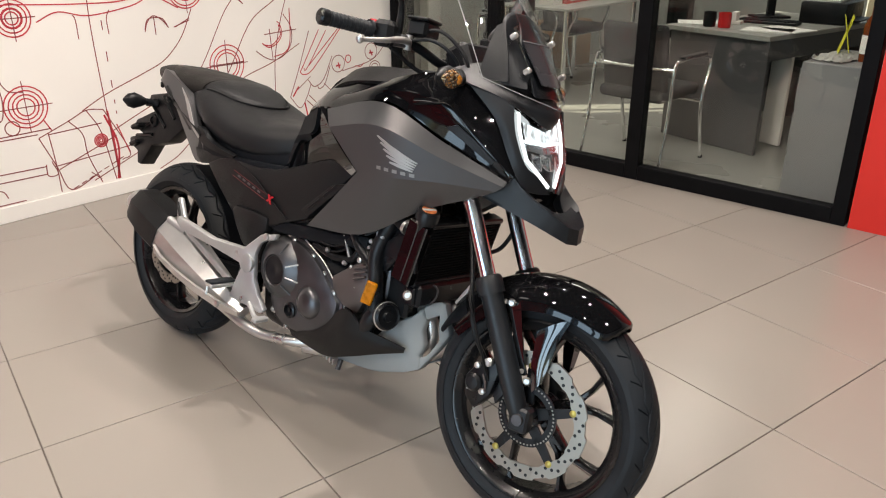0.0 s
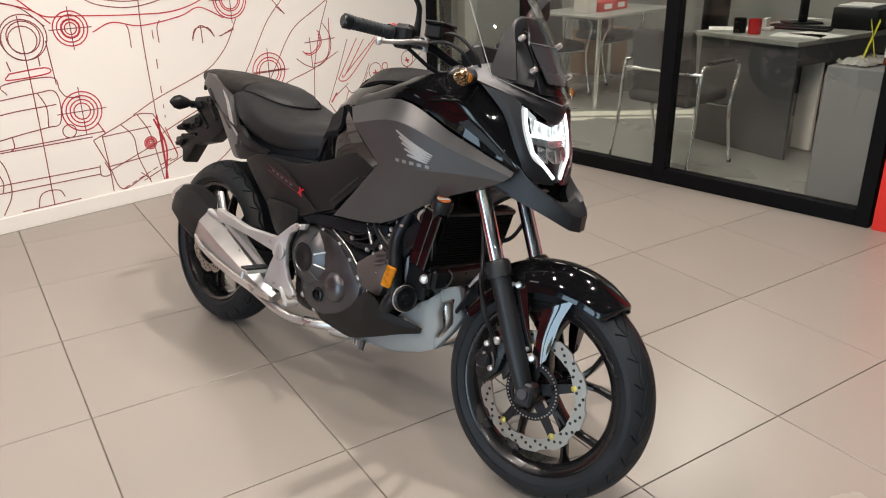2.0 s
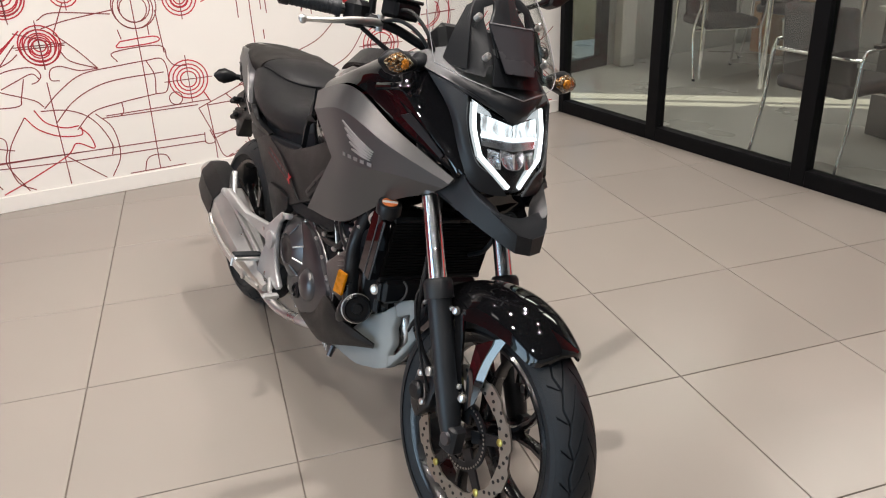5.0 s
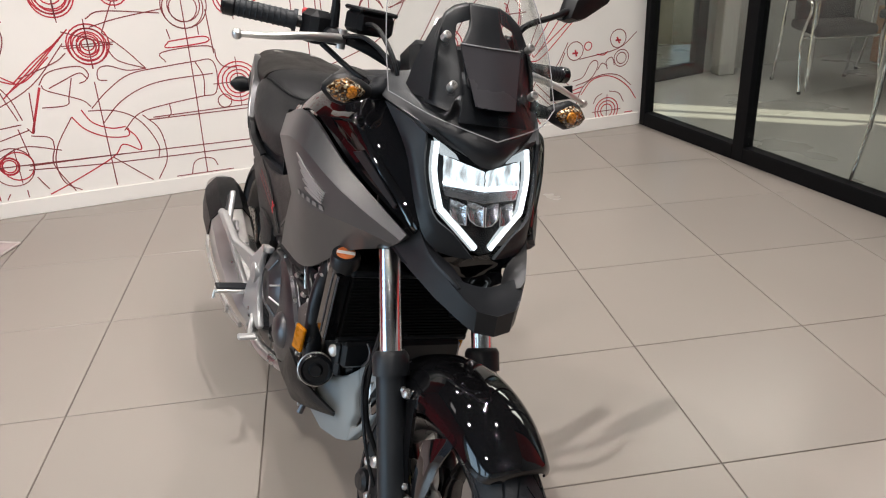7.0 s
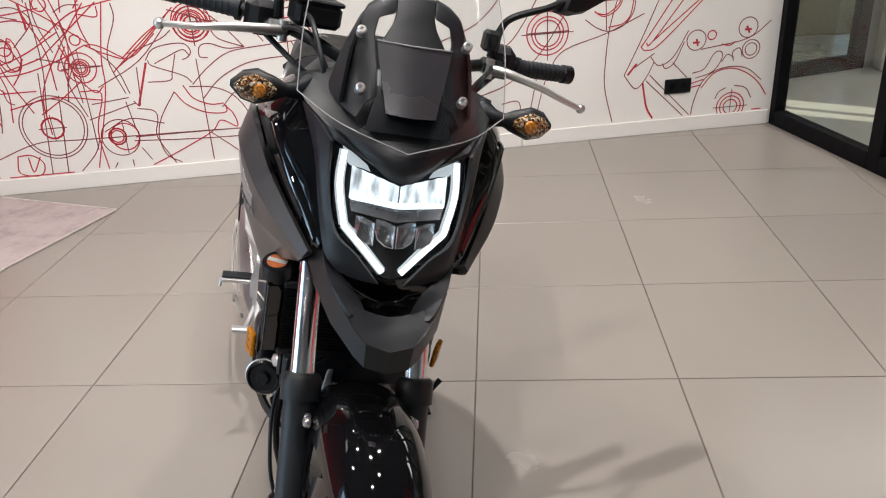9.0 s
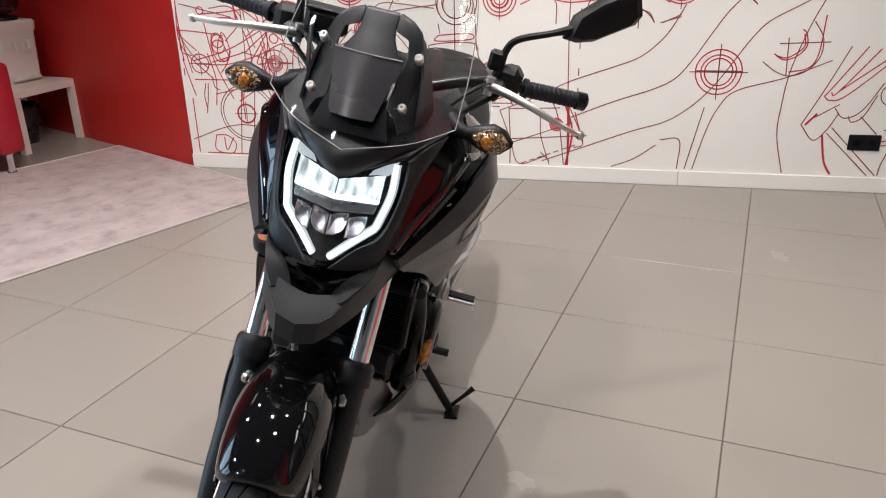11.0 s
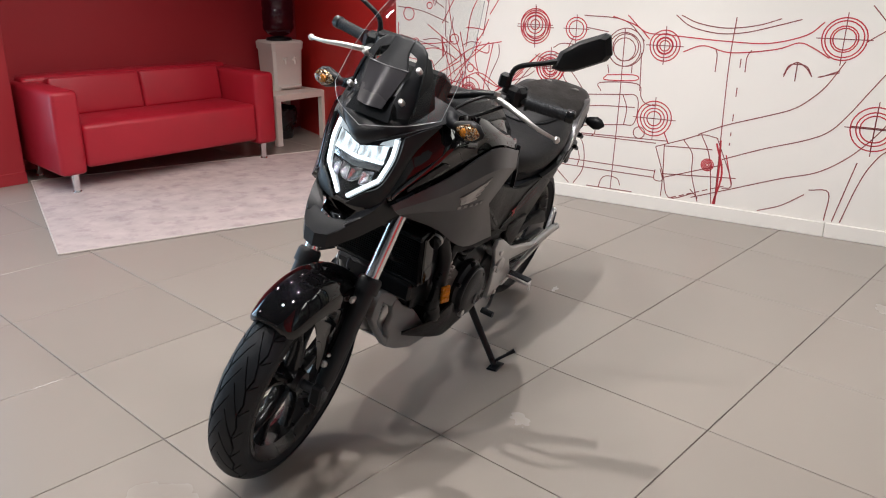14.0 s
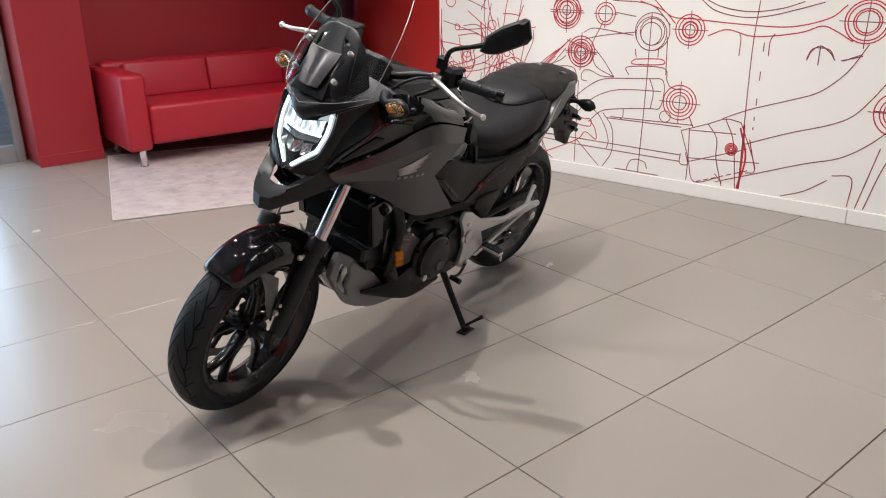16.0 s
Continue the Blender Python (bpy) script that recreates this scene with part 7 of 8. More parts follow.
for z, r in ((0.12, 0.137), (0.2, 0.143), (0.25, 0.142), (0.262, 0.134), (0.24, 0.12)):
    rings.append([Vector(((r + 0.007 * noise.noise(Vector((3 * math.cos(a), 3 * math.sin(a), z * 20)))) * math.cos(a), (r + 0.007 * noise.noise(Vector((3 * math.cos(a) + 5, 3 * math.sin(a), z * 20)))) * math.sin(a), z + 0.01 * noise.noise(Vector((5 * math.cos(a), 5 * math.sin(a), 2))))) for a in (2 * math.pi * k / 30 for k in range(30))])
skin(bm, rings, False)
part("liner", bm, bag_mat, bin_)

# socket in the drawn wall
sk = root("wall_socket", Matrix.Translation(MA + MD * 3.768 - MN * 0.006 + Vector((0, 0, 0.266))) @ Matrix.Rotation(MW, 4, "Z"), "black double wall socket", "socket")
part("plate", boxbm((0, 0, 0), (0.155, 0.012, 0.082), 0.004), black_plastic_mat, sk)
for x in (-0.036, 0.036):
    part("outlet", lathebm([(0.021, 0.0), (0.021, 0.002), (0.017, 0.002), (0.015, -0.004), (0, -0.004)], along((x, -0.006, 0), (0, -1, 0)), 20), matte_mat, sk)


# ---- office things ----
def visitor_chair(m):
    """Tube-framed chair with arms; it faces +x."""
    ch = root("visitor_chair", m, "grey fabric visitor chair on a chromed tube frame", "chair", "office visitor chairs")
    W, D = 0.28, 0.22
    for s in (-1, 1):
        part("side_frame", tubebm([(-D - 0.06, s * W, 0.0), (-D, s * (W - 0.005), 0.30), (-D + 0.03, s * (W - 0.01), 0.60), (-D + 0.10, s * (W - 0.01), 0.645), (D - 0.05, s * (W - 0.01), 0.645), (D + 0.02, s * (W - 0.01), 0.58), (D - 0.06, s * W, 0.36), (D + 0.02, s * W, 0.0)], 0.011, 12, 5), chrome_mat, ch, "bent chrome tube")
        part("arm_pad", boxbm((0.02, s * (W - 0.01), 0.662), (0.26, 0.045, 0.022), 0.008, None, 2), black_plastic_mat, ch, "black arm pad")
        part("leg_tip", lathebm([(0.014, 0), (0.014, 0.02)], Matrix.Translation((-D - 0.06, s * W, 0)), 10), black_plastic_mat, ch)
        part("leg_tip", lathebm([(0.014, 0), (0.014, 0.02)], Matrix.Translation((D + 0.02, s * W, 0)), 10), black_plastic_mat, ch)
    part("back_bar", tubebm([(-D + 0.03, -W + 0.01, 0.60), (-D - 0.005, -W * 0.6, 0.605), (-D - 0.005, W * 0.6, 0.605), (-D + 0.03, W - 0.01, 0.60)], 0.011, 12, 4), chrome_mat, ch)
    part("seat_bar", tubebm([(0.14, -W, 0.38), (0.14, W, 0.38)], 0.011, 10, 2), chrome_mat, ch)
    part("seat", boxbm((0.01, 0, 0.435), (0.46, 0.44, 0.075), 0.03, None, 3), fabric_mat, ch, "upholstered seat")
    m2 = Matrix.Translation((-D + 0.045, 0, 0.62)) @ Matrix.Rotation(radians(-9), 4, "Y")
    part("backrest", boxbm((0, 0, 0), (0.065, 0.43, 0.46), 0.03, m2, 3), fabric_mat, ch, "upholstered backrest")
    return ch


chair = visitor_chair(pose(3.72, 2.17, 0.003, 0, 0, 9))
copy_thing(chair, pose(4.55, 4.38, 0.003, 0, 0, -100))
copy_thing(chair, pose(5.45, 4.6, 0.003, 0, 0, -80))

desk = root("office_desk", pose(4.28, 1.76, 0.003), "graphite office desk with a grey top", "desk")
part("desktop", boxbm((0.62, 0.36, 0.735), (1.30, 0.78, 0.03), 0.003), desktop_mat, desk)
part("end_panel", boxbm((0.03, 0.36, 0.36), (0.03, 0.74, 0.72), 0.003), desk_mat, desk)
part("end_panel", boxbm((1.2, 0.36, 0.36), (0.03, 0.74, 0.72), 0.003), desk_mat, desk)
part("leg_panel", boxbm((0.34, 0.08, 0.36), (0.03, 0.14, 0.70), 0.003), white_wood_mat, desk, "white leg panel")
part("back_panel", boxbm((0.62, 0.68, 0.45), (1.14, 0.02, 0.5), 0.002), desk_mat, desk)
part("edge_panel", boxbm((0.62, -0.015, 0.66), (1.26, 0.02, 0.12), 0.002), desk_mat, desk)
cab = root("drawer_cabinet", pose(3.98, 1.02, 0.003, 0, 0, 9), "tall grey drawer cabinet by the glass", "cabinet")
part("body", boxbm((0, 0, 0.37), (0.55, 0.40, 0.74), 0.004), cabinet_mat, cab)
for k in range(3):
    dr = part("drawer", boxbm((0, 0.204, 0.14 + 0.23 * k), (0.52, 0.014, 0.21), 0.003), cabinet_mat, cab)
    part("handle", boxbm((0, 0.22, 0.2 + 0.23 * k), (0.12, 0.012, 0.012), 0.003), chrome_mat, dr)
# on the desk
DZ = 0.753


def mug(x, y, mat, label):
    mg = root("mug", pose(x, y, DZ), label, "mug", "mugs on the desk")
    part("cup", lathebm([(0.036, 0), (0.04, 0.004), (0.04, 0.095), (0.036, 0.095), (0.034, 0.01), (0, 0.008)], None, 24), mat, mg)
    part("handle", tubebm([(0.038, 0, 0.075), (0.062, 0, 0.07), (0.062, 0, 0.03), (0.038, 0, 0.022)], 0.005, 8, 4), mat, mg)


mug(4.40, 2.16, red_mug_mat, "red ceramic mug on the desk")
mug(4.38, 2.26, black_plastic_mat, "black ceramic mug on the desk")
kb = root("keyboard", pose(4.83, 2.12, DZ, 0, 0, 105), "black computer keyboard on the desk", "keyboard")
part("base", boxbm((0, 0, 0.01), (0.40, 0.14, 0.018), 0.004), black_plastic_mat, kb)
bm = bmesh.new()
for i in range(15):
    for j in range(5):
        box(bm, (-0.175 + 0.025 * i, -0.05 + 0.024 * j, 0.022), (0.019, 0.019, 0.008), 0.002)
tagged(part("keys", bm, matte_mat, kb), kind="stuff")
mon = root("monitor", pose(5.15, 2.33, DZ, 0, 0, 150), "black flat monitor on the desk", "monitor")
part("screen", boxbm((0, 0, 0.34), (0.52, 0.03, 0.32), 0.006), black_plastic_mat, mon)
part("stand", boxbm((0, 0.03, 0.12), (0.06, 0.03, 0.22), 0.006), black_plastic_mat, mon)
part("foot", boxbm((0, 0.02, 0.008), (0.24, 0.18, 0.014), 0.005), black_plastic_mat, mon)
prn = root("printer", pose(5.25, 1.92, DZ, 0, 0, 12), "black desktop printer with paper on top", "printer")
part("body", boxbm((0, 0, 0.07), (0.38, 0.30, 0.14), 0.015, None, 2), black_plastic_mat, prn)
part("tray", boxbm((0, -0.18, 0.03), (0.26, 0.10, 0.012), 0.003), black_plastic_mat, prn)
part("paper", boxbm((0, 0.02, 0.146), (0.30, 0.22, 0.012), 0.001), paper_mat, prn)
for x, y, a in ((4.50, 1.90, 20), (4.62, 1.85, -8), (4.48, 2.40, 40)):
    pp = root("paper_stack", pose(x, y, DZ, 0, 0, a), "loose white papers on the desk", "paper", "papers")
    part("sheets", boxbm((0, 0, 0.004), (0.21, 0.297, 0.007), 0), paper_mat, pp)
hold = root("card_holder", pose(4.62, 2.22, DZ, 0, 0, 20), "small clear card holder on the desk", "card holder")
part("base", boxbm((0, 0, 0.012), (0.09, 0.07, 0.024), 0.004), white_plastic_mat, hold)
part("cards", boxbm((0, 0.01, 0.05), (0.085, 0.03, 0.06), 0.001), paper_mat, hold)
# on the cabinet
CZ = 0.743
bot = root("bottle", pose(3.93, 0.985, CZ), "amber glass bottle with a white label", "bottle")
part("glass", lathebm([(0.036, 0), (0.038, 0.006), (0.038, 0.17), (0.030, 0.20), (0.015, 0.225), (0.014, 0.285), (0, 0.285)], None, 24), amber_glass_mat, bot)
part("paper_label", lathebm([(0.0388, 0.04), (0.0388, 0.13)], None, 24), paper_mat, bot)
part("cap", lathebm([(0.016, 0.27), (0.016, 0.31), (0, 0.312)], None, 16), black_plastic_mat, bot)
yc = root("yellow_stand", pose(3.99, 1.14, CZ, 0, 0, 30), "folded yellow card sign", "sign")
part("front", boxbm((0, 0.03, 0.10), (0.13, 0.004, 0.21), 0, Matrix.Rotation(radians(14), 4, "X")), yellow_mat, yc)
part("back", boxbm((0, -0.03, 0.10), (0.13, 0.004, 0.21), 0, Matrix.Rotation(radians(-14), 4, "X")), yellow_mat, yc)
rnd = random.Random(4)
pb = root("plastic_bag", pose(3.92, 1.10, CZ), "crumpled clear plastic bag on the cabinet", "bag")
bm = bmesh.new()
N = 16
vs = [[bm.verts.new(((i / N - 0.5) * 0.34, (j / N - 0.5) * 0.17, 0.004 + 0.02 * abs(noise.noise(Vector((i * 0.7, j * 0.7, 3)))) + 0.02 * rnd.random() * (0 < i < N and 0 < j < N))) for j in range(N + 1)] for i in range(N + 1)]
for i in range(N):
    for j in range(N):
        bm.faces.new((vs[i][j], vs[i + 1][j], vs[i + 1][j + 1], vs[i][j + 1]))
part("film", bm, grey_panel_mat, pb)
# meeting table with red boxes, further back
mt = root("glass_table", pose(4.9, 4.05, 0.003, 0, 0, 12), "table with a grey top and chromed legs", "table")
part("tabletop", boxbm((0, 0, 0.735), (1.2, 0.7, 0.02), 0.004), desktop_mat, mt)
for x in (-0.54, 0.54):
    for y in (-0.3, 0.3):
        part("leg", lathebm([(0.02, 0), (0.02, 0.725)], Matrix.Translation((x, y, 0)), 14), chrome_mat, mt)
for x, y, z, w, d, h, mt_, lab in ((4.75, 3.98, 0.748, 0.24, 0.16, 0.08, red_box_mat, "red and white parts carton on the table"), (4.98, 4.05, 0.748, 0.22, 0.15, 0.08, red_box_mat, "red and white parts carton on the table"), (4.55, 3.95, 0.748, 0.14, 0.14, 0.11, white_plastic_mat, "small white parts carton on the table")):
    bx = root("carton", pose(x, y, z, 0, 0, 15), lab, "box", "cartons on the table")
    part("body", boxbm((0, 0, h / 2), (w, d, h), 0.003), mt_, bx)
    part("band", boxbm((0, -d / 2 - 0.001, h / 2), (w * 0.5, 0.002, h * 0.5)), paper_mat, bx)
cb = root("cardboard_box", pose(5.7, 4.95, 0.003, 0, 0, 10), "brown cardboard box standing on the floor", "box")
part("body", boxbm((0, 0, 0.22), (0.5, 0.35, 0.44), 0.004), carton_mat, cb)
for s in (-1, 1):
    part("flap", boxbm((0, s * 0.09, 0.444), (0.5, 0.17, 0.005)), carton_mat, cb)
# desk chair behind the desk
oc = root("office_chair", pose(5.85, 3.35, 0.003, 0, 0, -75), "black swivel chair behind the desk", "chair")
part("seat", boxbm((0, 0, 0.47), (0.48, 0.48, 0.08), 0.03, None, 3), black_plastic_mat, oc)
part("backrest", boxbm((-0.24, 0, 0.82), (0.07, 0.46, 0.6), 0.03, None, 3), black_plastic_mat, oc)
part("column", lathebm([(0.03, 0.08), (0.03, 0.43)], None, 14), engine_dark_mat, oc)
for k in range(5):
    a = 2 * math.pi * k / 5
    part("foot", tubebm([(0, 0, 0.1), (0.28 * math.cos(a), 0.28 * math.sin(a), 0.06), (0.3 * math.cos(a), 0.3 * math.sin(a), 0.02)], 0.018, 8, 3), black_plastic_mat, oc)


# ---- red line drawings on the wall ----
mural = new("wall_drawing")
mural.matrix_world = Matrix.Translation(MA - MN * 0.0012) @ Matrix.Rotation(MW, 4, "Z")
tagged(mural, "red outline drawing of engine parts printed on the wall", "mural", kind="structure")
ink = {"r": [], "m": []}


def ribbon(colour, pts, w):
    """A flat printed line of width w through points (along the wall, height)."""
    P = [Vector((a, b)) for a, b in pts]
    L, R = [], []
    for i, p in enumerate(P):
        t = (P[min(i + 1, len(P) - 1)] - P[max(i - 1, 0)])
        t = t.normalized() if t.length > 1e-6 else Vector((1, 0))
        n = Vector((-t.y, t.x)) * w / 2
        L.append(p + n)
        R.append(p - n)
    ink[colour].append((L, R))


def stroke(colour, kind, *pts):
    line = [(p.x, p.y) for p in spline([(a, b, 0) for a, b in pts], 5)]
    w = 0.0056 if colour == "m" else 0.0064
    if kind == "R":
        w = 0.011
    if kind == "D":
        for i in range(0, len(line) - 1, 2):
            a, b = Vector(line[i]), Vector(line[i + 1])
            k = max(1, int((b - a).length / 0.045))
            for q in range(k):
                ribbon(colour, [tuple(a.lerp(b, (q + 0.1) / k)), tuple(a.lerp(b, (q + 0.75) / k))], w)
        return
    ribbon(colour, line, w)


def ring(colour, s, z, r):
    k = max(14, int(r * 260))
    ribbon(colour, [(s + r * (1 + 0.012 * math.sin(3 * a)) * math.cos(a), z + r * math.sin(a)) for a in (2 * math.pi * q / k for q in range(k + 1))], 0.0068 if colour == "r" else 0.0056)
    if r > 0.045 and colour == "r":
        ribbon("m", [(s - r * 1.25, z), (s + r * 1.25, z)], 0.0048)
        ribbon("m", [(s, z - r * 1.25), (s, z + r * 1.25)], 0.0048)


ring("r", 1.049, 1.062, 0.096)
ring("r", 1.049, 1.062, 0.076)
ring("r", 1.049, 1.062, 0.053)
ring("r", 1.049, 1.062, 0.030)
ring("r", 1.324, 1.049, 0.067)
ring("r", 1.324, 1.049, 0.048)
ring("m", 1.641, 0.956, 0.110)
ring("m", 1.641, 0.956, 0.078)
ring("r", 1.168, 0.812, 0.096)
ring("r", 1.168, 0.812, 0.076)
ring("r", 1.168, 0.812, 0.051)
ring("r", 1.168, 0.812, 0.030)
ring("r", 1.872, 0.978, 0.087)
ring("r", 1.872, 0.978, 0.068)
ring("r", 1.872, 0.978, 0.048)
ring("r", 1.872, 0.978, 0.044)
ring("r", 1.872, 0.978, 0.030)
ring("r", 1.852, 0.555, 0.103)
ring("r", 1.852, 0.555, 0.082)
ring("r", 1.852, 0.555, 0.062)
ring("r", 1.852, 0.555, 0.043)
ring("m", 1.769, 0.462, 0.035)
ring("r", 2.192, 0.318, 0.035)
ring("r", 2.192, 0.318, 0.026)
ring("r", 2.192, 0.318, 0.018)
ring("r", 2.192, 0.318, 0.009)
stroke("m", "P", (1.92, 1.15), (2.01, 1.09), (2.16, 1.06), (2.30, 1.07), (2.45, 1.11), (2.58, 1.15))
stroke("m", "P", (1.95, 1.15), (2.05, 1.11), (2.20, 1.09), (2.36, 1.11), (2.48, 1.15))
stroke("r", "P", (1.64, 1.14), (1.75, 1.05), (1.88, 1.04), (2.02, 1.03), (2.21, 1.02), (2.43, 1.02), (2.61, 1.07), (2.69, 1.14))
stroke("r", "P", (1.55, 1.13), (1.70, 1.08), (1.78, 1.01))
stroke("r", "P", (1.98, 0.95), (2.09, 0.99), (2.24, 0.96), (2.47, 0.99), (2.58, 1.03), (2.65, 1.01), (2.74, 0.96))
stroke("m", "P", (2.16, 0.97), (2.17, 0.94), (2.17, 0.85))
stroke("m", "P", (2.33, 0.86), (2.33, 0.94), (2.35, 0.98))
stroke("m", "P", (2.25, 1.15), (2.24, 0.89), (2.25, 0.43), (2.26, 0.09))
stroke("m", "D", (2.30, 0.94), (2.30, 0.57), (2.30, 0.41))
stroke("m", "P", (2.53, 0.85), (2.55, 0.90), (2.59, 0.93), (2.64, 0.90), (2.67, 0.86))
stroke("m", "P", (2.59, 0.93), (2.59, 0.83))
stroke("m", "P", (2.70, 0.86), (2.80, 0.89))
stroke("m", "P", (1.88, 0.39), (2.04, 0.45), (2.14, 0.49), (2.23, 0.48))
stroke("m", "P", (2.23, 0.48), (2.34, 0.23), (2.29, 0.19))
stroke("m", "P", (1.88, 0.39), (1.94, 0.23), (1.99, 0.09), (2.14, 0.14))
stroke("m", "P", (1.93, 0.41), (1.94, 0.23), (1.94, 0.09))
stroke("m", "P", (2.04, 0.45), (2.10, 0.37), (2.11, 0.25), (2.16, 0.09))
stroke("m", "P", (2.11, 0.16), (2.16, 0.11))
stroke("m", "P", (1.93, 0.40), (2.21, 0.41))
stroke("m", "P", (1.89, 0.25), (1.89, 0.19), (1.94, 0.19), (1.92, 0.26))
stroke("m", "P", (1.93, 0.23), (2.36, 0.26))
stroke("m", "P", (1.95, 0.21), (2.28, 0.33))
stroke("m", "D", (2.00, 0.09), (2.31, 0.21))
stroke("m", "P", (2.14, 0.49), (2.20, 0.36), (2.24, 0.09))
stroke("r", "R", (2.25, 0.47), (2.26, 0.32), (2.26, 0.09))
stroke("r", "R", (2.23, 0.45), (2.28, 0.28), (2.25, 0.09))
stroke("r", "P", (2.29, 0.39), (2.34, 0.22))
stroke("r", "P", (1.92, 0.48), (1.95, 0.42))
stroke("m", "P", (1.40, 0.42), (1.95, 0.43))
stroke("m", "P", (1.63, 1.06), (1.63, 0.59), (1.62, 0.09))
stroke("m", "P", (1.54, 0.09), (1.56, 0.15), (1.60, 0.17), (1.66, 0.16), (1.68, 0.12))
stroke("m", "P", (1.46, 0.09), (1.76, 0.09))
stroke("m", "P", (1.54, 0.85), (1.55, 0.80))
stroke("m", "P", (1.69, 0.86), (1.69, 0.81))
stroke("r", "P", (1.54, 0.79), (1.71, 0.80), (1.72, 0.77), (1.53, 0.76), (1.54, 0.79))
stroke("m", "P", (1.51, 0.69), (1.50, 0.74), (1.73, 0.75), (1.76, 0.68), (1.79, 0.64), (1.85, 0.63))
stroke("m", "P", (1.18, 0.93), (1.26, 0.96), (1.52, 0.93))
stroke("m", "P", (1.39, 1.06), (1.53, 1.04))
stroke("m", "P", (1.74, 0.93), (1.75, 0.71))
stroke("m", "P", (1.37, 1.13), (1.62, 1.11), (1.75, 1.00))
ring("r", 2.794, 1.060, 0.107)
ring("r", 2.794, 1.060, 0.092)
ring("r", 2.794, 1.060, 0.066)
ring("r", 2.794, 1.060, 0.055)
stroke("m", "P", (2.90, 1.23), (3.16, 0.95))
stroke("m", "P", (2.90, 1.05), (3.03, 1.16), (2.98, 1.23))
ring("r", 3.011, 0.614, 0.115)
ring("r", 3.011, 0.614, 0.088)
ring("r", 3.011, 0.614, 0.070)
stroke("m", "P", (2.90, 0.62), (3.13, 0.62))
stroke("m", "P", (3.01, 0.73), (3.01, 0.50))
stroke("r", "P", (3.27, 0.71), (3.32, 0.68), (3.38, 0.70), (3.42, 0.75), (3.41, 0.81), (3.39, 0.83))
stroke("r", "P", (3.28, 0.70), (3.33, 0.69), (3.37, 0.71), (3.41, 0.75), (3.40, 0.81))
stroke("m", "P", (3.22, 0.67), (3.29, 0.62), (3.36, 0.60), (3.44, 0.63), (3.49, 0.70), (3.49, 0.79), (3.44, 0.87))
stroke("r", "P", (3.35, 0.62), (3.44, 0.64), (3.48, 0.71), (3.49, 0.90))
stroke("m", "P", (3.29, 0.76), (3.53, 0.77))
stroke("m", "P", (3.33, 0.79), (3.34, 0.60))
stroke("m", "P", (3.49, 1.01), (3.42, 0.84), (3.36, 0.63), (3.34, 0.44), (3.34, 0.29), (3.39, 0.09))
stroke("m", "P", (3.53, 1.04), (3.37, 0.95), (3.23, 0.87), (3.15, 0.78), (3.08, 0.67), (3.00, 0.55), (2.90, 0.44), (2.77, 0.35), (2.59, 0.29), (2.33, 0.19), (2.12, 0.11))
stroke("m", "P", (3.15, 1.04), (3.04, 0.93), (2.96, 0.81), (2.88, 0.68), (2.80, 0.58), (2.69, 0.52), (2.49, 0.45), (2.27, 0.36))
stroke("m", "P", (2.82, 0.95), (2.75, 0.82), (2.68, 0.74), (2.60, 0.68), (2.47, 0.63), (2.27, 0.56), (2.12, 0.49))
stroke("m", "P", (2.93, 0.09), (2.98, 0.30), (3.03, 0.43), (3.11, 0.52), (3.34, 0.59), (3.55, 0.68))
stroke("m", "P", (2.89, 0.09), (2.96, 0.43))
stroke("m", "P", (2.75, 0.25), (2.85, 0.25), (2.85, 0.09))
stroke("m", "P", (2.50, 0.09), (2.62, 0.14), (2.73, 0.22))
stroke("m", "P", (3.10, 1.00), (3.16, 0.95))
stroke("m", "P", (2.53, 0.86), (2.55, 0.91), (2.59, 0.92), (2.64, 0.91), (2.67, 0.86))
stroke("m", "P", (2.59, 0.93), (2.59, 0.84))
stroke("m", "P", (2.71, 0.86), (2.80, 0.90))
ring("m", 3.860, 0.513, 0.056)
ring("m", 4.159, 0.561, 0.056)
ring("r", 3.949, 0.534, 0.025)
ring("m", 4.188, 0.439, 0.053)
ring("m", 4.188, 0.439, 0.035)
stroke("r", "R", (3.84, 0.50), (3.88, 0.50))
stroke("r", "R", (3.86, 0.52), (3.87, 0.48))
stroke("r", "R", (4.14, 0.55), (4.18, 0.55))
stroke("r", "R", (4.15, 0.57), (4.17, 0.53))
stroke("m", "P", (3.86, 0.09), (3.87, 0.16), (3.91, 0.27), (3.98, 0.33), (4.08, 0.35), (4.18, 0.33), (4.27, 0.26))
stroke("r", "P", (3.91, 0.24), (3.98, 0.32), (4.08, 0.34), (4.17, 0.31), (4.25, 0.25), (4.31, 0.17))
ring("r", 4.097, 0.117, 0.083)
ring("r", 4.097, 0.117, 0.063)
ring("r", 4.097, 0.117, 0.042)
stroke("m", "P", (4.11, 0.24), (4.18, 0.22), (4.22, 0.16))
stroke("m", "P", (4.00, 0.17), (4.02, 0.21), (4.06, 0.23))
stroke("m", "P", (3.45, 0.35), (3.54, 0.54), (3.63, 0.75))
stroke("m", "P", (3.45, 0.35), (3.52, 0.27), (3.58, 0.33), (3.62, 0.41))
stroke("r", "P", (3.54, 0.50), (3.57, 0.54), (3.71, 0.75))
stroke("r", "P", (3.54, 0.50), (3.57, 0.48), (3.65, 0.51), (3.89, 0.74))
stroke("r", "P", (3.57, 0.52), (3.60, 0.52), (3.77, 0.74))
stroke("r", "P", (3.61, 0.53), (3.87, 0.74))
stroke("m", "P", (3.60, 0.44), (3.65, 0.39), (3.73, 0.43), (3.81, 0.57))
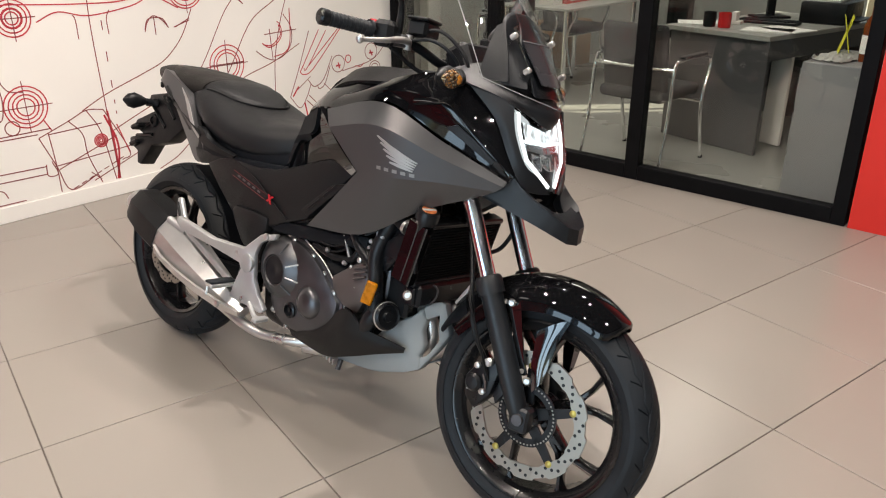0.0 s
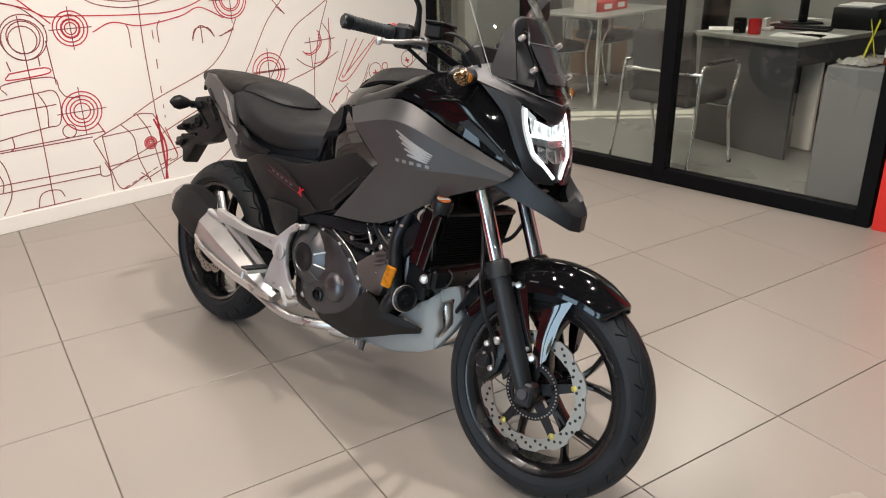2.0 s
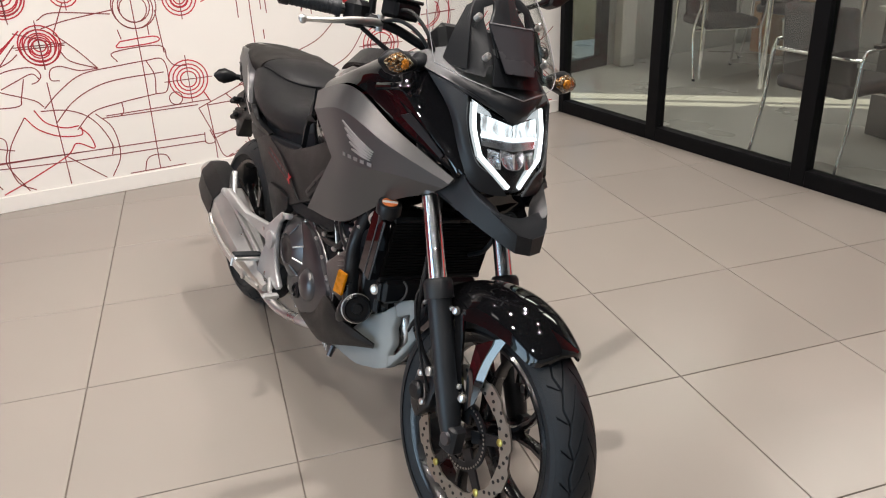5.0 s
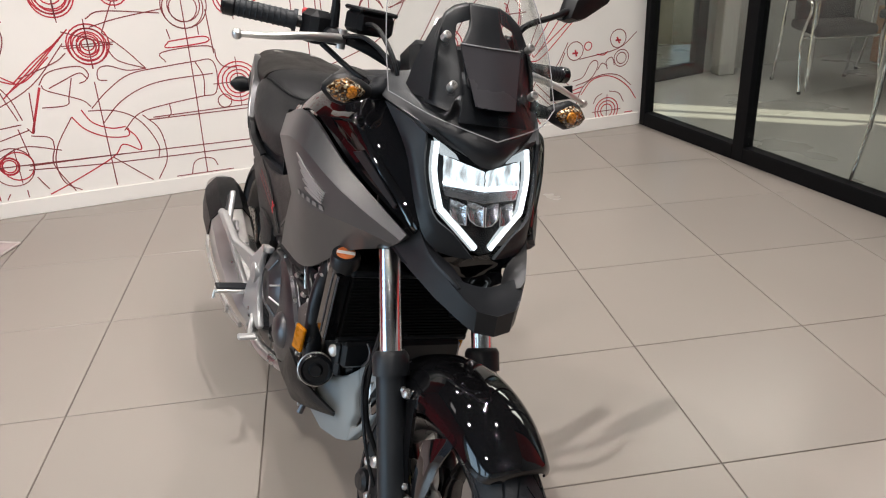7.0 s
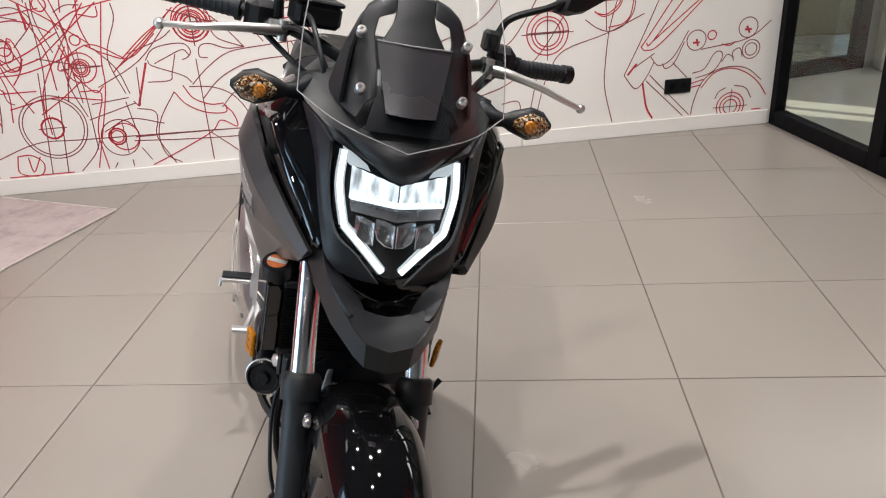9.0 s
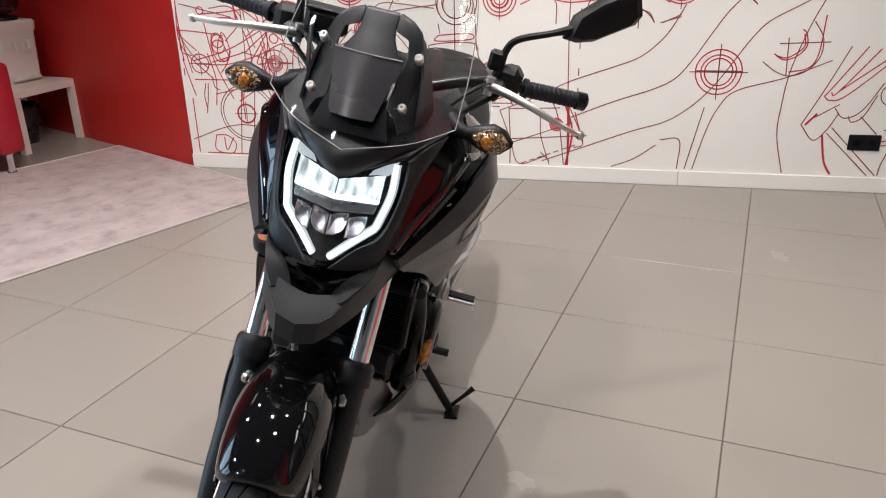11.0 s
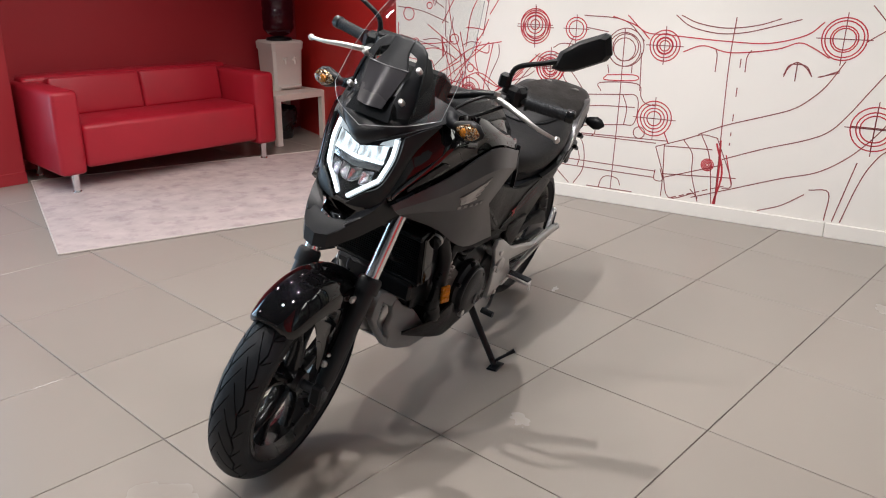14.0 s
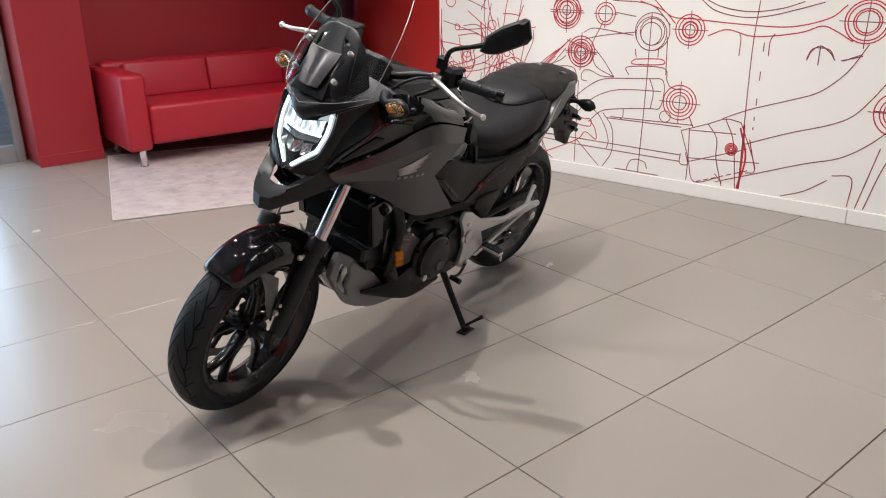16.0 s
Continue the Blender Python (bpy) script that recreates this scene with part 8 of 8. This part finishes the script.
stroke("m", "P", (3.67, 0.40), (3.69, 0.37), (3.74, 0.40), (3.79, 0.51))
stroke("r", "R", (3.47, 0.35), (3.52, 0.41))
stroke("m", "P", (3.51, 0.39), (3.62, 0.46))
stroke("m", "P", (3.60, 0.34), (3.85, 0.09))
stroke("m", "P", (3.58, 0.31), (3.81, 0.09))
stroke("m", "P", (3.73, 0.40), (3.82, 0.31))
stroke("r", "R", (3.56, 0.30), (3.59, 0.16), (3.63, 0.09))
stroke("m", "P", (3.89, 0.46), (4.16, 0.50), (4.29, 0.59))
stroke("m", "P", (3.85, 0.33), (3.92, 0.35), (3.97, 0.43), (4.01, 0.44), (4.02, 0.40), (3.97, 0.33), (3.87, 0.30))
stroke("r", "P", (4.01, 0.48), (4.06, 0.47), (4.09, 0.49))
stroke("m", "P", (4.09, 0.38), (4.08, 0.43), (4.12, 0.45), (4.14, 0.40))
stroke("r", "P", (4.23, 0.09), (4.29, 0.09))
stroke("r", "P", (3.84, 0.27), (3.92, 0.29))
stroke("r", "P", (3.85, 0.25), (3.91, 0.26))
stroke("m", "P", (4.02, 0.38), (4.05, 0.42), (4.09, 0.40))
ring("r", 0.590, 0.628, 0.045)
ring("r", 0.590, 0.628, 0.033)
ring("r", 0.590, 0.628, 0.024)
ring("r", 0.590, 0.628, 0.076)
ring("r", 0.380, 0.334, 0.057)
ring("r", 0.380, 0.334, 0.053)
ring("m", 0.386, 0.338, 0.166)
ring("m", 0.386, 0.338, 0.150)
ring("r", 0.690, 0.261, 0.045)
ring("r", 0.690, 0.261, 0.042)
ring("r", 0.690, 0.261, 0.032)
ring("r", 0.728, 0.257, 0.072)
ring("m", 0.704, 0.254, 0.097)
stroke("r", "P", (0.28, 0.80), (0.30, 0.78), (0.32, 0.70), (0.29, 0.64), (0.25, 0.66), (0.25, 0.73), (0.28, 0.80))
stroke("r", "P", (0.22, 0.79), (0.26, 0.79), (0.29, 0.72), (0.31, 0.65), (0.24, 0.64), (0.21, 0.72), (0.22, 0.79))
stroke("r", "P", (0.05, 0.42), (0.05, 0.09))
stroke("r", "P", (0.08, 0.53), (0.35, 0.53))
stroke("m", "P", (0.38, 0.62), (0.32, 0.09))
stroke("m", "P", (0.45, 0.50), (0.40, 0.09))
stroke("r", "P", (0.10, 0.09), (0.43, 0.09))
stroke("r", "P", (0.17, 0.20), (0.16, 0.11), (0.26, 0.09), (0.29, 0.15), (0.24, 0.20), (0.17, 0.20))
stroke("r", "P", (0.22, 0.19), (0.23, 0.11), (0.28, 0.19))
stroke("m", "P", (0.02, 0.17), (0.28, 0.26), (0.52, 0.26), (1.23, 0.25))
stroke("r", "P", (0.73, 0.94), (0.45, 0.72), (0.41, 0.69), (0.20, 0.63))
stroke("r", "P", (0.67, 0.94), (0.53, 0.76), (0.38, 0.52), (0.37, 0.30))
stroke("m", "P", (0.54, 0.86), (0.58, 0.56), (0.58, 0.20))
stroke("m", "P", (0.16, 0.51), (0.15, 0.43), (0.13, 0.33))
stroke("m", "P", (0.19, 0.55), (0.20, 0.49), (0.23, 0.47))
stroke("r", "P", (0.10, 0.62), (0.30, 0.62), (0.51, 0.68), (0.66, 0.74), (0.81, 0.66))
stroke("r", "P", (0.17, 0.86), (0.32, 0.88), (0.42, 0.85), (0.49, 0.81))
stroke("m", "P", (0.39, 0.69), (0.60, 0.64), (0.70, 0.63))
stroke("r", "R", (0.91, 0.63), (0.87, 0.52), (0.83, 0.41))
stroke("m", "P", (0.86, 0.61), (0.84, 0.42), (0.81, 0.44))
stroke("r", "P", (0.80, 0.66), (0.92, 0.76), (1.04, 0.84))
stroke("r", "P", (0.63, 0.74), (0.72, 0.69), (0.84, 0.66), (0.98, 0.77))
stroke("m", "P", (0.67, 0.72), (0.76, 0.61), (0.80, 0.48))
stroke("r", "P", (0.56, 0.51), (0.66, 0.49), (0.60, 0.30), (0.61, 0.09))
stroke("m", "P", (0.63, 0.29), (0.77, 0.35), (0.94, 0.31))
stroke("m", "P", (0.66, 0.12), (0.64, 0.09))
stroke("m", "P", (0.74, 0.13), (0.74, 0.09))
stroke("m", "P", (0.47, 0.09), (0.56, 0.18), (0.60, 0.26))
stroke("r", "P", (0.63, 0.89), (0.72, 0.87), (0.73, 0.92))
stroke("r", "P", (0.76, 0.94), (0.70, 0.67), (0.68, 0.49), (0.56, 0.10))
stroke("m", "P", (0.80, 0.93), (0.80, 0.85), (0.73, 0.67), (0.78, 0.48))
stroke("m", "P", (0.22, 0.93), (0.34, 0.94), (0.41, 0.87), (0.30, 0.75))
stroke("r", "R", (0.37, 0.96), (0.38, 0.87), (0.38, 0.83))
stroke("r", "P", (0.18, 0.90), (0.31, 0.91), (0.46, 0.93))
stroke("m", "P", (0.41, 0.96), (0.41, 0.66), (0.37, 0.41))
stroke("r", "P", (0.51, 0.75), (0.54, 0.64), (0.48, 0.63), (0.54, 0.74))
stroke("r", "P", (0.55, 0.60), (0.63, 0.50), (0.68, 0.53))
stroke("m", "P", (0.57, 0.36), (0.82, 0.43))
stroke("m", "P", (0.60, 0.44), (0.79, 0.46))
stroke("m", "P", (0.51, 0.86), (0.54, 0.68), (0.56, 0.45))
ring("r", 1.052, 1.048, 0.100)
ring("r", 1.052, 1.048, 0.085)
ring("r", 1.052, 1.048, 0.071)
ring("r", 1.166, 0.801, 0.087)
ring("r", 1.166, 0.801, 0.070)
ring("r", 1.166, 0.801, 0.051)
ring("r", 1.166, 0.801, 0.038)
ring("m", 1.635, 0.944, 0.098)
ring("m", 1.635, 0.944, 0.067)
stroke("r", "P", (1.08, 0.88), (0.94, 0.76), (0.82, 0.66), (0.74, 0.59))
stroke("r", "P", (1.09, 0.89), (0.90, 0.71), (0.76, 0.61))
stroke("m", "P", (1.24, 0.86), (1.33, 0.77), (1.41, 0.67))
stroke("m", "P", (1.06, 0.78), (1.00, 0.74), (0.83, 0.68))
stroke("m", "P", (1.25, 0.78), (1.29, 0.72), (1.41, 0.67))
stroke("m", "P", (0.95, 0.62), (1.02, 0.65), (1.10, 0.68), (1.13, 0.65))
stroke("m", "P", (0.91, 0.64), (0.95, 0.69), (1.02, 0.71), (1.11, 0.71), (1.14, 0.67), (1.12, 0.64), (1.09, 0.63))
stroke("m", "P", (1.22, 0.63), (1.18, 0.64), (1.19, 0.69), (1.24, 0.70), (1.32, 0.67), (1.41, 0.67))
stroke("m", "P", (1.06, 0.66), (1.03, 0.57), (1.01, 0.53), (0.90, 0.53))
stroke("m", "P", (0.92, 0.64), (0.94, 0.61), (1.08, 0.55), (1.12, 0.51))
stroke("m", "P", (1.16, 0.42), (1.25, 0.51), (1.36, 0.57), (1.49, 0.60), (1.73, 0.61))
stroke("m", "P", (1.25, 0.37), (1.34, 0.45), (1.49, 0.48), (1.67, 0.50))
stroke("m", "P", (1.12, 0.50), (1.21, 0.58), (1.33, 0.65), (1.51, 0.67), (1.65, 0.68), (1.73, 0.68), (1.75, 0.61), (1.73, 0.51), (1.67, 0.50))
stroke("m", "P", (1.65, 0.68), (1.68, 0.60), (1.67, 0.50))
stroke("r", "P", (1.02, 0.47), (1.07, 0.40), (1.16, 0.35), (1.26, 0.34), (1.27, 0.38))
stroke("r", "P", (1.07, 0.50), (1.11, 0.43), (1.19, 0.39), (1.26, 0.39))
stroke("m", "P", (1.10, 0.49), (1.21, 0.48), (1.30, 0.44), (1.36, 0.37), (1.40, 0.27), (1.39, 0.21))
stroke("m", "P", (1.35, 0.44), (1.42, 0.35), (1.43, 0.20), (1.37, 0.09))
stroke("m", "P", (1.02, 0.47), (0.93, 0.34), (0.90, 0.24), (0.92, 0.14), (0.99, 0.09))
stroke("r", "P", (1.26, 0.38), (1.30, 0.33), (1.31, 0.26), (1.23, 0.30), (1.17, 0.24), (0.96, 0.14), (0.84, 0.09))
stroke("m", "P", (1.17, 0.24), (1.34, 0.09))
stroke("m", "P", (0.78, 0.25), (1.17, 0.25), (1.89, 0.24))
stroke("m", "P", (0.77, 0.23), (1.17, 0.21), (1.89, 0.20))
stroke("m", "P", (1.38, 0.41), (1.88, 0.41))
stroke("m", "P", (1.16, 0.63), (1.16, 0.09))
stroke("m", "P", (1.49, 0.48), (1.49, 0.43), (1.47, 0.41))
stroke("m", "P", (0.82, 0.40), (0.90, 0.38), (0.91, 0.33), (0.89, 0.24), (0.96, 0.09))
stroke("m", "P", (0.77, 0.44), (0.79, 0.30))
stroke("m", "P", (0.80, 0.19), (0.84, 0.12))
stroke("m", "P", (1.06, 0.88), (1.28, 0.80))
stroke("m", "P", (1.54, 0.95), (1.32, 0.92), (1.19, 0.89))
stroke("m", "P", (1.31, 1.00), (1.24, 0.86))
# tangle of fine construction lines near the red end of the wall
rn = random.Random(11)
for i in range(46):
    s, z = rn.uniform(0.02, 0.75), rn.uniform(0.35, 1.3)
    a, ln = rn.uniform(0, math.pi), rn.uniform(0.12, 0.55)
    b = a + rn.uniform(-0.5, 0.5)
    p1 = (s, z)
    p2 = (min(max(s + ln * 0.5 * math.cos(a), 0.02), 1.1), z + ln * 0.5 * math.sin(a))
    p3 = (min(max(p2[0] + ln * 0.5 * math.cos(b), 0.02), 1.15), p2[1] + ln * 0.5 * math.sin(b))
    if min(p1[1], p2[1], p3[1]) > 0.1:
        stroke("r" if i % 3 else "m", "P", p1, p2, p3)
for i in range(9):
    s, z, r = rn.uniform(0.08, 0.7), rn.uniform(0.6, 1.3), rn.uniform(0.02, 0.06)
    ring("r", s, z, r)
# the drawing runs on above
for s in (0.5, 1.05, 1.6, 2.9, 3.6):
    for r in (0.05, 0.08, 0.11):
        ring("r", s, 1.55 + 0.12 * math.sin(s * 5), r)
for key, mat in (("r", line_red), ("m", line_maroon)):
    bm = bmesh.new()
    for L, R in ink[key]:
        lv = [bm.verts.new((p.x, 0, p.y)) for p in L]
        rv = [bm.verts.new((p.x, 0, p.y)) for p in R]
        for i in range(len(lv) - 1):
            bm.faces.new((lv[i], rv[i], rv[i + 1], lv[i + 1]))
    me = bpy.data.meshes.new("drawn_lines")
    bm.to_mesh(me)
    bm.free()
    me.materials.append(mat)
    ob = new("drawn_lines", me)
    ob.parent = mural
    tagged(ob, "bright red lines" if key == "r" else "faded dark red lines")

# ---- floor: large square tiles on a grout bed ----
floor = new("floor", finish("floor", boxbm((0.6, -0.2, -0.03), (7.6, 8.8, 0.052)), grout_mat, False))
tagged(floor, "large square beige porcelain floor tiles with thin dark joints", "floor", kind="structure")
TS, GAP = 0.6, 0.0038
tb = boxbm((0, 0, -0.005), (TS - GAP, TS - GAP, 0.010), 0.0012)
tile_mesh = finish("tile", tb, tile_mat, False)
for i in range(-6, 7):
    for j in range(-7, 7):
        cx, cy = (i + 0.5) * TS, (j + 0.5) * TS
        if (Vector((cx, cy, 0)) - GA).dot(GN) < -0.36 and cy > 0.6:
            continue
        if cy > 3.235 + 0.2 * cx + 0.5 and cx > -1.5:
            continue
        t = new("tile", tile_mesh)
        t.location = (cx, cy, 0)
        t.parent = floor
